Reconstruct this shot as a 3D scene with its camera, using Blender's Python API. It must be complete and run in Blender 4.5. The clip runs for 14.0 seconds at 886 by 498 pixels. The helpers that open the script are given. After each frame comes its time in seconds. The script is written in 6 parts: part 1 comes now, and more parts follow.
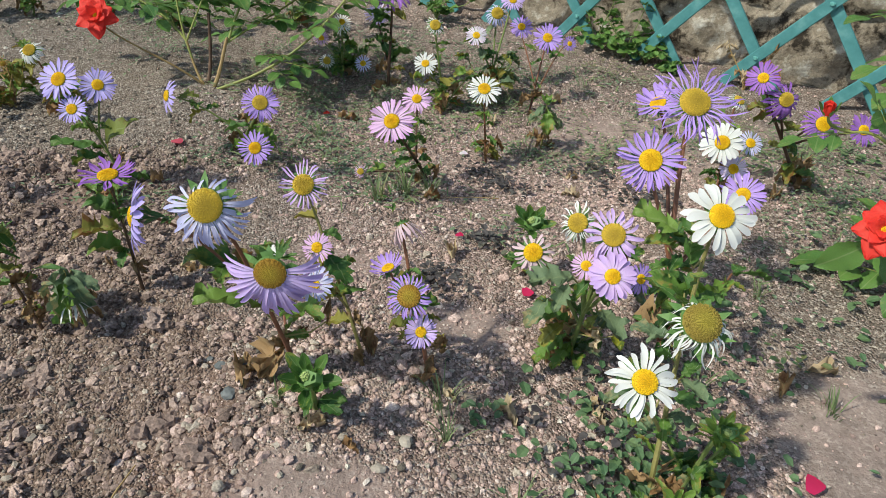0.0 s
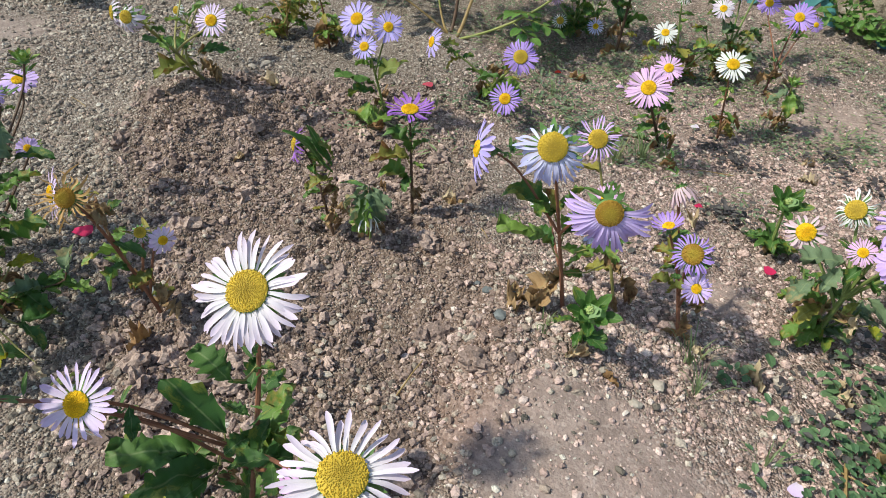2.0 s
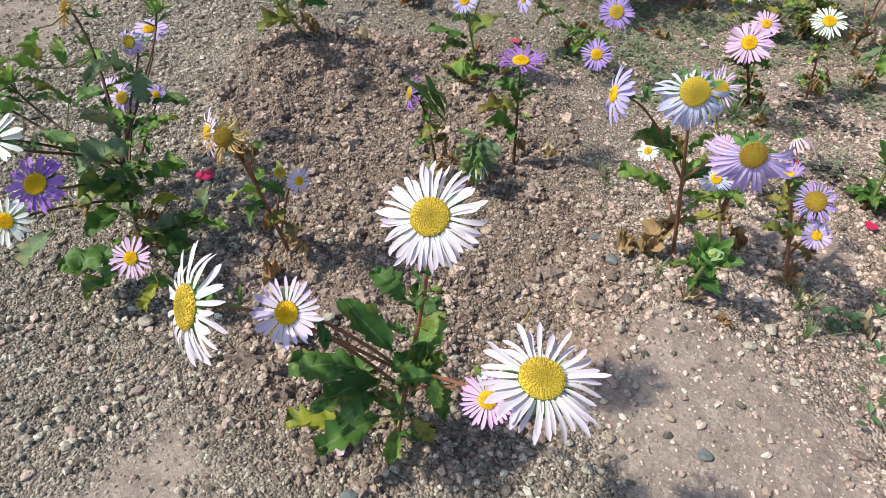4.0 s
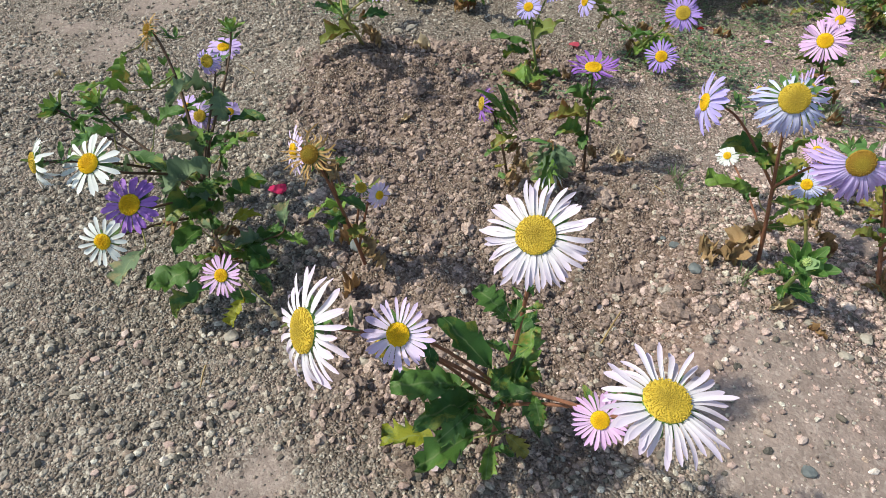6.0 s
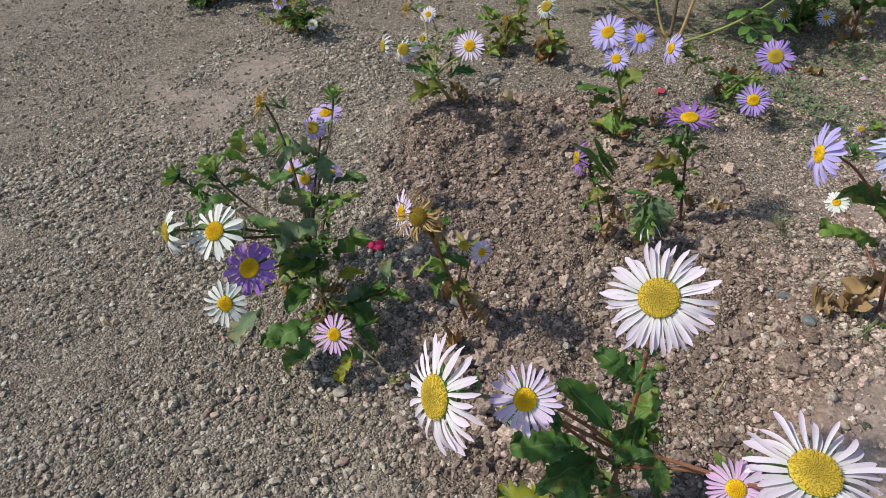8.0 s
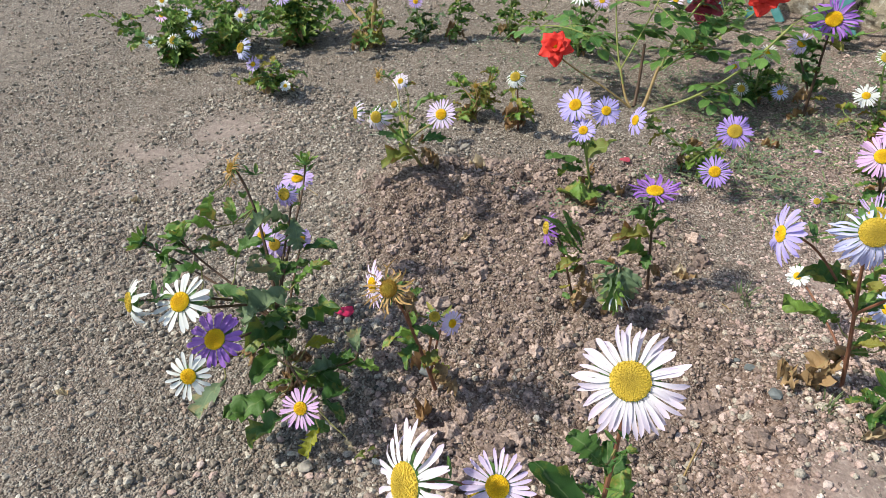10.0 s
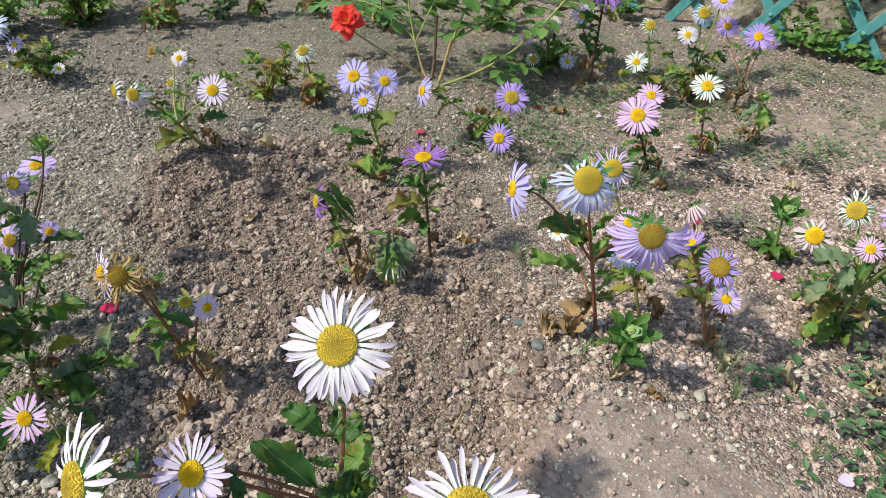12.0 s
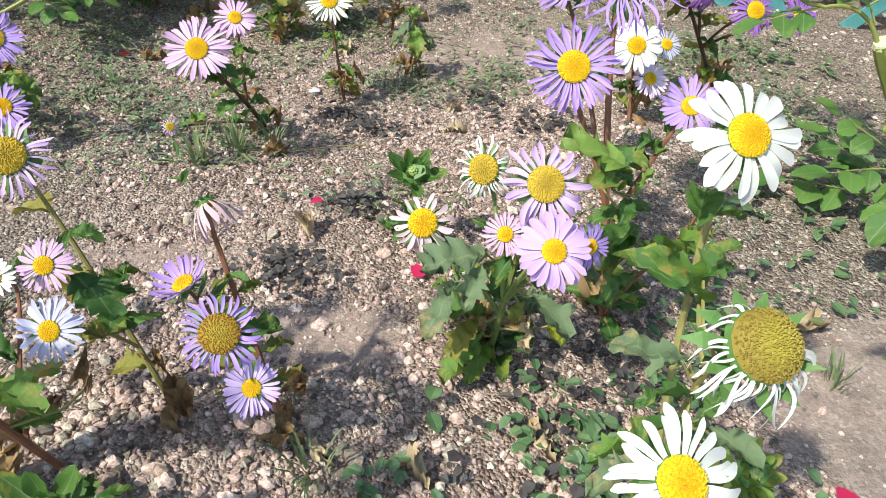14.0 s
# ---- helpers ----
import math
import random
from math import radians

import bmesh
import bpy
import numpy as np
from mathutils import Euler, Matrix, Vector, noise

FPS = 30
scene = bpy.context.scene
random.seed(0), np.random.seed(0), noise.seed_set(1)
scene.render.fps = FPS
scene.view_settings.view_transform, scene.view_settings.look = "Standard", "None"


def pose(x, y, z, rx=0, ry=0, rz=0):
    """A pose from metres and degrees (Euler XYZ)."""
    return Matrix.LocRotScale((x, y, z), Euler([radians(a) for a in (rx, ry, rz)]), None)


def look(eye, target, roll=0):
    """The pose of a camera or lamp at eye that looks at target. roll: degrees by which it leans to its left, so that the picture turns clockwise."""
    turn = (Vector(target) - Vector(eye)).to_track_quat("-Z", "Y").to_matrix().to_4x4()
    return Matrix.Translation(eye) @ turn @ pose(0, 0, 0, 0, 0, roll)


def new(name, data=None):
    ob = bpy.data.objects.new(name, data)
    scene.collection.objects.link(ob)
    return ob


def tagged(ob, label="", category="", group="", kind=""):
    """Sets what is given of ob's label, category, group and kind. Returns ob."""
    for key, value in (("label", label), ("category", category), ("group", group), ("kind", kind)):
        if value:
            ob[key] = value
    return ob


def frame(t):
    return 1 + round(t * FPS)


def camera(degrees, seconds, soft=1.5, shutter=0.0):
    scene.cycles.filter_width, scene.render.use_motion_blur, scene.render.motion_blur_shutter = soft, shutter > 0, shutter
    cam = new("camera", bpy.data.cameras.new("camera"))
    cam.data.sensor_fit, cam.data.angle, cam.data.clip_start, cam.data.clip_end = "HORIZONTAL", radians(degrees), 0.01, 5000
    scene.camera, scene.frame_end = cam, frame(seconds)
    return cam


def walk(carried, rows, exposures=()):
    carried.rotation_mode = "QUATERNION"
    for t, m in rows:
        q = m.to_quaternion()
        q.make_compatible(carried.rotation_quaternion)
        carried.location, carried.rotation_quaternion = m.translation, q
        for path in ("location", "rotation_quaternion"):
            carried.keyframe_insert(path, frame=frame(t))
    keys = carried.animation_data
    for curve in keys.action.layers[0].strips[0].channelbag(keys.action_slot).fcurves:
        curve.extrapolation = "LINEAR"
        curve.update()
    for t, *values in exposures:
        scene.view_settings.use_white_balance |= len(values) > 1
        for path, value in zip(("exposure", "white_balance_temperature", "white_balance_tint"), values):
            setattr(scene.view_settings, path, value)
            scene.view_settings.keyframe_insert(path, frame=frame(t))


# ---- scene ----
cam = camera(67.1, 14.0, soft=0.7)
PATH = [
    (0, (0.069, 0.067, 0.534), (-0.025, 1.717, -0.593), 3.5),
    (0.5, (0.046, 0.033, 0.549), (-0.217, 1.676, -0.56), 1.7),
    (1, (-0.007, 0.006, 0.555), (-0.391, 1.588, -0.606), 2.4),
    (1.5, (-0.037, -0.009, 0.558), (-0.466, 1.527, -0.649), 3.0),
    (2, (-0.066, -0.029, 0.552), (-0.528, 1.471, -0.687), 3.9),
    (2.5, (-0.071, -0.057, 0.553), (-0.57, 1.355, -0.772), 2.8),
    (3, (-0.088, -0.079, 0.548), (-0.57, 1.346, -0.77), 3.6),
    (3.2, (-0.103, -0.088, 0.547), (-0.608, 1.313, -0.787), 3.0),
    (5.3, (-0.176, -0.115, 0.555), (-0.729, 1.326, -0.716), 3.1),
    (5.5, (-0.184, -0.118, 0.556), (-0.758, 1.318, -0.712), 2.7),
    (6, (-0.193, -0.115, 0.556), (-0.814, 1.254, -0.762), -0.6),
    (6.5, (-0.205, -0.113, 0.552), (-0.904, 1.24, -0.745), -2.8),
    (7, (-0.21, -0.112, 0.553), (-0.975, 1.22, -0.728), -4.8),
    (7.5, (-0.216, -0.12, 0.565), (-1.013, 1.225, -0.682), -5.8),
    (8, (-0.228, -0.129, 0.579), (-1.062, 1.223, -0.637), -6.3),
    (8.2, (-0.234, -0.128, 0.581), (-1.067, 1.232, -0.627), -5.8),
    (10.3, (-0.236, -0.117, 0.595), (-0.984, 1.392, -0.484), -2.9),
    (10.5, (-0.231, -0.116, 0.592), (-0.951, 1.409, -0.483), -2.5),
    (11, (-0.218, -0.111, 0.59), (-0.875, 1.423, -0.512), -2.0),
    (11.5, (-0.185, -0.085, 0.575), (-0.707, 1.495, -0.536), -0.7),
    (12, (-0.131, -0.07, 0.567), (-0.522, 1.525, -0.574), -0.1),
    (12.5, (-0.066, 0.008, 0.549), (-0.268, 1.665, -0.553), 2.3),
    (13, (0.012, 0.135, 0.486), (0.019, 1.771, -0.665), 1.0),
    (13.5, (0.057, 0.217, 0.444), (0.214, 1.799, -0.769), 1.5),
    (14, (0.085, 0.285, 0.41), (0.342, 1.835, -0.828), 4.0),
]
EXPOSURES = [(t, stops + 0.02, 6830, tint) for t, stops, tint in ((0, 0.27, -1), (1, 0.34, -1), (2, 0.44, -1), (3, 0.66, -2), (5.3, 0.46, -2), (6.5, 0.42, -1), (7, 0.24, 0), (8, 0.14, 0), (8.2, 0.15, 0), (10.5, 0.6, 1), (11.5, 0.5, -2), (12.5, 0.42, -6), (13, 0.24, -2), (13.5, 0.33, -1), (14, 0.75, -2))]
walk(cam, [(t, look(eye, target, roll)) for t, eye, target, roll in PATH], EXPOSURES)

# ---- light ----
world = bpy.data.worlds.new("sky")
scene.world = world
world.use_nodes = True
wn = world.node_tree
sky = wn.nodes.new("ShaderNodeTexSky")
sky.sky_type, sky.sun_disc = "NISHITA", False
SUN_TO = Vector((-0.74, -0.44, 1.0)).normalized()
sky.sun_elevation = math.asin(SUN_TO.z)
sky.sun_rotation = math.atan2(SUN_TO.x, SUN_TO.y)
bg = wn.nodes["Background"]
bg.inputs["Strength"].default_value = 0.15
wn.links.new(sky.outputs[0], bg.inputs["Color"])
sun = new("sun", bpy.data.lights.new("sun", "SUN"))
sun.data.energy, sun.data.angle, sun.data.color = 3.6, radians(1.8), (1.0, 0.94, 0.86)
sun.matrix_world = look(SUN_TO * 20, (0, 0, 0))


# ---- materials ----
def mat(name):
    m = bpy.data.materials.new(name)
    m.use_nodes = True
    nt = m.node_tree
    return m, nt, nt.nodes["Principled BSDF"]


def node(nt, kind, **values):
    n = nt.nodes.new(kind)
    for k, v in values.items():
        n.inputs[k].default_value = v
    return n


def ramp(nt, fac, stops):
    r = nt.nodes.new("ShaderNodeValToRGB")
    els = r.color_ramp.elements
    while len(els) < len(stops):
        els.new(0.5)
    for e, (p, c) in zip(els, stops):
        e.position, e.color = p, (*c, 1)
    nt.links.new(fac, r.inputs[0])
    return r.outputs[0]


def mix(nt, fac, a, b, blend="MIX"):
    n = nt.nodes.new("ShaderNodeMix")
    n.data_type, n.blend_type = "RGBA", blend
    for sock, v in ((n.inputs[0], fac), (n.inputs[6], a), (n.inputs[7], b)):
        if isinstance(v, bpy.types.NodeSocket):
            nt.links.new(v, sock)
        else:
            sock.default_value = v if isinstance(v, float) else (*v, 1)
    return n.outputs[2]


def maths(nt, op, a, b=0.0, clamp=False):
    n = nt.nodes.new("ShaderNodeMath")
    n.operation, n.use_clamp = op, clamp
    for sock, v in zip(n.inputs, (a, b)):
        if isinstance(v, bpy.types.NodeSocket):
            nt.links.new(v, sock)
        else:
            sock.default_value = v
    return n.outputs[0]


def noise_fac(nt, scale, detail=3.0, rough=0.55, vector=None):
    n = node(nt, "ShaderNodeTexNoise", Scale=scale, Detail=detail, Roughness=rough)
    if vector is None:
        vector = nt.nodes.new("ShaderNodeTexCoord").outputs["Object"]
    nt.links.new(vector, n.inputs["Vector"])
    return n.outputs["Fac"]


def bump(nt, height, bsdf, strength, distance):
    b = node(nt, "ShaderNodeBump", Strength=strength, Distance=distance)
    nt.links.new(height, b.inputs["Height"])
    nt.links.new(b.outputs[0], bsdf.inputs["Normal"])
    return b


def thin(m, nt, bsdf, colour, share):
    """Lets light through a thin blade: part of the surface is translucent."""
    tr = nt.nodes.new("ShaderNodeBsdfTranslucent")
    if isinstance(colour, bpy.types.NodeSocket):
        nt.links.new(colour, tr.inputs[0])
    else:
        tr.inputs[0].default_value = (*colour, 1)
    ms = nt.nodes.new("ShaderNodeMixShader")
    ms.inputs[0].default_value = share
    nt.links.new(bsdf.outputs[0], ms.inputs[1])
    nt.links.new(tr.outputs[0], ms.inputs[2])
    nt.links.new(ms.outputs[0], nt.nodes["Material Output"].inputs[0])


def soil_material():
    m, nt, b = mat("soil")
    co = nt.nodes.new("ShaderNodeTexCoord").outputs["Object"]
    pink = nt.nodes.new("ShaderNodeAttribute")
    pink.attribute_name = "pink_grit"
    dust = nt.nodes.new("ShaderNodeAttribute")
    dust.attribute_name = "dust"
    dug = nt.nodes.new("ShaderNodeAttribute")
    dug.attribute_name = "dug"
    n1 = noise_fac(nt, 9, 5, 0.6, co)
    n2 = noise_fac(nt, 120, 4, 0.65, co)
    earth = ramp(nt, n1, [(0.3, (0.132, 0.098, 0.083)), (0.55, (0.226, 0.173, 0.148)), (0.75, (0.325, 0.258, 0.226))])
    vo = node(nt, "ShaderNodeTexVoronoi", Scale=330.0)
    nt.links.new(co, vo.inputs["Vector"])
    sep = nt.nodes.new("ShaderNodeSeparateColor")
    nt.links.new(vo.outputs["Color"], sep.inputs[0])
    grain_grey = ramp(nt, sep.outputs[0], [(0.0, (0.075, 0.062, 0.052)), (0.35, (0.21, 0.175, 0.147)), (0.7, (0.35, 0.3, 0.26)), (1.0, (0.58, 0.53, 0.47))])
    grain_pink = ramp(nt, sep.outputs[0], [(0.0, (0.15, 0.105, 0.092)), (0.35, (0.37, 0.262, 0.228)), (0.7, (0.52, 0.386, 0.344)), (1.0, (0.68, 0.59, 0.54))])
    grain = mix(nt, pink.outputs["Fac"], grain_grey, grain_pink)
    dusty = mix(nt, n1, (0.222, 0.168, 0.153), (0.318, 0.246, 0.226))
    share = ramp(nt, n2, [(0.38, (0.25,) * 3), (0.62, (0.85,) * 3)])
    c = mix(nt, share, earth, grain)
    c = mix(nt, maths(nt, "MULTIPLY", dust.outputs["Fac"], 0.65), c, dusty)
    tone = ramp(nt, noise_fac(nt, 45, 4, 0.6, co), [(0.3, (0.78,) * 3), (0.7, (1.12,) * 3)])
    c = mix(nt, 1.0, c, tone, "MULTIPLY")
    c = mix(nt, dug.outputs["Fac"], c, mix(nt, 1.0, c, (0.92, 0.82, 0.79), "MULTIPLY"))
    nt.links.new(c, b.inputs["Base Color"])
    b.inputs["Roughness"].default_value = 0.95
    b.inputs["Specular IOR Level"].default_value = 0.15
    firm = maths(nt, "SUBTRACT", 1.0, maths(nt, "MULTIPLY", dust.outputs["Fac"], 0.85))
    h = maths(nt, "ADD", maths(nt, "MULTIPLY", maths(nt, "MULTIPLY", vo.outputs["Distance"], -0.8), firm), maths(nt, "ADD", maths(nt, "MULTIPLY", n2, 0.9), maths(nt, "MULTIPLY", noise_fac(nt, 420, 3, 0.6, co), 0.5)))
    h = maths(nt, "MULTIPLY", h, maths(nt, "SUBTRACT", 1.0, maths(nt, "MULTIPLY", dust.outputs["Fac"], 0.6)))
    bump(nt, h, b, 1.0, 0.005)
    return m


def grain_material(name, stops, rough=0.9):
    """Loose grains of many colours: every island takes one of its own, with specks."""
    m, nt, b = mat(name)
    geo = nt.nodes.new("ShaderNodeNewGeometry")
    inf = nt.nodes.new("ShaderNodeObjectInfo")
    r = maths(nt, "FRACT", maths(nt, "ADD", geo.outputs["Random Per Island"], inf.outputs["Random"]))
    c = ramp(nt, r, stops)
    sp = ramp(nt, noise_fac(nt, 420, 3, 0.6), [(0.35, (0.62,) * 3), (0.65, (1.25,) * 3)])
    c = mix(nt, 1.0, c, sp, "MULTIPLY")
    nt.links.new(c, b.inputs["Base Color"])
    b.inputs["Roughness"].default_value = rough
    b.inputs["Specular IOR Level"].default_value = 0.25
    bump(nt, noise_fac(nt, 700, 3, 0.6), b, 0.5, 0.001)
    return m


def disc_material(name, rim, middle):
    """The eye of a flower: open florets at the rim, closed ones in the middle."""
    m, nt, b = mat(name)
    gen = nt.nodes.new("ShaderNodeTexCoord").outputs["Generated"]
    sep = nt.nodes.new("ShaderNodeSeparateXYZ")
    nt.links.new(gen, sep.inputs[0])
    dx, dy = (maths(nt, "SUBTRACT", sep.outputs[k], 0.5) for k in (0, 1))
    far_out = maths(nt, "SQRT", maths(nt, "ADD", maths(nt, "MULTIPLY", dx, dx), maths(nt, "MULTIPLY", dy, dy)))
    c = mix(nt, ramp(nt, far_out, [(0.16, (0,) * 3), (0.4, (1,) * 3)]), middle, rim)
    geo = nt.nodes.new("ShaderNodeNewGeometry")
    c = mix(nt, 1.0, c, ramp(nt, geo.outputs["Random Per Island"], [(0.0, (0.82,) * 3), (0.7, (1.05,) * 3), (1.0, (1.2,) * 3)]), "MULTIPLY")
    nt.links.new(c, b.inputs["Base Color"])
    b.inputs["Roughness"].default_value = 0.7
    b.inputs["Specular IOR Level"].default_value = 0.2
    thin(m, nt, b, c, 0.15)
    return m


def petal_material(name, base, tip, share=0.22, spread=0.1):
    m, nt, b = mat(name)
    co = nt.nodes.new("ShaderNodeTexCoord").outputs["Generated"]
    sep = nt.nodes.new("ShaderNodeSeparateXYZ")
    nt.links.new(co, sep.inputs[0])
    c = mix(nt, sep.outputs[0], base, tip)
    inf = nt.nodes.new("ShaderNodeObjectInfo")
    tone = ramp(nt, inf.outputs["Random"], [(0.0, (1 - spread,) * 3), (1.0, (1 + spread * 0.4,) * 3)])
    c = mix(nt, 1.0, c, tone, "MULTIPLY")
    st = nt.nodes.new("ShaderNodeMapping")
    st.inputs["Scale"].default_value = (60, 900, 60)
    nt.links.new(nt.nodes.new("ShaderNodeTexCoord").outputs["Object"], st.inputs[0])
    veins = noise_fac(nt, 1.0, 2, 0.5, st.outputs[0])
    c = mix(nt, 1.0, c, ramp(nt, veins, [(0.3, (0.9,) * 3), (0.7, (1.04,) * 3)]), "MULTIPLY")
    nt.links.new(c, b.inputs["Base Color"])
    b.inputs["Roughness"].default_value = 0.55
    b.inputs["Specular IOR Level"].default_value = 0.25
    thin(m, nt, b, c, share)
    return m


def leaf_material(name, a, bcol, edge, rough=0.45, share=0.25):
    """Leaf blades: two greens by leaf, paler veins, tips and edges that turn."""
    m, nt, b = mat(name)
    inf = nt.nodes.new("ShaderNodeObjectInfo")
    geo = nt.nodes.new("ShaderNodeNewGeometry")
    r = maths(nt, "FRACT", maths(nt, "ADD", inf.outputs["Random"], geo.outputs["Random Per Island"]))
    c = mix(nt, r, a, bcol)
    gen = nt.nodes.new("ShaderNodeTexCoord").outputs["Generated"]
    sep = nt.nodes.new("ShaderNodeSeparateXYZ")
    nt.links.new(gen, sep.inputs[0])
    n = noise_fac(nt, 3.0, 4, 0.6, gen)
    turn = maths(nt, "ADD", maths(nt, "MULTIPLY", sep.outputs[0], 0.35), maths(nt, "ADD", n, maths(nt, "MULTIPLY", inf.outputs["Random"], 0.2)))
    c = mix(nt, ramp(nt, turn, [(0.88, (0,) * 3), (1.1, (1,) * 3)]), c, edge)
    off = maths(nt, "ABSOLUTE", maths(nt, "SUBTRACT", sep.outputs[1], 0.5))
    vein = ramp(nt, off, [(0.0, (0.5,) * 3), (0.035, (0,) * 3)])
    c = mix(nt, vein, c, (0.28, 0.34, 0.16))
    c = mix(nt, 1.0, c, ramp(nt, noise_fac(nt, 160, 4, 0.6), [(0.3, (0.75,) * 3), (0.7, (1.15,) * 3)]), "MULTIPLY")
    nt.links.new(c, b.inputs["Base Color"])
    b.inputs["Roughness"].default_value = rough
    b.inputs["Specular IOR Level"].default_value = 0.4
    bump(nt, noise_fac(nt, 260, 3, 0.55), b, 0.35, 0.001)
    thin(m, nt, b, c, share)
    return m


def plain_material(name, stops, scale, rough=0.7, depth=0.0006, spec=0.3):
    m, nt, b = mat(name)
    n = noise_fac(nt, scale, 5, 0.6)
    nt.links.new(ramp(nt, n, stops), b.inputs["Base Color"])
    b.inputs["Roughness"].default_value = rough
    b.inputs["Specular IOR Level"].default_value = spec
    bump(nt, n, b, 0.6, depth)
    return m


def wall_material():
    m, nt, b = mat("old_plaster")
    co = nt.nodes.new("ShaderNodeTexCoord").outputs["Object"]
    n1 = noise_fac(nt, 13, 9, 0.72, co)
    n2 = noise_fac(nt, 55, 6, 0.7, co)
    c = ramp(nt, n1, [(0.4, (0.045, 0.037, 0.03)), (0.45, (0.2, 0.165, 0.13)), (0.5, (0.4, 0.34, 0.275)), (0.54, (0.3, 0.25, 0.195)), (0.59, (0.48, 0.43, 0.37)), (0.66, (0.66, 0.63, 0.58))])
    c = mix(nt, 1.0, c, ramp(nt, n2, [(0.3, (0.62,) * 3), (0.7, (1.1,) * 3)]), "MULTIPLY")
    nt.links.new(c, b.inputs["Base Color"])
    b.inputs["Roughness"].default_value = 0.95
    b.inputs["Specular IOR Level"].default_value = 0.1
    bump(nt, n2, b, 1.0, 0.01)
    return m


M_SOIL = soil_material()
M_GRAVEL = grain_material("path_gravel", [(0.0, (0.085, 0.078, 0.07)), (0.14, (0.16, 0.136, 0.114)), (0.34, (0.28, 0.226, 0.19)), (0.46, (0.39, 0.288, 0.235)), (0.58, (0.295, 0.262, 0.23)), (0.8, (0.405, 0.345, 0.292)), (0.95, (0.475, 0.415, 0.355)), (1.0, (0.58, 0.535, 0.475))])
M_PINK = grain_material("pink_granite_grit", [(0.0, (0.14, 0.106, 0.099)), (0.14, (0.31, 0.22, 0.197)), (0.4, (0.46, 0.328, 0.294)), (0.7, (0.545, 0.397, 0.362)), (0.93, (0.59, 0.465, 0.428)), (1.0, (0.65, 0.565, 0.52))])
M_CLOD = grain_material("dry_clods", [(0.0, (0.15, 0.108, 0.094)), (0.5, (0.275, 0.202, 0.177)), (0.85, (0.385, 0.29, 0.254)), (1.0, (0.5, 0.37, 0.32))], 0.97)
M_SLATE = plain_material("slate", [(0.3, (0.09, 0.1, 0.105)), (0.7, (0.17, 0.18, 0.185))], 90, 0.7)
M_STONE = plain_material("field_stone", [(0.3, (0.27, 0.23, 0.195)), (0.7, (0.43, 0.38, 0.33))], 110, 0.85)
PETAL = {
    "white": petal_material("petal_white", (0.69, 0.7, 0.67), (0.74, 0.735, 0.745), 0.2),
    "blush": petal_material("petal_blush", (0.77, 0.74, 0.77), (0.7, 0.58, 0.74), 0.25),
    "lilac": petal_material("petal_lilac", (0.78, 0.68, 0.84), (0.68, 0.52, 0.8)),
    "lavender": petal_material("petal_lavender", (0.65, 0.51, 0.83), (0.56, 0.4, 0.79)),
    "periwinkle": petal_material("petal_periwinkle", (0.55, 0.48, 0.84), (0.44, 0.36, 0.79)),
    "orchid": petal_material("petal_orchid", (0.72, 0.54, 0.84), (0.6, 0.4, 0.8), 0.25),
    "pale_blue": petal_material("petal_pale_blue", (0.66, 0.64, 0.82), (0.52, 0.52, 0.84)),
    "violet": petal_material("petal_violet", (0.5, 0.35, 0.77), (0.4, 0.25, 0.7)),
    "purple": petal_material("petal_purple", (0.37, 0.18, 0.56), (0.3, 0.12, 0.5)),
    "pink": petal_material("petal_pink", (0.77, 0.54, 0.78), (0.69, 0.41, 0.71)),
    "old_pink": petal_material("petal_old_pink", (0.72, 0.58, 0.62), (0.62, 0.44, 0.52)),
    "straw": petal_material("petal_straw", (0.5, 0.33, 0.14), (0.46, 0.28, 0.12)),
    "magenta": petal_material("petal_magenta", (0.62, 0.03, 0.13), (0.55, 0.025, 0.1), 0.3),
    "red": petal_material("petal_red", (0.78, 0.075, 0.05), (0.74, 0.035, 0.03), 0.3),
    "crimson": petal_material("petal_crimson", (0.52, 0.09, 0.13), (0.42, 0.06, 0.1), 0.25),
}
M_DISC = disc_material("flower_disc_yellow", (0.82, 0.54, 0.025), (0.7, 0.42, 0.018))
M_DISC_OLD = disc_material("flower_disc_olive", (0.62, 0.44, 0.06), (0.47, 0.335, 0.05))
M_DISC_SPENT = disc_material("flower_disc_spent", (0.3, 0.225, 0.05), (0.38, 0.315, 0.06))
M_DISC_DRY = disc_material("flower_disc_brown", (0.36, 0.21, 0.035), (0.4, 0.29, 0.045))
M_LEAF = leaf_material("leaf_green", (0.043, 0.118, 0.024), (0.094, 0.192, 0.042), (0.2, 0.23, 0.04))
M_LEAF_LIGHT = leaf_material("leaf_light", (0.11, 0.215, 0.036), (0.19, 0.3, 0.06), (0.3, 0.24, 0.06))
M_LEAF_GREY = leaf_material("leaf_grey_green", (0.12, 0.18, 0.1), (0.17, 0.24, 0.13), (0.3, 0.26, 0.13), 0.6)
M_LEAF_YELLOW = leaf_material("leaf_yellowing", (0.24, 0.28, 0.025), (0.36, 0.34, 0.03), (0.12, 0.18, 0.035), 0.5, 0.35)
M_LEAF_TURN = leaf_material("leaf_turning", (0.16, 0.2, 0.04), (0.3, 0.25, 0.05), (0.2, 0.09, 0.03), 0.6)
M_LEAF_DRY = leaf_material("leaf_dry", (0.24, 0.13, 0.055), (0.38, 0.25, 0.13), (0.16, 0.08, 0.04), 0.75, 0.15)
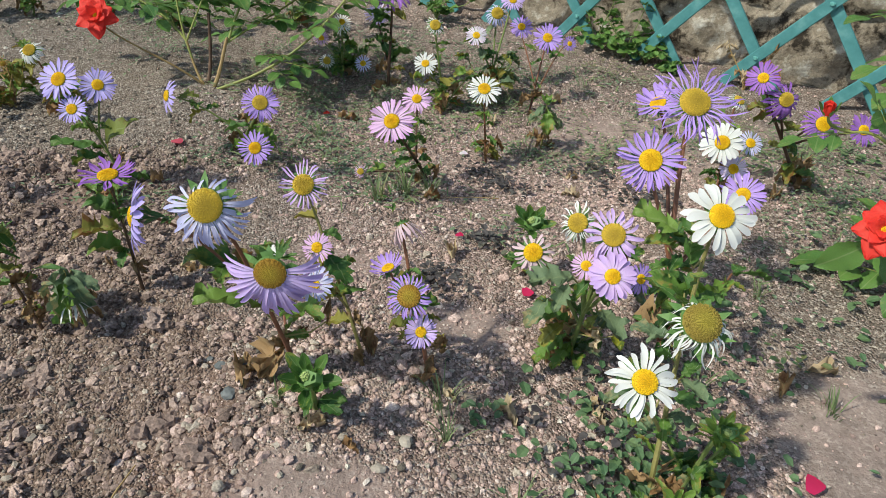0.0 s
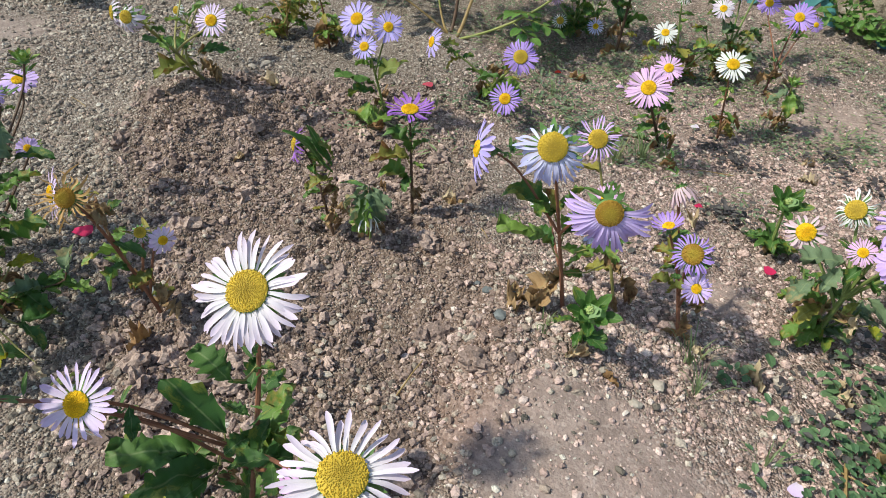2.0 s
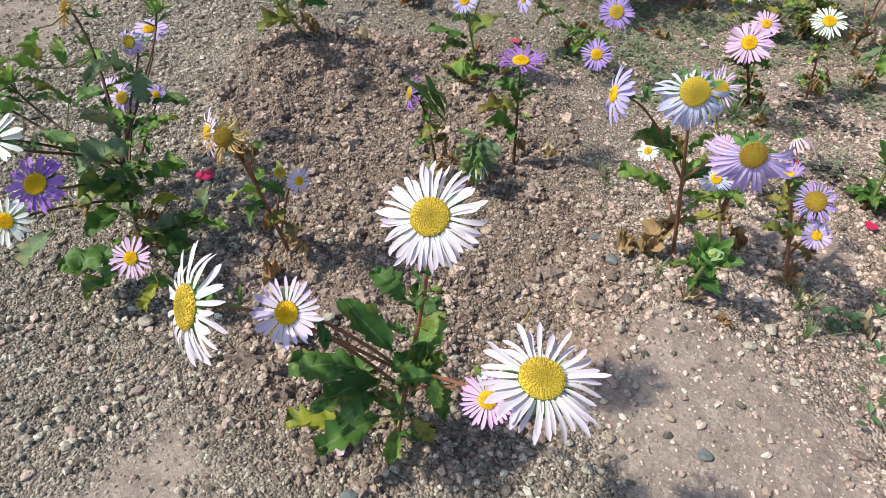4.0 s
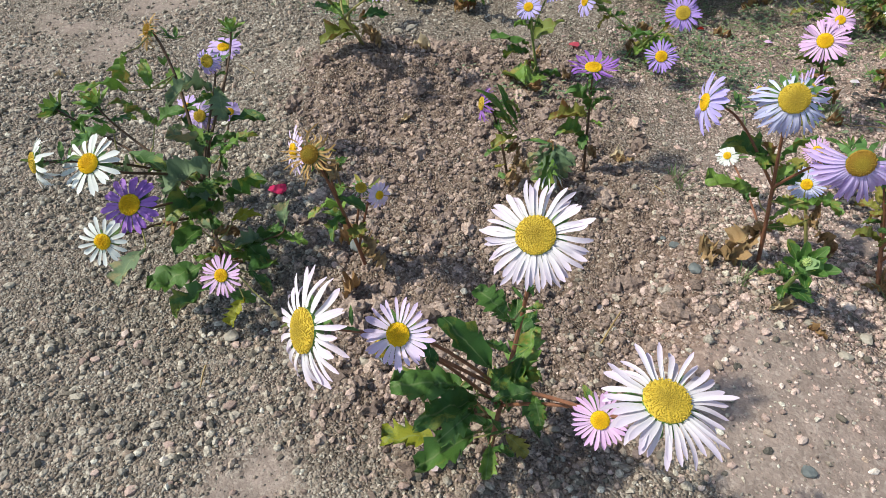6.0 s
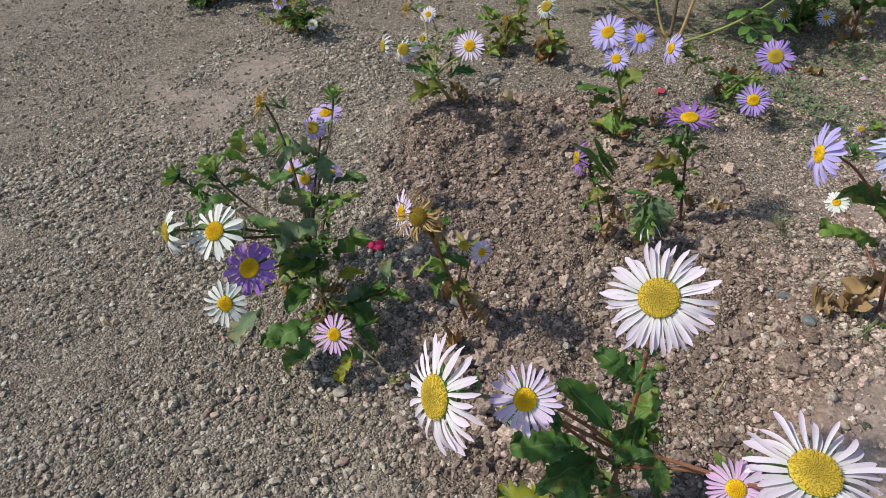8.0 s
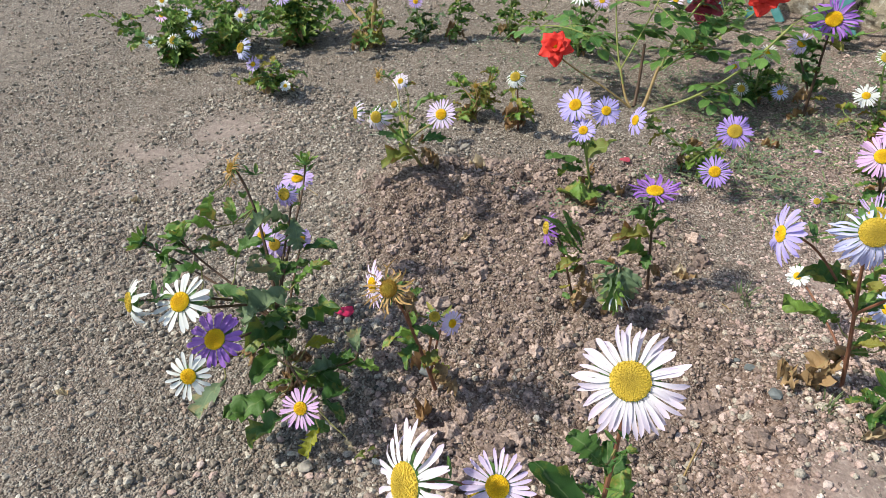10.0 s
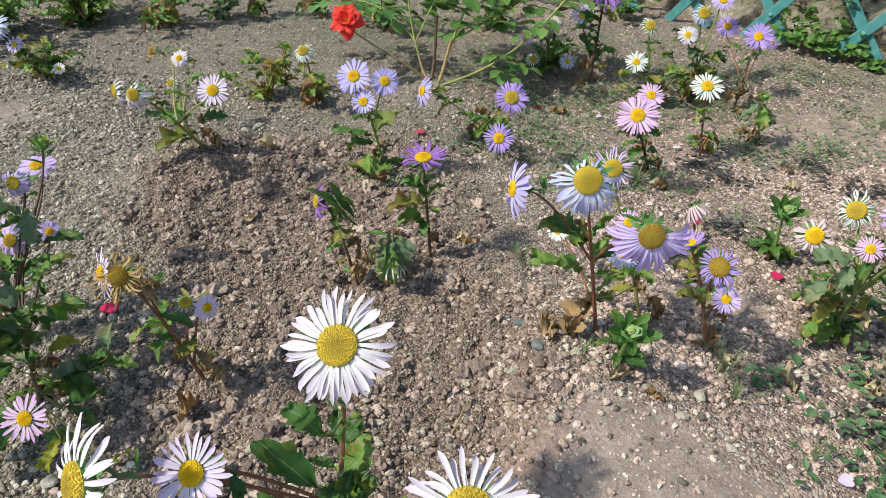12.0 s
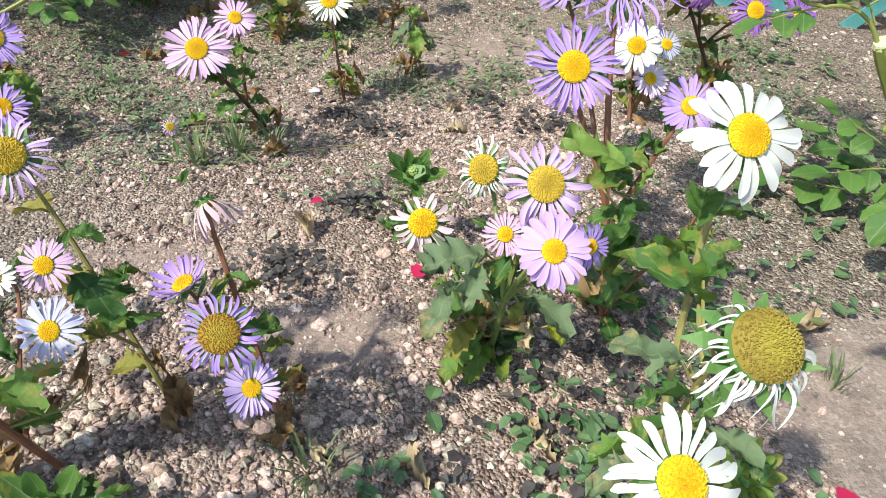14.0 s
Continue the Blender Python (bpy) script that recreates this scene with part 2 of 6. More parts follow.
M_LEAF_PALE = leaf_material("leaf_bleached", (0.48, 0.36, 0.23), (0.58, 0.46, 0.31), (0.4, 0.26, 0.14), 0.75, 0.15)
M_ROSE_LEAF = leaf_material("rose_leaf", (0.06, 0.15, 0.038), (0.15, 0.275, 0.065), (0.15, 0.22, 0.06), 0.35)
M_WEED = leaf_material("weed_leaf", (0.09, 0.17, 0.078), (0.16, 0.245, 0.115), (0.17, 0.19, 0.09), 0.6)
M_BED = leaf_material("bed_weed_leaf", (0.06, 0.13, 0.06), (0.12, 0.2, 0.1), (0.15, 0.17, 0.07), 0.55)
M_MAT = leaf_material("mat_weed_leaf", (0.12, 0.18, 0.105), (0.21, 0.27, 0.17), (0.24, 0.22, 0.13), 0.7)
M_OXALIS = leaf_material("dark_clover_leaf", (0.065, 0.055, 0.062), (0.11, 0.105, 0.1), (0.08, 0.105, 0.065), 0.7)
M_GRASS = leaf_material("grass_blade", (0.14, 0.2, 0.09), (0.22, 0.27, 0.13), (0.3, 0.26, 0.14), 0.6)
M_STEM_RED = plain_material("stem_reddish", [(0.3, (0.14, 0.055, 0.038)), (0.7, (0.25, 0.115, 0.066))], 60, 0.55)
M_STEM_GREEN = plain_material("stem_green", [(0.3, (0.12, 0.17, 0.05)), (0.7, (0.2, 0.24, 0.08))], 60, 0.5)
M_STEM_TAN = plain_material("stem_tan", [(0.3, (0.22, 0.14, 0.06)), (0.7, (0.36, 0.26, 0.12))], 60, 0.6)
M_STEM_OLIVE = plain_material("stem_olive", [(0.3, (0.17, 0.16, 0.055)), (0.7, (0.29, 0.26, 0.1))], 60, 0.55)
M_STEM_DARK = plain_material("stem_dark", [(0.3, (0.06, 0.035, 0.025)), (0.7, (0.12, 0.07, 0.045))], 60, 0.6)
M_CANE = plain_material("rose_cane", [(0.3, (0.15, 0.19, 0.05)), (0.7, (0.27, 0.28, 0.085))], 40, 0.5)
M_CALYX = plain_material("calyx_green", [(0.3, (0.07, 0.15, 0.04)), (0.7, (0.13, 0.23, 0.07))], 120, 0.5)
M_BUD = plain_material("bud_cream", [(0.3, (0.45, 0.5, 0.22)), (0.7, (0.72, 0.72, 0.5))], 150, 0.6)
M_BUDTIP = plain_material("bud_green_tip", [(0.3, (0.24, 0.34, 0.1)), (0.7, (0.46, 0.52, 0.24))], 150, 0.6)
M_WALL = wall_material()
M_TRELLIS = plain_material("trellis_paint", [(0.25, (0.05, 0.17, 0.178)), (0.55, (0.075, 0.225, 0.235)), (0.8, (0.14, 0.31, 0.315))], 35, 0.5, 0.0004)
M_METAL = plain_material("rivet_metal", [(0.3, (0.07, 0.25, 0.24)), (0.7, (0.16, 0.36, 0.34))], 90, 0.4)


# ---- building helpers ----
rng = random.Random(7)


def part(name, me, material, parent=None, m=None, label=""):
    """Links a mesh or bmesh as one object under a thing or a part."""
    if isinstance(me, bmesh.types.BMesh):
        data = bpy.data.meshes.new(name)
        me.to_mesh(data)
        me.free()
        for p in data.polygons:
            p.use_smooth = True
        me = data
    if not me.materials and material:
        me.materials.append(material)
    ob = new(name, me)
    if parent:
        ob.parent = parent
    if m is not None:
        ob.matrix_basis = m
    return tagged(ob, label)


def mesh_of(name, verts, faces, material=None, smooth=False):
    me = bpy.data.meshes.new(name)
    me.from_pydata([tuple(v) for v in verts], [], faces)
    if smooth:
        me.polygons.foreach_set("use_smooth", [True] * len(me.polygons))
    if material:
        me.materials.append(material)
    me.update()
    return me


def frame_to(z, x=None, spin=0.0):
    """The turn whose z axis is the given way."""
    z = Vector(z).normalized()
    x = Vector(x) if x is not None else Vector((0, 0, 1)).cross(z)
    if x.length < 1e-3:
        x = Vector((1, 0, 0))
    x = (x - z * x.dot(z)).normalized()
    m = Matrix((x, z.cross(x), z)).transposed().to_4x4()
    return m @ Matrix.Rotation(spin, 4, "Z")


def bez(a, b, c, d, n):
    return [a * (1 - t) ** 3 + b * 3 * t * (1 - t) ** 2 + c * 3 * t * t * (1 - t) + d * t**3 for t in (i / n for i in range(n + 1))]


def tube(points, r0, r1, sides=7, wobble=0.0, name="stem"):
    """A tapered, slightly knotty stem along the points."""
    verts, faces = [], []
    n = len(points)
    ref = Vector((1, 0.2, 0.1))
    for i, p in enumerate(points):
        t = (points[min(i + 1, n - 1)] - points[max(i - 1, 0)]).normalized()
        x = (ref - t * ref.dot(t)).normalized()
        y = t.cross(x)
        r = r0 + (r1 - r0) * i / (n - 1)
        r *= 1 + wobble * rng.uniform(-1, 1)
        for k in range(sides):
            a = 2 * math.pi * k / sides
            verts.append(p + (x * math.cos(a) + y * math.sin(a)) * r)
    for i in range(n - 1):
        for k in range(sides):
            q = (k + 1) % sides
            faces.append((i * sides + k, i * sides + q, (i + 1) * sides + q, (i + 1) * sides + k))
    faces.append(tuple(reversed(range(sides))))
    faces.append(tuple((n - 1) * sides + k for k in range(sides)))
    return mesh_of(name, verts, faces)


# ---- the lie of the ground ----
def hash2(ix, iy, seed):
    h = (ix.astype(np.int64) * 374761393 + iy.astype(np.int64) * 668265263 + seed * 974711) & 0x7FFFFFFF
    h = ((h ^ (h >> 13)) * 1274126177) & 0x7FFFFFFF
    h = ((h ^ (h >> 16)) * 1103515245) & 0x7FFFFFFF
    return (h & 0xFFFFF) / 0xFFFFF


def vnoise(x, y, scale, seed):
    x, y = x * scale, y * scale
    ix, iy = np.floor(x), np.floor(y)
    fx, fy = x - ix, y - iy
    fx, fy = fx * fx * (3 - 2 * fx), fy * fy * (3 - 2 * fy)
    a, b = hash2(ix, iy, seed), hash2(ix + 1, iy, seed)
    c, d = hash2(ix, iy + 1, seed), hash2(ix + 1, iy + 1, seed)
    return (a * (1 - fx) + b * fx) * (1 - fy) + (c * (1 - fx) + d * fx) * fy - 0.5


def blob(x, y, cx, cy, r, s=1.0):
    return np.exp(-(((x - cx) / r) ** 2 + ((y - cy) / (r * s)) ** 2))


def step(v, a, b):
    t = np.clip((v - a) / (b - a), 0, 1)
    return t * t * (3 - 2 * t)


def clod_share(x, y):
    """Where the earth was dug over and lies in clods."""
    w = 0.08 * vnoise(x, y, 6, 3)
    c = blob(x, y, -0.42, 0.5, 0.24, 1.35) + 0.9 * blob(x, y, -0.7, 0.78, 0.2) + 0.8 * blob(x, y, -0.28, 0.38, 0.16, 1.2) + 0.5 * blob(x, y, -0.5, 0.95, 0.2)
    return np.clip(step(c + w, 0.25, 0.75), 0, 1)


def pink_share(x, y):
    w = 0.2 * vnoise(x, y, 5, 11)
    return np.clip(step(x + 0.35 * (y - 0.5) + w, -0.28, 0.05), 0, 1) * (1 - 0.85 * step(x + 0.25 * vnoise(x, y, 6, 12), 0.3, 0.46) * step(-y, -1.0, -0.8)) * (1 - 0.45 * step(x, 0.35, 0.6)) * (1 - 0.4 * step(y, 1.2, 1.6))


def dust_share(x, y):
    d = blob(x, y, -0.06, 0.38, 0.13, 0.8) + blob(x, y, 0.03, 0.3, 0.13, 0.8) + blob(x, y, 0.05, 0.68, 0.1, 0.5) + 0.7 * blob(x, y, -0.52, 0.88, 0.12, 0.4) + blob(x, y, -0.13, 0.8, 0.12, 0.35)
    d = d + 0.8 * blob(x, y, -0.47, 0.07, 0.1) + 0.9 * blob(x, y, 0.5, 0.55, 0.17) + 0.7 * blob(x, y, 0.38, 1.35, 0.3, 0.5) + 0.45 * blob(x, y, 0.0, 1.2, 0.35, 0.5) + 0.5 * blob(x, y, 0.6, 1.2, 0.3, 0.8) + 0.7 * blob(x, y, -1.35, 0.85, 0.25, 1.5)
    return np.clip(step(d + 0.9 * vnoise(x, y, 14, 5) * d + 0.25 * vnoise(x, y, 45, 6), 0.3, 0.9), 0, 1)


def lie(x, y):
    """The large forms: mounds round the stems and shallow hollows."""
    z = 0.05 * blob(x, y, -0.78, 0.83, 0.13) + 0.03 * blob(x, y, -0.1, 0.56, 0.1) + 0.018 * blob(x, y, 0.03, 0.58, 0.07)
    z = z + 0.03 * blob(x, y, -0.46, 1.27, 0.16) - 0.03 * blob(x, y, 0.22, 1.15, 0.25) - 0.022 * blob(x, y, -0.22, 1.32, 0.2)
    z = z + 0.018 * step(x + 0.04 * vnoise(x, y, 9, 23), -0.21, -0.15) * blob(x, y, -0.08, 0.42, 0.15, 0.9)
    z = z - 0.012 * blob(x, y, -0.7, 0.2, 0.3) - 0.012 * blob(x, y, -0.64, 0.71, 0.1) - 0.012 * blob(x, y, -0.3, 0.45, 0.12)
    return z + 0.016 * vnoise(x, y, 3.3, 21) + 0.01 * vnoise(x, y, 8, 22)


def height(x, y):
    x, y = np.asarray(x, float), np.asarray(y, float)
    c, d = clod_share(x, y), dust_share(x, y)
    near = step(4.4 - np.hypot(x, y - 0.8), 0, 1)
    rough = 0.008 + 0.014 * c - 0.006 * d
    lumps = np.abs(vnoise(x, y, 26, 31)) * -1.0 + 0.25 + 0.5 * vnoise(x, y, 60, 32) + 0.3 * vnoise(x, y, 120, 33)
    return lie(x, y) * near + rough * lumps * near + (0.0022 * vnoise(x, y, 170, 34) + (0.0015 + 0.002 * c) * vnoise(x, y, 95, 35)) * (1 - 0.85 * d) * near


def ground_at(x, y):
    return float(height(np.array([x]), np.array([y]))[0])


# ---- ground ----
def axis(lo, a, b, hi, fine, coarse):
    mid = np.arange(a, b, fine)
    left = np.arange(lo, a, coarse)
    right = np.arange(b, hi, coarse)
    far = np.array([4, 8, 16, 40, 100, 300.0])
    return np.concatenate([lo - far[::-1], left, mid, right, hi + far])


def build_ground():
    xs = axis(-3.6, -1.0, 0.72, 1.6, 0.005, 0.017)
    ys = axis(-0.5, 0.05, 1.05, 3.0, 0.005, 0.017)
    X, Y = np.meshgrid(xs, ys)
    Z = height(X, Y)
    nx, ny = len(xs), len(ys)
    i = np.arange(nx * ny).reshape(ny, nx)
    quads = np.stack([i[:-1, :-1], i[:-1, 1:], i[1:, 1:], i[1:, :-1]], -1).reshape(-1, 4)
    me = bpy.data.meshes.new("ground")
    me.vertices.add(nx * ny)
    me.vertices.foreach_set("co", np.stack([X, Y, Z], -1).ravel())
    me.loops.add(quads.size)
    me.loops.foreach_set("vertex_index", quads.ravel())
    me.polygons.add(len(quads))
    me.polygons.foreach_set("loop_start", np.arange(0, quads.size, 4))
    me.polygons.foreach_set("use_smooth", np.ones(len(quads), bool))
    me.update(calc_edges=True)
    for key, vals in (("pink_grit", pink_share(X, Y)), ("dust", dust_share(X, Y)), ("dug", clod_share(X, Y))):
        me.attributes.new(key, "FLOAT", "POINT").data.foreach_set("value", vals.ravel().astype(np.float32))
    me.materials.append(M_SOIL)
    return tagged(new("ground", me), "dry grey-brown garden soil with pink granite grit", "ground", kind="structure")


ground = build_ground()

ICO_V = np.array([(0, 0, 1), *[(0.894 * math.cos(a), 0.894 * math.sin(a), 0.447) for a in np.arange(5) * 2 * math.pi / 5], *[(0.894 * math.cos(a), 0.894 * math.sin(a), -0.447) for a in (np.arange(5) + 0.5) * 2 * math.pi / 5], (0, 0, -1)])
ICO_F = np.array([f for k in range(5) for f in ((0, 1 + k, 1 + (k + 1) % 5), (1 + k, 6 + k, 1 + (k + 1) % 5), (1 + (k + 1) % 5, 6 + k, 6 + (k + 1) % 5), (6 + k, 11, 6 + (k + 1) % 5))])


OCTA_V = np.array([(1, 0, 0), (0, 1, 0), (-1, 0, 0), (0, -1, 0), (0, 0, 1), (0, 0, -1.0)])
OCTA_F = np.array([f for k in range(4) for f in ((k, (k + 1) % 4, 4), ((k + 1) % 4, k, 5))])


def finer(V, Fc):
    """One subdivision of a ball of triangles."""
    V, out, seen = [tuple(v) for v in V], [], {}

    def mid(a, b):
        k = (min(a, b), max(a, b))
        if k not in seen:
            p = np.add(V[a], V[b])
            seen[k] = len(V)
            V.append(tuple(p / np.linalg.norm(p)))
        return seen[k]

    for a, b, c in Fc:
        ab, bc, ca = mid(a, b), mid(b, c), mid(c, a)
        out += [(a, ab, ca), (ab, b, bc), (ca, bc, c), (ab, bc, ca)]
    return np.array(V), np.array(out)


ICO2_V, ICO2_F = finer(ICO_V, ICO_F)
ICO3_V, ICO3_F = finer(ICO2_V, ICO2_F)


def scatter_grains(name, x, y, size, material, label, base, jitter, sink=0.25, flat=0.75, seed=1, smooth=False, lumpy=0.0):
    """Loose grains lying on the ground, joined into one mesh."""
    V, Fc = base
    g = np.random.default_rng(seed)
    n = len(x)
    shapes = V[None] * (1 + g.uniform(-jitter, jitter, (24, len(V), 1)))
    if lumpy:
        for k in range(24):
            o = Vector((7.3 * k, 2.1 * seed, 0))
            shapes[k] = [Vector(v) * (1 + lumpy * (noise.noise(Vector(v) * 1.3 + o) + 0.6 * noise.noise(Vector(v) * 3.1 + o) + 0.45 * noise.noise(Vector(v) * 6.5 + o))) for v in V]
    P = shapes[g.integers(0, 24, n)] * (1 + 0.35 * jitter * g.uniform(-1, 1, (n, 1, 3)))
    dims = np.stack([g.uniform(0.8, 1.35, n), g.uniform(0.7, 1.0, n), g.uniform(0.55, 0.95, n) * flat / 0.75], -1) * size[:, None] / 2
    P = P * dims[:, None]
    a, t = g.uniform(0, 2 * np.pi, n), g.normal(0, 0.35, n)
    ca, sa, ct, st = np.cos(a), np.sin(a), np.cos(t), np.sin(t)
    y1, z1 = P[..., 1] * ct[:, None] - P[..., 2] * st[:, None], P[..., 1] * st[:, None] + P[..., 2] * ct[:, None]
    x2, y2 = P[..., 0] * ca[:, None] - y1 * sa[:, None], P[..., 0] * sa[:, None] + y1 * ca[:, None]
    z = height(x, y) + dims[:, 2] * (1 - 2 * sink)
    C = np.stack([x2 + x[:, None], y2 + y[:, None], z1 + z[:, None]], -1).reshape(-1, 3)
    T = (Fc[None] + (np.arange(n) * len(V))[:, None, None]).reshape(-1, 3)
    me = bpy.data.meshes.new(name)
    me.vertices.add(len(C))
    me.vertices.foreach_set("co", C.ravel())
    me.loops.add(T.size)
    me.loops.foreach_set("vertex_index", T.ravel().astype(np.int32))
    me.polygons.add(len(T))
    me.polygons.foreach_set("loop_start", np.arange(0, T.size, 3))
    me.polygons.foreach_set("use_smooth", np.full(len(T), smooth))
    me.update(calc_edges=True)
    me.materials.append(material)
    return tagged(new(name, me), label, "gravel", kind="stuff")


def spots(n, share, box, seed):
    """Random places in a box, kept by a share between 0 and 1."""
    g = np.random.default_rng(seed)
    x, y = g.uniform(box[0], box[1], n), g.uniform(box[2], box[3], n)
    keep = g.uniform(0, 1, n) < share(x, y)
    return x[keep], y[keep]


def sizes(n, lo, hi, seed, power=2.2):
    return lo + (hi - lo) * np.random.default_rng(seed).power(1.0, n) ** power


def path_share(x, y):
    return (0.2 + 0.8 * step(-x, 0.8, 1.15)) * (1 - clod_share(x, y)) * (1 - pink_share(x, y)) * (1 - 0.8 * dust_share(x, y)) * np.clip(1.3 - 0.45 * y, 0.35, 1)


def bed_share(x, y):
    return pink_share(x, y) * (1 - 0.62 * dust_share(x, y)) * np.clip(1.3 - 0.5 * y, 0.25, 1)


def soil_share(x, y):
    return clod_share(x, y) * (1 - 0.7 * dust_share(x, y))


NEAR_PATH, FAR_PATH = (-1.25, 0.05, -0.08, 0.75), (-2.3, -0.4, 0.3, 2.0)


def near_path_share(x, y):
    patch = np.clip(0.75 + 1.6 * vnoise(x, y, 9, 41), 0.1, 1)
    return (1 - 0.75 * clod_share(x, y)) * (1 - 0.85 * pink_share(x, y)) * (1 - 0.9 * dust_share(x, y)) * patch


x, y = spots(26000, near_path_share, NEAR_PATH, 1)
scatter_grains("path_gravel", x, y, sizes(len(x), 0.003, 0.011, 2, 3.6), M_GRAVEL, "loose grey and brown rounded gravel on the path", (ICO_V, ICO_F), 0.2, 0.36, seed=3)
x, y = spots(34000, lambda x, y: (1 - 0.6 * clod_share(x, y)) * (1 - 0.85 * pink_share(x, y)) * (1 - 0.5 * dust_share(x, y)), NEAR_PATH, 71)
scatter_grains("path_grit", x, y, sizes(len(x), 0.0014, 0.0042, 72, 1.6), M_GRAVEL, "fine grey-brown grit between the gravel", (OCTA_V, OCTA_F), 0.3, 0.4, seed=73)
x, y = spots(34000, lambda x, y: path_share(x, y) * np.clip(0.75 + 1.5 * vnoise(x, y, 8, 43), 0.15, 1), (-1.5, -0.4, 0.3, 1.25), 31)
scatter_grains("far_gravel", x, y, sizes(len(x), 0.0032, 0.0125, 32, 3.6), M_GRAVEL, "loose grey gravel further along the path", (ICO_V, ICO_F), 0.2, 0.36, seed=33)
x, y = spots(42000, lambda x, y: path_share(x, y) * np.where((x > -1.5) & (y < 1.25), 0.5, 1.0) * np.clip(0.75 + 1.5 * vnoise(x, y, 6, 44), 0.15, 1), FAR_PATH, 37)
scatter_grains("path_pebbles", x, y, sizes(len(x), 0.004, 0.0135, 38, 3.2), M_GRAVEL, "loose grey pebbles along the path", (OCTA_V, OCTA_F), 0.25, 0.36, seed=39)
x, y = spots(30000, lambda x, y: np.where((x > -2.3) & (y < 2.0), 0.0, 0.9) * (0.6 + 0.8 * vnoise(x, y, 5, 61)), (-3.7, -0.7, 0.5, 2.9), 62)
scatter_grains("outer_gravel", x, y, sizes(len(x), 0.005, 0.016, 63, 2.4), M_GRAVEL, "loose grey gravel at the end of the path", (OCTA_V, OCTA_F), 0.3, 0.4, seed=64)
x, y = spots(34000, lambda x, y: bed_share(x, y) * np.clip(0.7 + 1.6 * vnoise(x, y, 10, 42), 0.1, 1), (-0.5, 0.75, 0.2, 1.35), 4)
scatter_grains("granite_grit", x, y, sizes(len(x), 0.0026, 0.0085, 5, 2.4), M_PINK, "loose pinkish granite grit over the flower bed", (ICO_V, ICO_F), 0.27, 0.38, seed=6)
for nm, mm, sd, many in (("granite_stones", M_PINK, 81, 2600), ("bed_stones", M_GRAVEL, 85, 900)):
    x, y = spots(many, lambda x, y: bed_share(x, y) * (0.25 + blob(x, y, -0.05, 0.58, 0.22, 0.8)), (-0.35, 0.7, 0.35, 1.2), sd)
    scatter_grains(nm, x, y, sizes(len(x), 0.0055, 0.0135, sd + 1, 3.0), mm, "small rough stones lying among the grit", (ICO2_V, ICO2_F), 0.2, 0.45, seed=sd + 2, lumpy=0.5)
x, y = spots(36000, lambda x, y: bed_share(x, y) * 0.9 + 0.1, (-0.5, 0.75, 0.2, 1.35), 74)
scatter_grains("fine_grit", x, y, sizes(len(x), 0.0014, 0.004, 75, 1.6), M_PINK, "fine pinkish grit over the flower bed", (OCTA_V, OCTA_F), 0.3, 0.4, seed=76)
x, y = spots(24000, bed_share, (-0.5, 1.0, 1.05, 2.1), 34)
scatter_grains("far_grit", x, y, sizes(len(x), 0.003, 0.01, 35, 2.3), M_PINK, "loose pinkish grit towards the wall", (OCTA_V, OCTA_F), 0.28, 0.3, seed=36)
x, y = spots(42000, soil_share, (-1.1, 0.1, 0.05, 1.3), 7)
scatter_grains("soil_crumbs", x, y, sizes(len(x), 0.002, 0.0095, 8, 3.0), M_CLOD, "crumbs of dry grey-brown soil", (ICO_V, ICO_F), 0.3, 0.36, seed=9)
x, y = spots(3600, soil_share, (-1.1, 0.1, 0.05, 1.3), 10)
scatter_grains("soil_clods", x, y, sizes(len(x), 0.006, 0.015, 11, 2.4), M_CLOD, "hard small clods of dug dry soil", (ICO2_V, ICO2_F), 0.2, 0.42, seed=12, lumpy=0.7)
x, y = spots(560, soil_share, (-1.1, 0.1, 0.05, 1.3), 17)
scatter_grains("large_clods", x, y, sizes(len(x), 0.014, 0.03, 18, 2.4), M_CLOD, "large crumbling clods of dug dry soil", (ICO3_V, ICO3_F), 0.2, 0.48, seed=19, lumpy=0.8)
x, y = spots(26000, lambda x, y: (0.12 + 0.6 * (1 - dust_share(x, y))) * (1 - 0.88 * clod_share(x, y)), (-1.1, 0.7, 0.05, 1.3), 13)
scatter_grains("mixed_pebbles", x, y, sizes(len(x), 0.0022, 0.0085, 14, 3.4), M_GRAVEL, "scattered grey and pale pebbles", (OCTA_V, OCTA_F), 0.25, seed=15)


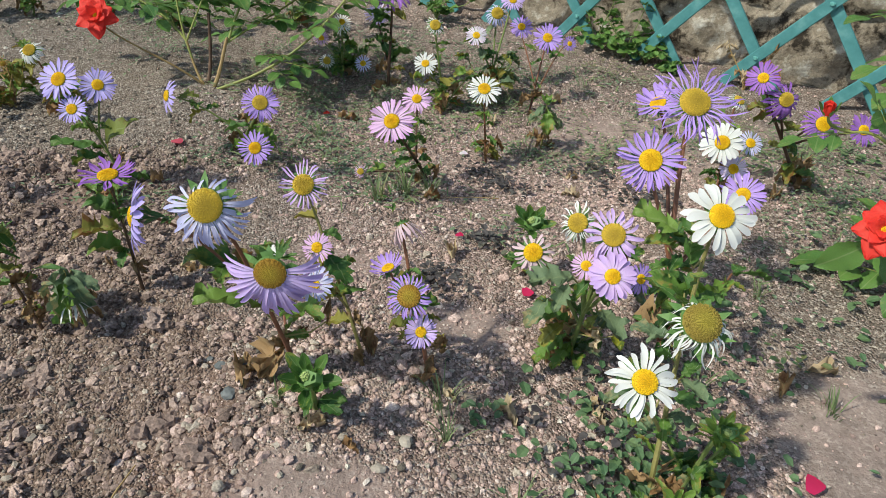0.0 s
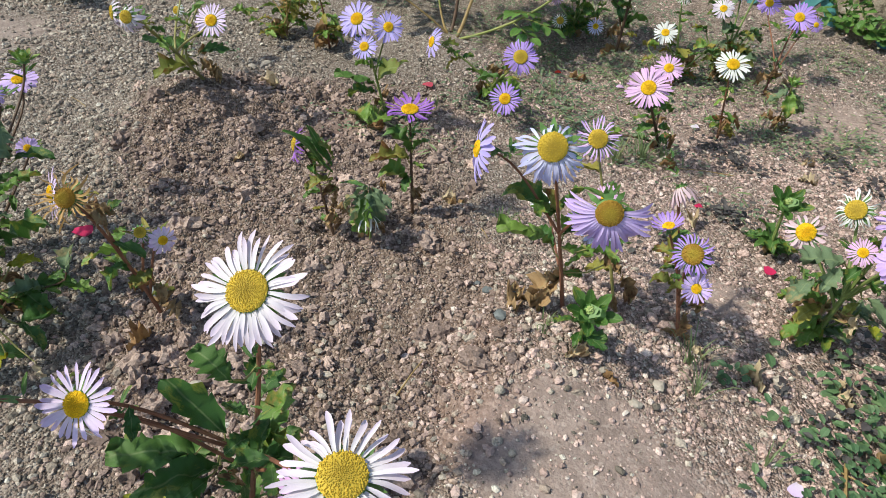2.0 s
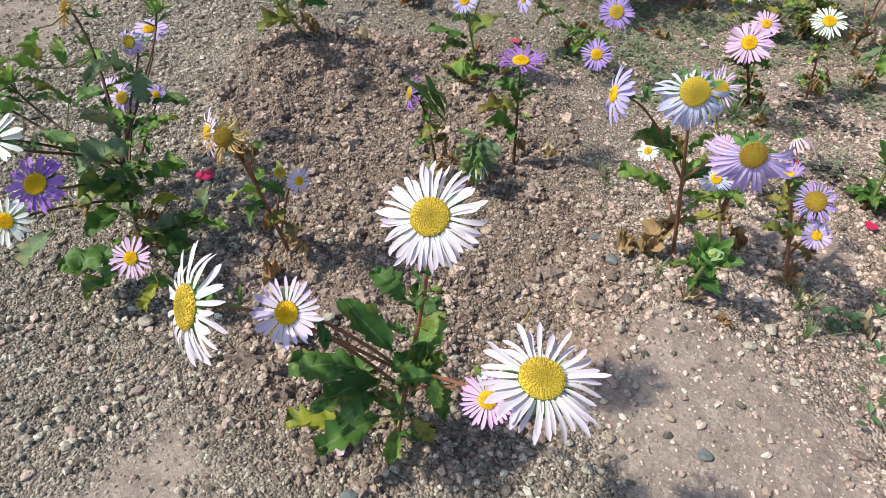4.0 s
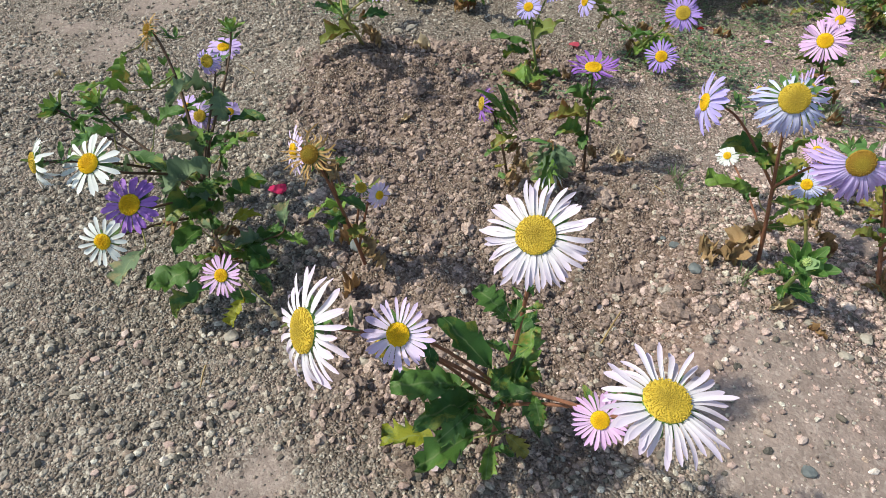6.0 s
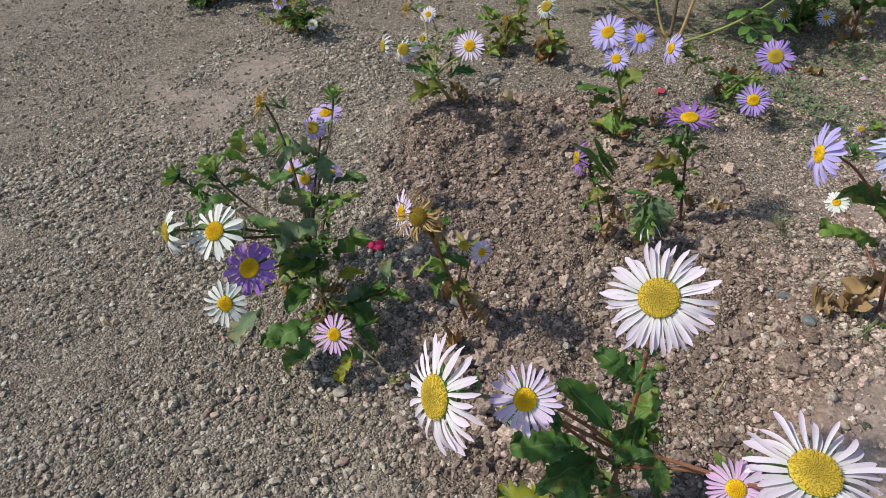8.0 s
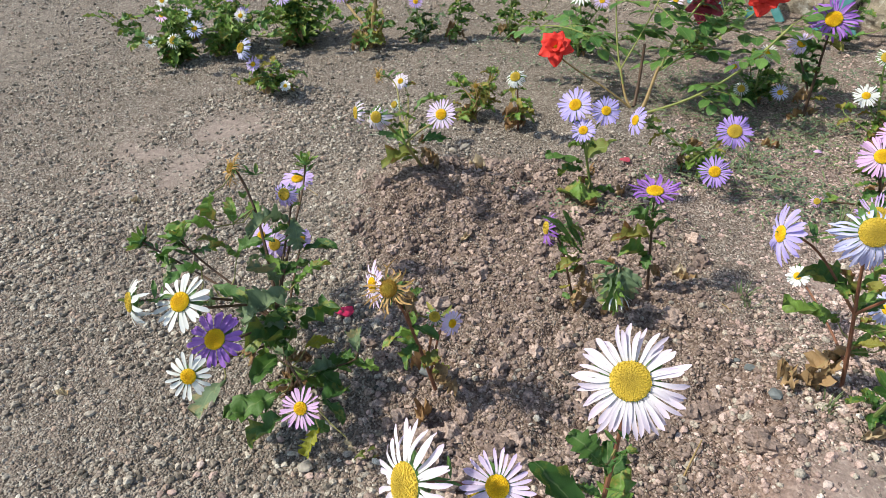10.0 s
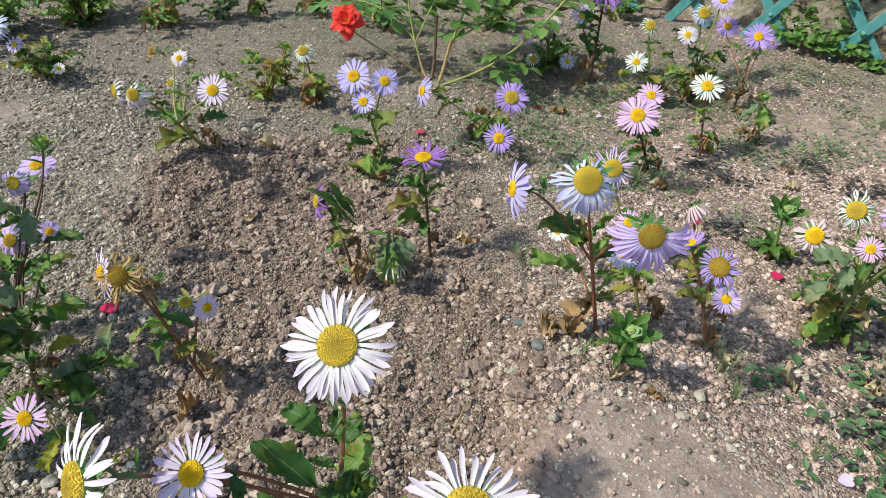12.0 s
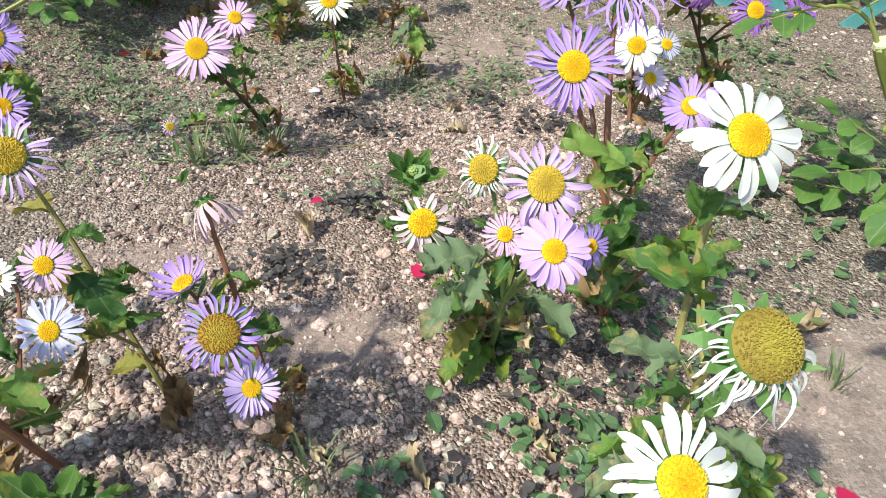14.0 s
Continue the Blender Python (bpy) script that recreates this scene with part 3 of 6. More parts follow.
# ---- leaves and flowers ----
def leaf_mesh(name, material, w=0.42, teeth=4, fold=0.25, droop=0.25, curl=0.0, seed=0, deep=0.16, stalk=0.12, crumple=0.0):
    """A blade with rounded teeth, one long, along x; folded at the midrib, bent down and a little wavy."""
    r = random.Random(seed)
    n = teeth * 3 + 3
    verts, faces = [], []
    ph, bend, belly = r.uniform(0, 6), r.uniform(-0.12, 0.12), r.uniform(0.46, 0.62)
    cols = (-1, -0.5, 0, 0.5, 1)
    for i in range(n + 1):
        u = i / n
        v = min(1, u * 0.985 + 0.015)
        hw = w / 2 * (v / belly) ** (belly * 1.9) * (max(0.0, 1 - v) / (1 - belly)) ** ((1 - belly) * 1.9) + 0.012
        if u < stalk:
            hw = 0.016 + hw * (u / stalk) ** 2
        saw = (i % 3) / 2.0
        tooth = 1 + deep * (saw * 1.5 - 0.8) * (0.25 < u < 0.97)
        zc = -droop * u * u + 0.3 * droop * u
        for s_ in cols:
            edge = abs(s_) == 1
            yy = s_ * hw * (tooth * r.uniform(0.94, 1.06) if edge else 1)
            z = zc + fold * abs(yy) + curl * (yy * 2) ** 2 + 0.03 * math.sin(ph + 7 * u + 3 * s_) * abs(s_) + crumple * (noise.noise(Vector((u * 5, s_ * 2.5, seed))) + 0.5 * noise.noise(Vector((u * 11, s_ * 6, seed))))
            verts.append((u + 0.05 * abs(s_) * (1 - u) + (0.045 * saw * deep * 4 * (0.25 < u < 0.97) if edge else 0.0) + (crumple * 0.4 * noise.noise(Vector((u * 6, s_ * 3, seed + 9)))), yy + bend * u * u, z))
    m = len(cols)
    for i in range(n):
        for k in range(m - 1):
            a = i * m + k
            faces.append((a, a + m, a + m + 1, a + 1))
    return mesh_of(name, verts, faces, material, True)


LEAF_KINDS = {
    "green": M_LEAF, "light": M_LEAF_LIGHT, "grey": M_LEAF_GREY, "turning": M_LEAF_TURN, "yellow": M_LEAF_YELLOW, "dry": M_LEAF_DRY, "pale": M_LEAF_PALE,
}
LEAVES = {}
for kind, m in LEAF_KINDS.items():
    old = kind in ("dry", "pale")
    LEAVES[kind] = [leaf_mesh("leaf", m, rng.uniform(0.3, 0.46) if old else rng.uniform(0.38, 0.54), rng.choice((3, 4, 4, 5)), rng.uniform(0.2, 0.7), rng.uniform(0.1, 0.42), rng.uniform(0.5, 1.6) if old else rng.uniform(-0.3, 0.3), 100 + i, 0.16 if old else rng.uniform(0.2, 0.5), 0.14, 0.5 if old else 0.2) for i in range(9)]
LEAVES["round"] = [leaf_mesh("leaf", M_ROSE_LEAF, rng.uniform(0.68, 0.85), 5, rng.uniform(0.1, 0.3), rng.uniform(0.1, 0.4), 0, 160 + i, 0.04, 0.1, 0.1) for i in range(6)]
NARROW = {k: [leaf_mesh("leaf", m, rng.uniform(0.16, 0.24), 3, 0.3, rng.uniform(0.0, 0.4), 0, 200 + i, 0.08) for i in range(4)] for k, m in LEAF_KINDS.items()}


HEADS = []
STEMS = {}


def put_leaf(parent, origin, at, way, length, kind="green", narrow=False, roll=None, label="", force=False):
    """One leaf from its foot along a way, its face up; none grows through a flower head."""
    way = Vector(way).normalized()
    mid = Vector(at) + way * length * 0.6
    if not narrow and not force and any((mid - c).length < r + length * 0.35 for c, r in HEADS):
        return None
    up = Vector((0, 0, 1)) - way * way.z
    if up.length < 0.05:
        up = Vector((rng.uniform(-1, 1), rng.uniform(-1, 1), 0.1))
        up = up - way * up.dot(way)
    up.normalize()
    side = up.cross(way)
    m = Matrix((way, side, up)).transposed().to_4x4() @ Matrix.Rotation(rng.uniform(-0.5, 0.5) if roll is None else roll, 4, "X")
    me = rng.choice((NARROW if narrow else LEAVES)[kind])
    m = Matrix.Translation(Vector(at) - origin) @ m @ Matrix.Diagonal((length, length * rng.uniform(0.85, 1.15), length * rng.uniform(0.6, 1.3), 1))
    return part("leaf", me, None, parent, m, label)


def petal_mesh(name, material, w, droop, lift, twist, cup, seed, segs=8, ragged=0.0):
    """A ray floret, one long, along x."""
    r = random.Random(seed)
    verts, faces = [], []
    ph, hook, curl = r.uniform(0, 6), r.uniform(-0.09, 0.09), r.uniform(-0.16, 0.16)
    for i in range(segs + 1):
        u = i / segs
        hw = w / 2 * (0.42 + 0.58 * math.sin(min(1, u * 1.2) * math.pi / 2)) * (1 if u < 0.78 else math.sqrt(max(0.05, 1 - ((u - 0.78) / 0.22) ** 2 * 0.95)))
        zc = lift * u - droop * u * u
        xc = u * (1 - 0.25 * droop * droop * u)
        yo = ragged * (math.sin(ph + u * 4) * u * 0.06 + hook * u**3)
        zc += ragged * curl * u**4
        tw = twist * u
        for k in (-1, 0, 1):
            s = k * hw
            verts.append((xc, yo + s * math.cos(tw), zc + s * math.sin(tw) + cup * hw * (abs(k) - 0.5)))
    for i in range(segs):
        for k in range(2):
            a = i * 3 + k
            faces.append((a, a + 3, a + 4, a + 1))
    return mesh_of(name, verts, faces, material, True)


def disc_mesh(name, material, r, h, n, seed):
    """The yellow eye: a dome set with small florets in spirals."""
    g = random.Random(seed)
    verts, faces = [], []
    rings, sides = 4, 14
    for i in range(rings + 1):
        a = i / rings * math.pi / 2
        for k in range(sides):
            b = 2 * math.pi * k / sides
            verts.append((r * 0.97 * math.cos(a) * math.cos(b), r * 0.97 * math.cos(a) * math.sin(b), h * 0.95 * math.sin(a)))
    for i in range(rings):
        for k in range(sides):
            q = (k + 1) % sides
            faces.append((i * sides + k, i * sides + q, (i + 1) * sides + q, (i + 1) * sides + k))
    for i in range(n):
        f = math.sqrt((i + 0.5) / n)
        b = i * 2.39996 + g.uniform(-0.12, 0.12)
        a = math.acos(min(1, f * 0.99 * g.uniform(0.96, 1.0)))
        p = Vector((r * math.cos(a) * math.cos(b), r * math.cos(a) * math.sin(b), h * math.sin(a)))
        nrm = Vector((p.x / r**2, p.y / r**2, p.z / h**2)).normalized()
        t = nrm.orthogonal().normalized()
        s = nrm.cross(t)
        d = r * 0.98 / math.sqrt(n)
        tip = p + nrm * d * g.uniform(0.45, 0.85)
        o = len(verts)
        for k in range(4):
            c = k * math.pi / 2
            verts.append(p - nrm * d * 0.4 + (t * math.cos(c) + s * math.sin(c)) * d)
        for k in range(4):
            c = k * math.pi / 2
            verts.append(tip + (t * math.cos(c) + s * math.sin(c)) * d * 0.5)
        for k in range(4):
            q = (k + 1) % 4
            faces.append((o + k, o + q, o + 4 + q, o + 4 + k))
        faces.append((o + 4, o + 5, o + 6, o + 7))
    return mesh_of(name, verts, faces, material)


def calyx_mesh(r, depth, seed, n=11):
    """The green cup of bracts under a flower head."""
    g = random.Random(seed)
    verts, faces = [], []
    prof = [(0.22, -1.0), (0.75, -0.75), (1.0, -0.35), (0.96, -0.02)]
    s = 12
    for pr, pz in prof:
        for k in range(s):
            b = 2 * math.pi * k / s
            verts.append((r * pr * math.cos(b), r * pr * math.sin(b), depth * pz))
    for i in range(len(prof) - 1):
        for k in range(s):
            q = (k + 1) % s
            faces.append((i * s + k, i * s + q, (i + 1) * s + q, (i + 1) * s + k))
    faces.append(tuple(3 * s + k for k in range(s)))
    for j in range(n):
        b = 2 * math.pi * j / n + g.uniform(-0.2, 0.2)
        rd, sd = Vector((math.cos(b), math.sin(b), 0)), Vector((-math.sin(b), math.cos(b), 0))
        L = r * g.uniform(0.7, 1.2)
        o = len(verts)
        base = rd * r * 0.8 + Vector((0, 0, -depth * 0.6))
        mid = base + rd * L * 0.5 + Vector((0, 0, -L * 0.1))
        end = base + rd * L + Vector((0, 0, g.uniform(-0.5, 0.3) * L))
        w = r * 0.22
        verts += [base - sd * w * 0.6, base + sd * w * 0.6, mid + sd * w, mid - sd * w, end]
        faces += [(o, o + 1, o + 2, o + 3), (o + 3, o + 2, o + 4)]
    return mesh_of("flower_head", verts, faces, M_CALYX)


STYLE = {  # petal width over length, droop, lift, twist, ragged, eye share, petals, old eye
    "fresh": dict(w=0.175, droop=0.12, lift=0.08, twist=0.2, ragged=0.5, eye=0.32, n=31, dome=0.35, disc=M_DISC),
    "wide": dict(w=0.3, droop=0.18, lift=0.08, twist=0.12, ragged=0.3, eye=0.34, n=23, dome=0.4, disc=M_DISC),
    "full": dict(sag=0.1, cup=0.45, w=0.14, droop=0.28, lift=0.1, twist=0.5, ragged=0.9, eye=0.36, n=44, dome=0.3, disc=M_DISC_OLD),
    "thin": dict(w=0.13, droop=0.3, lift=0.2, twist=1.0, ragged=1.5, eye=0.42, n=30, dome=0.5, disc=M_DISC_OLD),
    "hang": dict(sag=0.45, w=0.15, droop=0.75, lift=0.1, twist=0.8, ragged=1.2, eye=0.46, n=30, dome=0.42, disc=M_DISC_OLD),
    "spent": dict(sag=0.3, w=0.13, droop=0.85, lift=0.25, twist=1.6, ragged=2.2, eye=0.5, n=26, dome=0.45, disc=M_DISC_OLD),
    "dry": dict(sag=0.2, w=0.1, droop=0.5, lift=0.35, twist=2.2, ragged=3.2, eye=0.31, n=40, dome=0.7, disc=M_DISC_DRY),
    "cup": dict(w=0.24, droop=-0.25, lift=0.2, twist=0.3, ragged=0.6, eye=0.36, n=26, dome=0.35, disc=M_DISC),
}


def flower(parent, origin, at, facing, dia, colour, style="fresh", near=True, label="", **over):
    """A head of ray petals round an eye, facing n; returns the foot of the head."""
    s = dict(STYLE[style], **over)
    seed = rng.randrange(10**6)
    g = random.Random(seed)
    at, n = Vector(at), Vector(facing).normalized()
    R, r = dia / 2, dia / 2 * s["eye"]
    head = part("flower_head", calyx_mesh(r * 1.02, r * 0.75, seed), None, parent, Matrix.Translation(at - origin) @ frame_to(n, spin=g.uniform(0, 6)), label)
    HEADS.append((at + n * 0.01, R * 0.9))
    material = PETAL[colour]
    L = R - r * 0.82
    down = head.matrix_basis.to_3x3().inverted() @ Vector((0, 0, -1))
    low = math.atan2(down.y, down.x)
    if near:
        kinds = [petal_mesh("petal", material, s["w"] * g.uniform(0.85, 1.15), s["droop"] + g.uniform(-0.12, 0.12) * (1 + s["ragged"]), s["lift"] + g.uniform(-0.06, 0.1), s["twist"] * g.uniform(-1, 1), s.get("cup", 0.3), seed + k, ragged=s["ragged"]) for k in range(9)]
        for k in range(s["n"]):
            a = 2 * math.pi * (k + g.uniform(-0.3, 0.3)) / s["n"]
            away = math.sin(low - a)
            a += s.get("sag", 0.0) * away
            limp = s.get("limp", 0.0)
            upper = limp and math.cos(low - a) < -0.25
            if upper and g.random() < limp:
                a, upper = low + g.uniform(-1.5, 1.5), False
            row = k % 2
            m = Matrix.Rotation(a, 4, "Z") @ Matrix.Translation((r * 0.82, 0, -r * 0.06 - row * r * 0.07)) @ Matrix.Rotation(g.uniform(-0.09, 0.09) * (1 + s["ragged"]), 4, "Y") @ Matrix.Rotation(g.uniform(-0.1, 0.1) * s["ragged"], 4, "Z")
            l = L * g.uniform(0.84, 1.08) * (1 - 0.14 * s["ragged"] * g.random() ** 2)
            if upper:
                l *= g.uniform(0.35, 0.65)
            part("petal", g.choice(kinds), None, head, m @ Matrix.Diagonal((l, L * g.uniform(0.8, 1.18), L, 1)))
    else:
        verts, faces = [], []
        for k in range(18):
            a = 2 * math.pi * (k + g.uniform(-0.25, 0.25)) / 18
            rd, sd = Vector((math.cos(a), math.sin(a), 0)), Vector((-math.sin(a), math.cos(a), 0))
            o, dz = len(verts), -s["droop"] * L * 0.6
            w = L * max(0.11, s["w"] * 0.5)
            b = rd * r * 0.8
            verts += [b - sd * w * 0.6, b + sd * w * 0.6, b + rd * L * 0.6 + sd * w + Vector((0, 0, dz * 0.3)), b + rd * L * 0.6 - sd * w + Vector((0, 0, dz * 0.3)), b + rd * L * g.uniform(0.9, 1.05) + Vector((0, 0, dz))]
            faces += [(o, o + 1, o + 2, o + 3), (o + 3, o + 2, o + 4)]
        part("petals", mesh_of("petals", verts, faces, material), None, head)
    part("flower_eye", disc_mesh("flower_eye", s["disc"], r, r * s["dome"], 520 if near and dia > 0.055 else 260 if near and dia > 0.04 else 150 if near else 50, seed), None, head)
    return at - n * r * 0.7


def bud(parent, origin, at, n, size, open_=False):
    """A closed bud: overlapping green bracts round a pale tip."""
    g = random.Random(rng.randrange(10**6))
    m = Matrix.Translation(Vector(at) - origin) @ frame_to(n)
    b = part("bud", disc_mesh("bud", M_CALYX, size * 0.42, size * 0.5, 1, 3), None, parent, m)
    bract = leaf_mesh("bract", M_LEAF_LIGHT if size < 0.024 else M_LEAF, 0.42, 2, 0.5, -0.35, 0, 3, 0.06, 0.05)
    for j in range(14):
        f = j / 13
        l = size * (1.05 - 0.45 * f)
        part("bract", bract, None, b, Matrix.Rotation(2.4 * j, 4, "Z") @ Matrix.Translation((size * 0.2, 0, size * 0.15 * f)) @ Matrix.Rotation(-radians(8 + 62 * f), 4, "Y") @ Matrix.Diagonal((l, l, l, 1)))
    part("bud_tip", disc_mesh("bud_tip", M_BUDTIP, size * 0.22, size * 0.45, 26, 5), None, b, Matrix.Translation((0, 0, size * 0.2)))
    return Vector(at)


def aster(label, base, heads, stem=M_STEM_RED, crotch=0.35, leaves=10, size=0.045, kinds=("green",), thick=0.0032, lean=(0, 0), basal=0, dry=0, narrow=4, near=True, buds=(), shoots=0, reach=0.09, name="china_aster", category="flower plant", group="asters in the flower bed"):
    """A China aster: stem, branches, toothed leaves, and its heads."""
    bz = ground_at(*base) - 0.004
    o = Vector((base[0], base[1], bz))
    thing = tagged(new(name, None), label, category, group)
    thing.location = o
    thing.empty_display_size = 0.05
    feet = []
    for h in heads:
        at, n, dia, colour, style, *more = h
        feet.append((flower(thing, o, at, n, dia, colour, style, near, **(more[0] if more else {})), Vector(n).normalized(), dia))
    for at, n, sz in buds:
        feet.append((bud(thing, o, at, n, sz), Vector(n).normalized(), sz))
    top = max((f[0] for f in feet), key=lambda p: p.z) if feet else o + Vector((0, 0, 0.08))
    mid = o.lerp(top, crotch) + Vector((lean[0], lean[1], 0))
    lines = []
    for f, n, dia in sorted(feet, key=lambda e: -e[0].z):
        far_off = (f - o).length
        if not lines:
            pts = bez(o, o.lerp(mid, 0.7) + Vector((0, 0, 0.01)), f.lerp(mid, 0.35) - n * 0.1 * far_off, f, 14)
            w0, w1 = thick, max(0.0011, thick * 0.5)
        else:
            main = lines[0]
            low = [p for p in main[1:11] if p.z < f.z - 0.15 * (f.z - o.z)]
            s = min(low or main[1:3], key=lambda p: (p - f).length * 0.6 + abs(p.z - (o.z + crotch * (f.z - o.z))))
            pts = bez(s, s.lerp(f, 0.4) + Vector((0, 0, 0.012)), f - n * 0.25 * (f - s).length, f, 10)
            w0, w1 = thick * 0.62, max(0.0009, thick * 0.42)
        lines.append(pts)
        part("stem" if len(lines) == 1 else "branch", tube([p - o for p in pts], w0, w1, 7, 0.06), stem, thing)
    STEMS[thing.name] = lines
    for i in range(int(leaves * 1.9)):
        line = lines[0] if i % 3 == 0 or len(lines) == 1 else rng.choice(lines)
        k = rng.randrange(1 if line is not lines[0] else 2, max(4, int(len(line) * 0.92)))
        a = i * 2.4 + rng.uniform(-0.5, 0.5)
        put_leaf(thing, o, line[k], (math.cos(a), math.sin(a), rng.uniform(-0.35, 0.5)), size * rng.uniform(0.45, 1.05), rng.choice(kinds))
    for i in range(shoots):
        a = i * 2.4 + rng.uniform(-0.5, 0.5)
        r = reach * math.sqrt((i + 0.6) / shoots)
        tip = o + Vector((math.cos(a) * r, math.sin(a) * r, reach * rng.uniform(0.5, 1.25) * (1.25 - 0.5 * r / reach)))
        pts = bez(o, o + Vector((0, 0, reach * 0.4)), tip - Vector((0, 0, reach * 0.25)), tip, 8)
        part("branch", tube([p - o for p in pts], thick * 0.6, thick * 0.3, 6, 0.05), stem, thing)
        for k in range(9):
            b = k * 2.4 + rng.uniform(-0.6, 0.6)
            put_leaf(thing, o, pts[rng.randrange(2, 9)], (math.cos(b), math.sin(b), rng.uniform(-0.3, 0.6)), size * rng.uniform(0.45, 0.95), rng.choice(kinds))
    for f, n, dia in feet:
        for j in range(narrow if near else 1):
            a = rng.uniform(0, 6.3)
            put_leaf(thing, o, f - n * rng.uniform(0.004, 0.03), Vector((math.cos(a), math.sin(a), 0.3)) + n * 0.2, rng.uniform(0.014, 0.024), kinds[0], True)
    for i in range(basal):
        a = i * 2.4 + rng.uniform(-0.4, 0.4)
        put_leaf(thing, o, o + Vector((0, 0, rng.uniform(0.005, 0.03))), (math.cos(a), math.sin(a), rng.uniform(0.0, 0.6)), size * rng.uniform(0.7, 1.2), rng.choice(kinds))
    for i in range(dry):
        a = rng.uniform(0, 6.3)
        put_leaf(thing, o, o + Vector((0, 0, rng.uniform(0.01, 0.06))), (math.cos(a), math.sin(a), rng.uniform(-0.8, 0.0)), size * rng.uniform(0.6, 1.0), "dry", False, rng.uniform(-1, 1))
    return thing, o


def grow(thing, o, rows):
    """Single leaves from foot and reach, each joined to the nearest stem by its stalk."""
    points = [p for l in STEMS[thing.name] for p in l]
    for x, y, z, dx, dy, dz, kind in rows:
        foot, way = Vector((x, y, z)), Vector((dx, dy, dz))
        old = kind in ("dry", "pale")
        put_leaf(thing, o, foot, way, way.length * (0.74 if old else 1.04), "green" if kind == "slim" else kind, kind == "slim", roll=rng.uniform(-0.9, 0.9) if old else rng.uniform(-0.45, 0.45), force=True)
        near = min(points, key=lambda p: (p - foot).length + 0.5 * abs(p.z - foot.z + 0.015))
        bend = near.lerp(foot, 0.6) - Vector((0, 0, 0.006))
        part("leaf_stalk", tube([p - o for p in (near, bend, foot + way * 0.06)], 0.0011, 0.0007, 5), M_STEM_OLIVE, thing)


# ---- the asters, from the path inwards ----
W = Vector
ga, go = aster("pale blush-white aster in full bloom with large toothed leaves", (-0.298, 0.215), [
    ((-0.283, 0.243, 0.25), (0.02, -0.62, 0.78), 0.084, "blush", "full", dict(n=46, w=0.14, droop=0.2)),
    ((-0.171, 0.155, 0.227), (0.1, -0.12, 1.0), 0.083, "blush", "full", dict(n=44, w=0.135, droop=0.18, ragged=1.0, eye=0.36)),
    ((-0.346, 0.147, 0.215), (0.1, -0.72, 0.68), 0.05, "lilac", "fresh", dict(n=30, eye=0.34)),
    ((-0.395, 0.111, 0.234), (-0.49, -0.7, 0.41), 0.086, "blush", "full", dict(droop=0.4, n=36, w=0.15, ragged=1.0)),
    ((-0.206, 0.17, 0.167), (0.05, -0.75, 0.6), 0.042, "pink", "fresh"),
    ((-0.368, 0.158, 0.178), (-0.3, -0.6, 0.3), 0.03, "white", "hang"),
], stem=M_STEM_RED, crotch=0.35, leaves=4, size=0.036, kinds=("green", "green", "green", "green", "light"), thick=0.0028, basal=2, dry=1, narrow=6)
grow(ga, go, [
    (-0.335, 0.19, 0.035, -0.045, -0.022, 0.008, "yellow"), (-0.306, 0.202, 0.048, -0.028, -0.056, 0.017, "green"), (-0.308, 0.206, 0.090, -0.030, -0.051, 0.028, "green"), (-0.313, 0.215, 0.095, -0.049, -0.028, 0.001, "green"),
    (-0.300, 0.214, 0.123, -0.035, -0.003, 0.051, "green"), (-0.291, 0.221, 0.179, -0.018, -0.002, 0.029, "green"), (-0.284, 0.227, 0.089, -0.001, 0.039, 0.039, "light"), (-0.287, 0.218, 0.079, 0.003, 0.022, 0.035, "green"),
    (-0.289, 0.223, 0.063, 0.011, 0.048, 0.007, "green"), (-0.280, 0.230, 0.086, 0.031, -0.001, -0.044, "green"), (-0.295, 0.207, 0.030, 0.007, -0.026, -0.014, "light"), (-0.287, 0.223, 0.030, 0.025, -0.005, -0.014, "turning"),
    (-0.323, 0.194, 0.114, -0.037, -0.031, 0.020, "green"), (-0.306, 0.195, 0.094, -0.012, -0.036, 0.004, "green"),
])
for k in range(16):
    a = 2.4 * k + 0.5
    put_leaf(ga, go, (-0.3 + 0.001 * k, 0.213 + 0.002 * k, 0.03 + 0.011 * k), (math.cos(a), 0.7 * math.sin(a), 0.6), rng.uniform(0.014, 0.028), "green", narrow=k % 2 == 0)
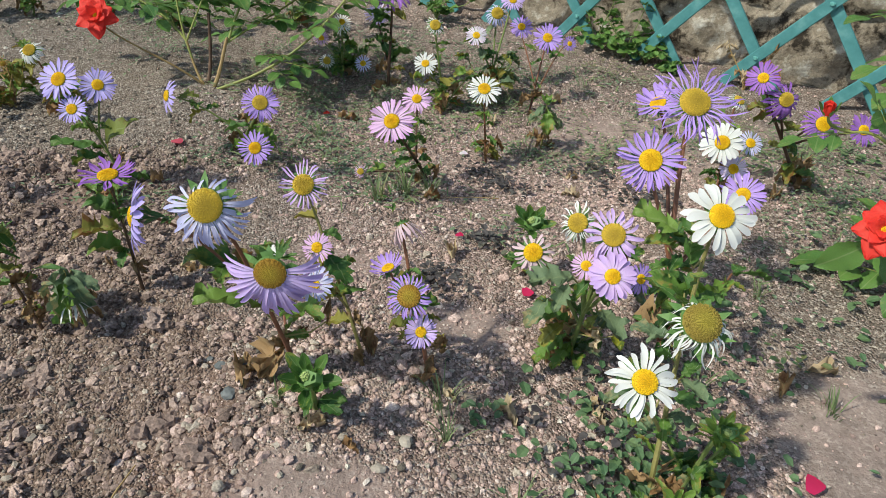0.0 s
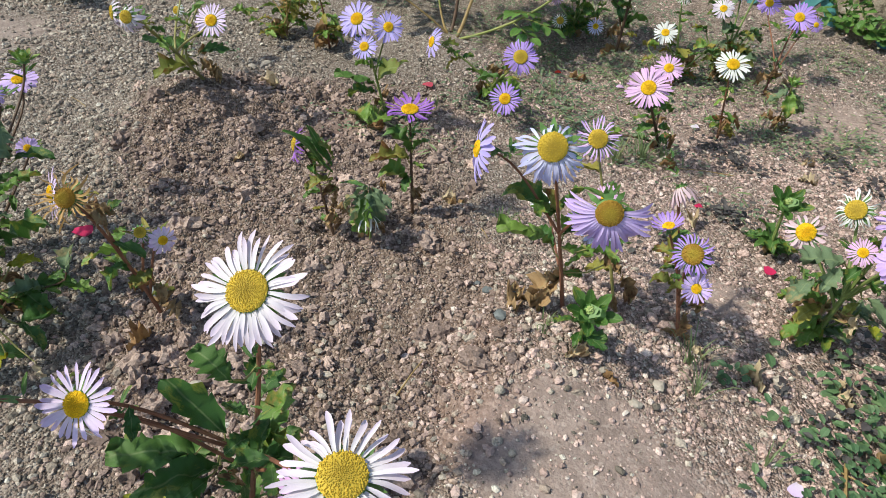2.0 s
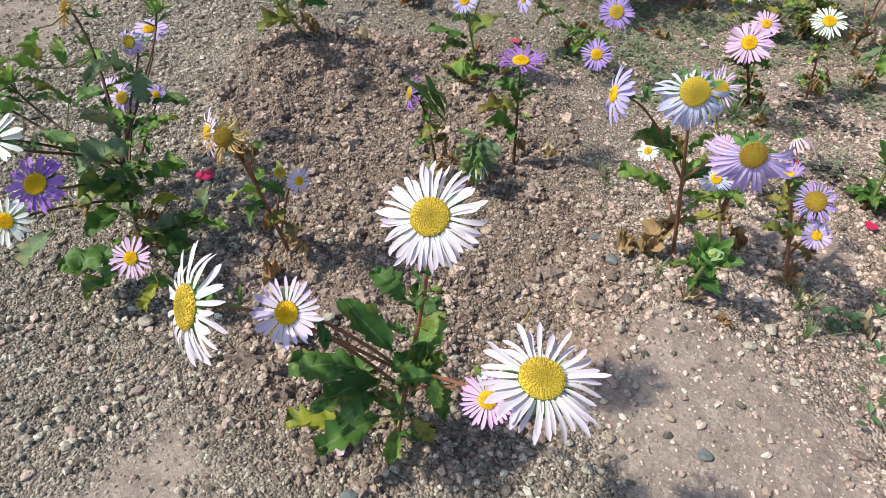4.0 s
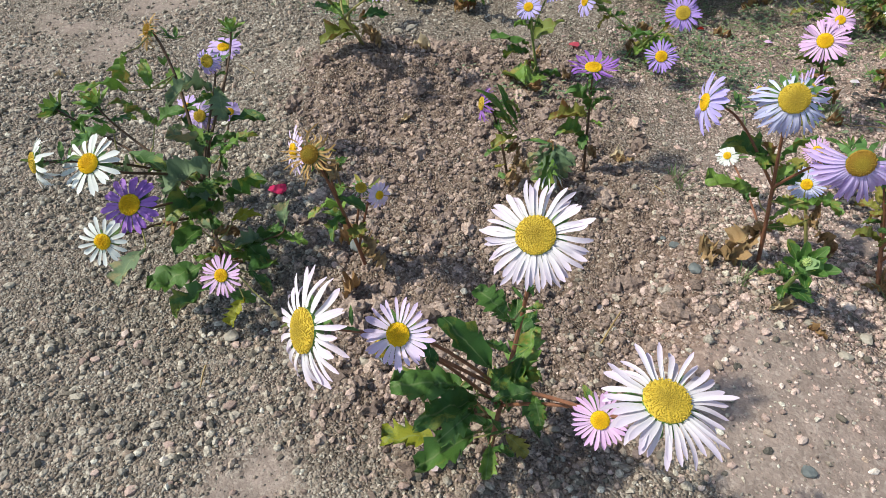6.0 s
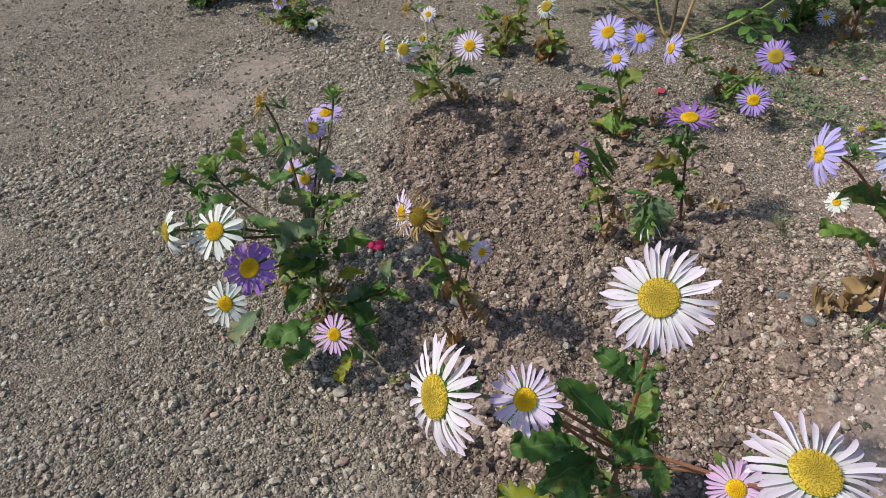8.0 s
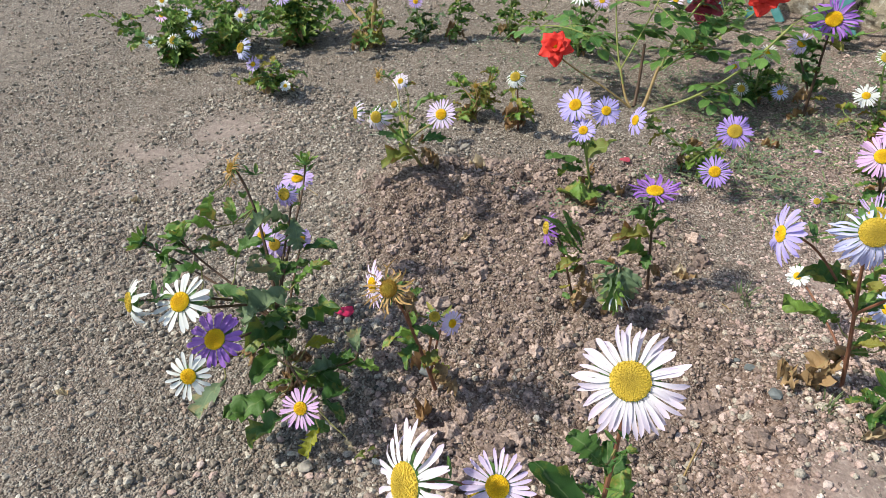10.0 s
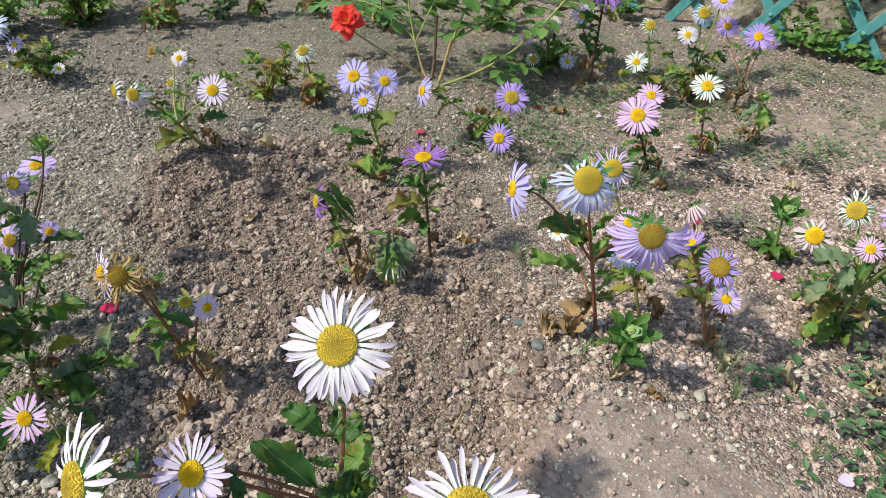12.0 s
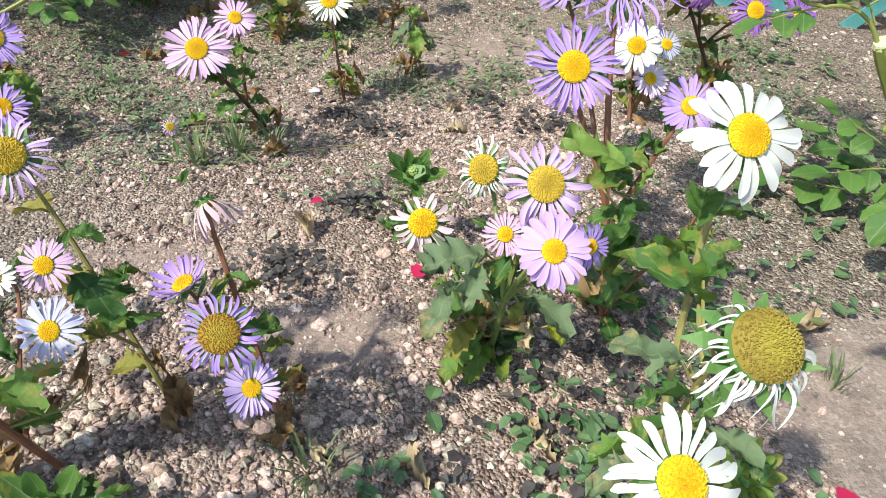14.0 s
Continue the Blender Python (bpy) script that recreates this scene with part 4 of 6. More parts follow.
tb, to = aster("tall bushy aster with white, purple and pink flowers", (-0.704, 0.338), [
    ((-0.717, 0.23, 0.203), (0.1, -0.6, 0.75), 0.062, "white", "wide", dict(n=20, w=0.24)),
    ((-0.699, 0.242, 0.151), (0.15, -0.6, 0.75), 0.064, "purple", "wide", dict(eye=0.36, n=22, w=0.24)),
    ((-0.705, 0.203, 0.131), (0.35, -0.75, 0.5), 0.049, "white", "wide", dict(n=17, w=0.24)),
    ((-0.759, 0.207, 0.207), (-0.44, -0.64, 0.21), 0.052, "white", "hang", dict(w=0.26, eye=0.4)),
    ((-0.602, 0.241, 0.091), (0.2, -0.75, 0.6), 0.046, "pink", "fresh", dict(n=24)),
    ((-0.826, 0.441, 0.232), (-0.4, -0.4, 0.3), 0.05, "straw", "dry", dict(n=44)),
    ((-0.807, 0.538, 0.174), (0.1, -0.2, 1.0), 0.05, "lavender", "wide"),
    ((-0.834, 0.473, 0.112), (0.1, -0.75, 0.6), 0.036, "lavender", "wide"),
    ((-0.789, 0.448, 0.122), (0.2, -0.7, 0.55), 0.042, "lavender", "hang", dict(w=0.25, eye=0.4)),
    ((-0.791, 0.505, 0.098), (0.5, -0.6, 0.5), 0.03, "lavender", "wide"),
    ((-0.775, 0.47, 0.19), (0.1, -0.6, 0.3), 0.036, "lavender", "hang", dict(w=0.25)),
], shoots=1, reach=0.12, stem=M_STEM_DARK, crotch=0.42, leaves=30, size=0.04, kinds=("green", "grey", "green", "light"), thick=0.003, basal=3, dry=4, narrow=10,
    buds=(((-0.93, 0.36, 0.145), (-0.7, -0.2, 0.5), 0.022), ((-0.87, 0.37, 0.16), (-0.3, -0.1, 0.9), 0.0235), ((-0.79, 0.54, 0.2), (0.1, 0.1, 1), 0.018)))
grow(tb, to, [
    (-0.758, 0.353, 0.167, -0.015, -0.016, 0.042, "light"), (-0.777, 0.347, 0.208, -0.028, -0.031, 0.026, "light"), (-0.787, 0.366, 0.245, 0.003, -0.011, -0.032, "light"), (-0.769, 0.370, 0.201, -0.005, 0.009, 0.030, "light"),
    (-0.761, 0.454, 0.164, -0.017, -0.049, 0.024, "grey"), (-0.756, 0.459, 0.166, 0.018, -0.025, -0.028, "grey"), (-0.740, 0.447, 0.126, 0.039, 0.013, 0.011, "green"), (-0.726, 0.403, 0.105, 0.026, 0.028, 0.030, "light"),
    (-0.732, 0.381, 0.115, -0.006, -0.021, 0.048, "grey"), (-0.712, 0.374, 0.119, -0.017, -0.064, 0.001, "grey"), (-0.701, 0.371, 0.065, 0.045, 0.019, 0.035, "green"), (-0.698, 0.359, 0.065, -0.008, -0.069, 0.039, "green"),
    (-0.746, 0.292, 0.196, -0.011, -0.042, 0.015, "green"), (-0.759, 0.307, 0.158, 0.051, -0.004, -0.004, "green"),
])
grow(tb, to, [
    (-0.687, 0.356, 0.050, 0.033, 0.007, 0.020, "yellow"), (-0.703, 0.324, 0.057, 0.007, -0.052, 0.019, "green"), (-0.664, 0.335, 0.030, 0.020, 0.040, -0.001, "green"), (-0.669, 0.347, 0.030, 0.036, -0.005, -0.014, "green"),
    (-0.628, 0.302, 0.030, 0.002, 0.049, -0.014, "green"), (-0.632, 0.305, 0.030, 0.033, -0.004, -0.014, "green"), (-0.680, 0.295, 0.030, -0.032, -0.056, 0.010, "green"), (-0.652, 0.272, 0.030, -0.028, -0.043, -0.014, "green"),
    (-0.706, 0.246, 0.088, -0.011, -0.042, -0.016, "grey"), (-0.630, 0.266, 0.030, 0.024, 0.016, -0.014, "green"), (-0.609, 0.270, 0.030, -0.003, -0.029, -0.014, "yellow"), (-0.575, 0.271, 0.030, 0.016, -0.012, -0.014, "pale"),
    (-0.712, 0.284, 0.097, 0.021, -0.006, -0.013, "dry"), (-0.722, 0.319, 0.094, -0.019, 0.009, 0.029, "grey"),
])
aster("withering aster with one dried head and small pink flowers", (-0.53, 0.4), [
    ((-0.544, 0.341, 0.191), (0.1, -0.7, 0.6), 0.064, "straw", "dry"),
    ((-0.566, 0.345, 0.187), (-0.58, -0.72, 0.25), 0.05, "lilac", "wide", dict(w=0.2, n=26)),
    ((-0.504, 0.401, 0.112), (0.75, -0.35, 0.2), 0.031, "lilac", "wide"),
    ((-0.52, 0.39, 0.125), (0.2, -0.3, 0.6), 0.026, "old_pink", "spent"),
], stem=M_STEM_RED, leaves=9, size=0.038, kinds=("turning", "light", "turning", "green", "dry"), thick=0.0026, dry=4)
upright, upright_foot = aster("small aster with one dark purple upright flower", (-0.336, 0.69), [
    ((-0.344, 0.691, 0.165), (0.0, -0.12, 1.0), 0.067, "purple", "cup", dict(eye=0.34, droop=-0.12, lift=0.12, w=0.16, n=28, ragged=1.3)),
], stem=M_STEM_DARK, crotch=0.5, leaves=2, size=0.026, kinds=("green", "green", "light", "turning"), thick=0.0024, dry=3, narrow=12)
grow(upright, upright_foot, [
    (-0.338, 0.690, 0.109, -0.028, -0.014, 0.028, "green"), (-0.338, 0.690, 0.109, 0.017, -0.008, 0.029, "green"), (-0.342, 0.689, 0.094, -0.039, -0.025, 0.016, "turning"), (-0.342, 0.689, 0.065, -0.028, -0.024, 0.017, "light"),
    (-0.342, 0.689, 0.063, -0.008, -0.021, -0.009, "dry"), (-0.342, 0.689, 0.122, 0.001, 0.010, 0.013, "green"),
])
leaning, leaning_foot = aster("leaning aster with one purple sideways flower and dry leaves", (-0.417, 0.609), [
    ((-0.462, 0.605, 0.131), (-0.85, -0.5, 0.15), 0.05, "purple", "thin", dict(w=0.13, eye=0.36, n=36, droop=0.5)),
], stem=M_STEM_DARK, crotch=0.5, leaves=5, size=0.028, kinds=("green", "green", "light", "turning"), thick=0.0022, dry=5, narrow=20)
grow(leaning, leaning_foot, [
    (-0.414, 0.610, 0.099, -0.036, -0.030, 0.067, "slim"), (-0.415, 0.610, 0.108, -0.025, -0.007, 0.054, "slim"), (-0.412, 0.610, 0.120, -0.011, -0.003, 0.024, "turning"), (-0.414, 0.610, 0.090, -0.022, -0.026, 0.007, "turning"),
    (-0.411, 0.610, 0.082, -0.012, -0.024, -0.008, "dry"), (-0.410, 0.611, 0.077, 0.004, -0.020, -0.027, "dry"),
])
wilted, wilted_foot = aster("wilted little aster with limp grey-green leaves", (-0.366, 0.615), [
    ((-0.361, 0.6, 0.055), (0.1, -0.35, -0.9), 0.042, "white", "hang", dict(n=16, droop=-0.5, lift=0.4, w=0.16, eye=0.28)),
], stem=M_STEM_GREEN, leaves=2, size=0.03, kinds=("grey", "turning"), thick=0.002, dry=4)
grow(wilted, wilted_foot, [
    (-0.366, 0.61, 0.092, -0.03, -0.012, -0.028, "grey"), (-0.364, 0.608, 0.094, 0.018, -0.014, -0.042, "grey"), (-0.366, 0.606, 0.09, -0.012, -0.022, -0.045, "grey"),
    (-0.362, 0.61, 0.092, 0.03, -0.004, -0.02, "grey"), (-0.368, 0.614, 0.09, -0.038, 0.004, -0.006, "slim"), (-0.365, 0.606, 0.085, 0.004, -0.028, -0.04, "light"),
])
da, dp = aster("pale blue and violet asters on a sturdy reddish stem", (-0.097, 0.548), [
    ((-0.13, 0.472, 0.276), (0.08, -0.86, 0.45), 0.072, "pale_blue", "hang", dict(n=54, w=0.1, eye=0.37, droop=0.7, sag=0.45, twist=0.5, limp=0.65)),
    ((-0.071, 0.43, 0.252), (0.14, -0.88, 0.22), 0.078, "lavender", "full", dict(n=72, w=0.12, droop=0.7, sag=0.3, eye=0.3, limp=0.92, disc=M_DISC_DRY)),
    ((-0.199, 0.489, 0.249), (-0.88, -0.38, 0.15), 0.06, "periwinkle", "wide", dict(eye=0.28, n=30, w=0.22, droop=0.35)),
    ((-0.159, 0.661, 0.097), (-0.2, -0.7, 0.5), 0.028, "white", "wide"),
], stem=M_STEM_RED, crotch=0.55, leaves=3, size=0.036, kinds=("green", "green", "light", "turning"), thick=0.0025, dry=2, narrow=12)
grow(da, dp, [
    (-0.122, 0.537, 0.132, -0.050, -0.022, 0.022, "light"), (-0.121, 0.517, 0.181, -0.047, -0.012, 0.023, "green"), (-0.118, 0.517, 0.175, -0.015, 0.009, 0.026, "turning"), (-0.118, 0.517, 0.188, 0.016, 0.001, 0.028, "green"),
    (-0.112, 0.527, 0.156, 0.009, 0.000, 0.028, "light"), (-0.104, 0.538, 0.104, 0.029, 0.001, 0.034, "light"), (-0.086, 0.508, 0.155, 0.028, -0.019, 0.013, "light"), (-0.107, 0.548, 0.077, -0.028, -0.031, -0.042, "dry"),
    (-0.111, 0.547, 0.081, -0.035, -0.012, -0.037, "dry"), (-0.064, 0.549, 0.109, 0.001, 0.000, 0.028, "dry"), (-0.112, 0.527, 0.150, 0.018, 0.011, 0.020, "green"),
])
aster("slender aster with thin pink rays and lilac side flowers", (-0.043, 0.6), [
    ((-0.104, 0.63, 0.21), (0.02, -0.72, 0.68), 0.052, "orchid", "thin", dict(n=28, w=0.11)),
    ((-0.08, 0.58, 0.172), (0.0, -0.75, 0.6), 0.03, "pink", "fresh", dict(eye=0.36)),
    ((-0.08, 0.561, 0.142), (-0.15, -0.75, 0.6), 0.038, "pale_blue", "fresh"),
], stem=M_STEM_OLIVE, crotch=0.4, leaves=9, size=0.036, kinds=("green", "green", "turning"), thick=0.0022, dry=3)
aster("small violet aster with a faded pink head", (0.034, 0.575), [
    ((-0.006, 0.64, 0.168), (0.45, -0.55, -0.65), 0.042, "old_pink", "hang", dict(w=0.19, n=22, droop=-0.55, lift=0.5, ragged=1.6, sag=0.1, eye=0.3, disc=M_DISC_DRY)),
    ((-0.012, 0.581, 0.155), (-0.35, -0.05, 0.9), 0.036, "violet", "cup"),
    ((0.014, 0.537, 0.158), (0.05, -0.68, 0.72), 0.044, "violet", "full", dict(eye=0.5, n=34, droop=0.15, w=0.15, ragged=1.4, disc=M_DISC_DRY)),
    ((0.027, 0.528, 0.125), (0.05, -0.7, 0.7), 0.033, "lavender", "fresh", dict(n=32)),
], stem=M_STEM_RED, crotch=0.3, leaves=9, size=0.03, kinds=("green", "turning", "turning"), thick=0.0028, dry=6)
aster("low green aster with a bud just opening", (-0.07, 0.505), [], stem=M_STEM_GREEN, leaves=0, basal=7, size=0.033, kinds=("green",), narrow=8,
    buds=(((-0.066, 0.478, 0.1), (0, -0.5, 0.9), 0.026),))
ca, co_ = aster("cluster of lilac, pink and white asters over broad leaves", (0.188, 0.65), [
    ((0.13, 0.647, 0.144), (-0.15, -0.75, 0.55), 0.045, "old_pink", "hang", dict(w=0.24, eye=0.46, droop=0.3, n=22, disc=M_DISC)),
    ((0.176, 0.683, 0.163), (-0.42, -0.75, 0.5), 0.05, "white", "spent", dict(eye=0.45, droop=0.45)),
    ((0.199, 0.612, 0.196), (-0.05, -0.72, 0.66), 0.059, "orchid", "full", dict(n=26, w=0.19, droop=0.3, eye=0.4, ragged=1.5)),
    ((0.198, 0.575, 0.174), (0.02, -0.7, 0.7), 0.048, "orchid", "fresh", dict(n=27, w=0.29, eye=0.32)),
    ((0.183, 0.629, 0.146), (-0.1, -0.75, 0.6), 0.031, "pink", "fresh", dict(eye=0.36, n=26)),
    ((0.232, 0.602, 0.155), (0.35, -0.7, 0.5), 0.032, "violet", "fresh"),
], shoots=2, reach=0.07, stem=M_STEM_GREEN, crotch=0.45, leaves=6, size=0.04, kinds=("green", "grey", "grey", "green"), thick=0.0034, basal=4, dry=7, narrow=5)
grow(ca, co_, [
    (0.175, 0.633, 0.127, -0.046, -0.018, 0.010, "grey"), (0.168, 0.624, 0.126, -0.013, -0.028, -0.010, "grey"), (0.150, 0.619, 0.108, -0.022, -0.025, -0.017, "grey"), (0.180, 0.642, 0.066, -0.036, -0.021, 0.016, "green"),
    (0.174, 0.633, 0.067, -0.026, -0.024, -0.004, "turning"), (0.180, 0.631, 0.051, -0.037, -0.021, -0.015, "light"), (0.188, 0.640, 0.036, -0.023, -0.025, -0.017, "light"), (0.190, 0.629, 0.127, -0.017, -0.016, -0.008, "green"),
    (0.206, 0.624, 0.096, 0.019, -0.037, 0.002, "grey"), (0.213, 0.633, 0.065, -0.009, -0.018, -0.035, "pale"), (0.207, 0.634, 0.081, -0.011, -0.007, -0.015, "turning"), (0.229, 0.638, 0.050, 0.005, -0.022, 0.004, "yellow"),
    (0.197, 0.637, 0.112, 0.013, -0.024, -0.000, "green"),
])
aster("leafy aster with a fat green bud", (0.145, 0.81), [], stem=M_STEM_GREEN, leaves=0, basal=14, size=0.034, kinds=("green",), narrow=8, buds=(((0.138, 0.797, 0.085), (0, -0.5, 0.9), 0.026),))
va, vo = aster("tall dark-stemmed aster with large violet flowers", (0.3, 0.69), [
    ((0.255, 0.757, 0.208), (-0.1, -0.75, 0.6), 0.078, "violet", "full", dict(n=42, w=0.125, eye=0.34, droop=0.15, disc=M_DISC)),
    ((0.3, 0.804, 0.261), (0.0, -0.6, 0.75), 0.108, "violet", "thin", dict(n=66, w=0.055, eye=0.33, droop=0.35, ragged=1.9)),
    ((0.286, 0.905, 0.219), (-0.5, -0.3, 0.85), 0.06, "violet", "cup"),
    ((0.381, 0.792, 0.157), (-0.3, -0.65, 0.55), 0.056, "violet", "fresh"),
], shoots=2, reach=0.1, stem=M_STEM_RED, crotch=0.4, leaves=13, size=0.045, kinds=("green", "green", "green", "light"), thick=0.0042, basal=4, dry=4, narrow=6)
grow(va, vo, [
    (0.289, 0.685, 0.157, -0.051, 0.005, 0.025, "light"), (0.286, 0.686, 0.142, -0.035, -0.015, 0.020, "light"), (0.291, 0.683, 0.136, -0.015, -0.026, -0.004, "green"), (0.298, 0.691, 0.130, 0.006, -0.003, 0.028, "light"),
    (0.304, 0.677, 0.111, -0.043, -0.022, -0.000, "green"), (0.303, 0.677, 0.105, -0.035, -0.027, -0.007, "green"), (0.307, 0.675, 0.098, 0.005, -0.048, 0.014, "green"), (0.318, 0.658, 0.083, -0.007, -0.030, 0.056, "light"),
    (0.301, 0.690, 0.115, -0.035, -0.004, 0.007, "green"), (0.307, 0.652, 0.053, -0.023, -0.010, 0.023, "light"), (0.296, 0.692, 0.140, -0.019, 0.033, 0.013, "green"), (0.310, 0.673, 0.071, -0.031, -0.006, -0.018, "green"),
])
aster("white and pale lilac aster behind the violet one", (0.46, 1.07), [
    ((0.431, 1.04, 0.114), (-0.2, -0.75, 0.55), 0.068, "white", "wide"),
    ((0.487, 1.075, 0.102), (0.1, -0.7, 0.65), 0.042, "pale_blue", "fresh", dict(eye=0.38)),
    ((0.463, 1.047, 0.068), (0.05, -0.75, 0.6), 0.052, "lilac", "fresh"),
    ((0.47, 1.13, 0.15), (0.3, -0.3, 0.8), 0.04, "white", "hang"),
], stem=M_STEM_RED, leaves=9, size=0.04, kinds=("light", "turning", "green"), thick=0.003, dry=5)
wa, wo = aster("white asters, one fading to cream, on a straw-coloured stem", (0.25, 0.465), [
    ((0.256, 0.525, 0.276), (0.05, -0.72, 0.68), 0.06, "white", "wide", dict(n=20, w=0.31, ragged=1.0, droop=0.22)),
    ((0.23, 0.436, 0.24), (0.1, -0.56, 0.8), 0.068, "white", "spent", dict(eye=0.42, n=48, droop=0.95, w=0.07, twist=2.0, dome=0.6, sag=0.35, limp=0.3, disc=M_DISC_SPENT)),
    ((0.192, 0.402, 0.212), (0.0, -0.58, 0.8), 0.054, "white", "wide", dict(n=25, w=0.2, droop=0.3, ragged=1.3, twist=0.5)),
], shoots=1, reach=0.07, stem=M_STEM_OLIVE, crotch=0.35, leaves=5, size=0.036, kinds=("green", "grey", "light", "green"), thick=0.0029, basal=2, dry=5, narrow=8)
grow(wa, wo, [
    (0.240, 0.515, 0.235, -0.007, -0.007, 0.029, "green"), (0.232, 0.481, 0.217, -0.019, 0.003, 0.034, "light"), (0.242, 0.499, 0.204, -0.024, 0.036, 0.006, "green"), (0.230, 0.483, 0.229, 0.010, 0.005, 0.019, "green"),
    (0.231, 0.469, 0.195, -0.032, 0.015, -0.001, "grey"), (0.222, 0.463, 0.202, -0.016, 0.001, -0.003, "grey"), (0.229, 0.457, 0.186, -0.023, 0.007, -0.003, "green"), (0.230, 0.456, 0.172, -0.029, -0.001, -0.006, "green"),
    (0.240, 0.461, 0.163, 0.010, 0.004, 0.016, "green"), (0.236, 0.451, 0.170, 0.009, -0.022, 0.010, "grey"), (0.230, 0.457, 0.146, -0.032, 0.016, -0.017, "light"), (0.232, 0.481, 0.218, 0.010, -0.010, 0.002, "grey"),
])
aster("low light green shoots with two cream buds", (0.29, 0.49), [], stem=M_STEM_GREEN, leaves=0, basal=6, shoots=4, reach=0.06, size=0.028, kinds=("light", "green", "light"), narrow=14, thick=0.0028,
    buds=(((0.297, 0.477, 0.088), (0.2, -0.5, 0.8), 0.02), ((0.255, 0.42, 0.06), (0, -0.6, 0.7), 0.018)))
aster("purple asters on a dark branching stem", (0.62, 1.15), [
    ((0.469, 1.063, 0.211), (-0.3, -0.7, 0.6), 0.052, "purple", "fresh", dict(disc=M_DISC)),
    ((0.511, 1.06, 0.182), (0.1, -0.8, 0.4), 0.064, "purple", "hang", dict(w=0.16, n=36, eye=0.36, sag=0.6)),
    ((0.553, 1.013, 0.167), (0.05, -0.75, 0.5), 0.06, "purple", "full", dict(eye=0.38, disc=M_DISC, sag=0.3)),
    ((0.619, 1.026, 0.158), (0.1, -0.7, 0.5), 0.05, "purple", "fresh"),
], stem=M_STEM_DARK, crotch=0.5, leaves=12, size=0.04, kinds=("green", "turning"), thick=0.0034, dry=9)
aster("pink asters on a leafy stem beside grass", (-0.025, 1.08), [
    ((-0.067, 0.957, 0.14), (-0.02, -0.72, 0.68), 0.071, "pink", "fresh", dict(n=38, w=0.15, eye=0.33, ragged=0.8)),
    ((-0.044, 1.069, 0.132), (0.05, -0.65, 0.75), 0.05, "pink", "fresh"),
    ((-0.127, 1.02, 0.02), (0.1, -0.8, 0.5), 0.024, "pink", "hang"),
], stem=M_STEM_DARK, leaves=12, size=0.042, kinds=("green", "green", "light"), thick=0.0032, dry=3)
limp_one, limp_foot = aster("small wilted plant with limp pale green leaves", (0.18, 1.273), [], stem=M_STEM_OLIVE, leaves=0, basal=0, size=0.03, kinds=("grey",), narrow=4, dry=4, thick=0.002, buds=(((0.178, 1.262, 0.07), (0, -0.4, 0.9), 0.014),))
grow(limp_one, limp_foot, [
    (0.18, 1.268, 0.06, -0.03, -0.012, -0.03, "grey"), (0.18, 1.268, 0.058, 0.032, -0.01, -0.032, "grey"), (0.18, 1.266, 0.055, 0.005, -0.03, -0.036, "light"), (0.178, 1.27, 0.045, -0.034, 0.002, -0.02, "grey"), (0.182, 1.27, 0.045, 0.03, 0.008, -0.026, "grey"),
])
aster("single white aster on a thin brown stem", (0.075, 1.178), [
    ((0.06, 1.182, 0.115), (0.0, -0.55, 0.83), 0.063, "white", "fresh", dict(eye=0.36)),
], stem=M_STEM_RED, leaves=8, size=0.032, kinds=("light", "turning", "green"), thick=0.0024, dry=4)
basal_one, basal_one_foot = aster("lavender asters with curled basal leaves", (-0.487, 0.95), [
    ((-0.513, 0.894, 0.188), (-0.05, -0.72, 0.68), 0.061, "periwinkle", "fresh", dict(n=34, eye=0.34)),
    ((-0.464, 0.902, 0.181), (0.35, -0.7, 0.55), 0.05, "periwinkle", "fresh", dict(n=34)),
    ((-0.492, 0.874, 0.155), (0.02, -0.75, 0.65), 0.042, "periwinkle", "fresh", dict(eye=0.36)),
], stem=M_STEM_GREEN, crotch=0.5, leaves=4, size=0.036, kinds=("green", "light", "green"), thick=0.0024, basal=2, dry=2)
grow(basal_one, basal_one_foot, [
    (-0.507, 0.945, 0.064, -0.053, -0.033, 0.023, "green"), (-0.502, 0.946, 0.069, 0.040, 0.010, 0.040, "turning"), (-0.486, 0.873, 0.030, -0.049, 0.045, -0.009, "light"), (-0.484, 0.864, 0.030, 0.004, 0.077, -0.014, "light"),
    (-0.481, 0.861, 0.030, 0.027, 0.026, -0.014, "dry"), (-0.506, 0.945, 0.050, -0.035, -0.029, 0.005, "green"),
])
aster("violet asters leaning over bare soil", (-0.355, 1.1), [
    ((-0.273, 0.995, 0.135), (0.15, -0.75, 0.6), 0.06, "violet", "full", dict(eye=0.4, droop=0.2)),
    ((-0.292, 1.002, 0.055), (0.1, -0.72, 0.65), 0.057, "violet", "fresh", dict(eye=0.36)),
    ((-0.441, 1.04, 0.114), (-0.7, -0.55, 0.3), 0.056, "periwinkle", "wide", dict(n=26, w=0.22, droop=0.4)),
], stem=M_STEM_GREEN, leaves=12, size=0.045, kinds=("green", "light", "turning"), thick=0.003, dry=2)
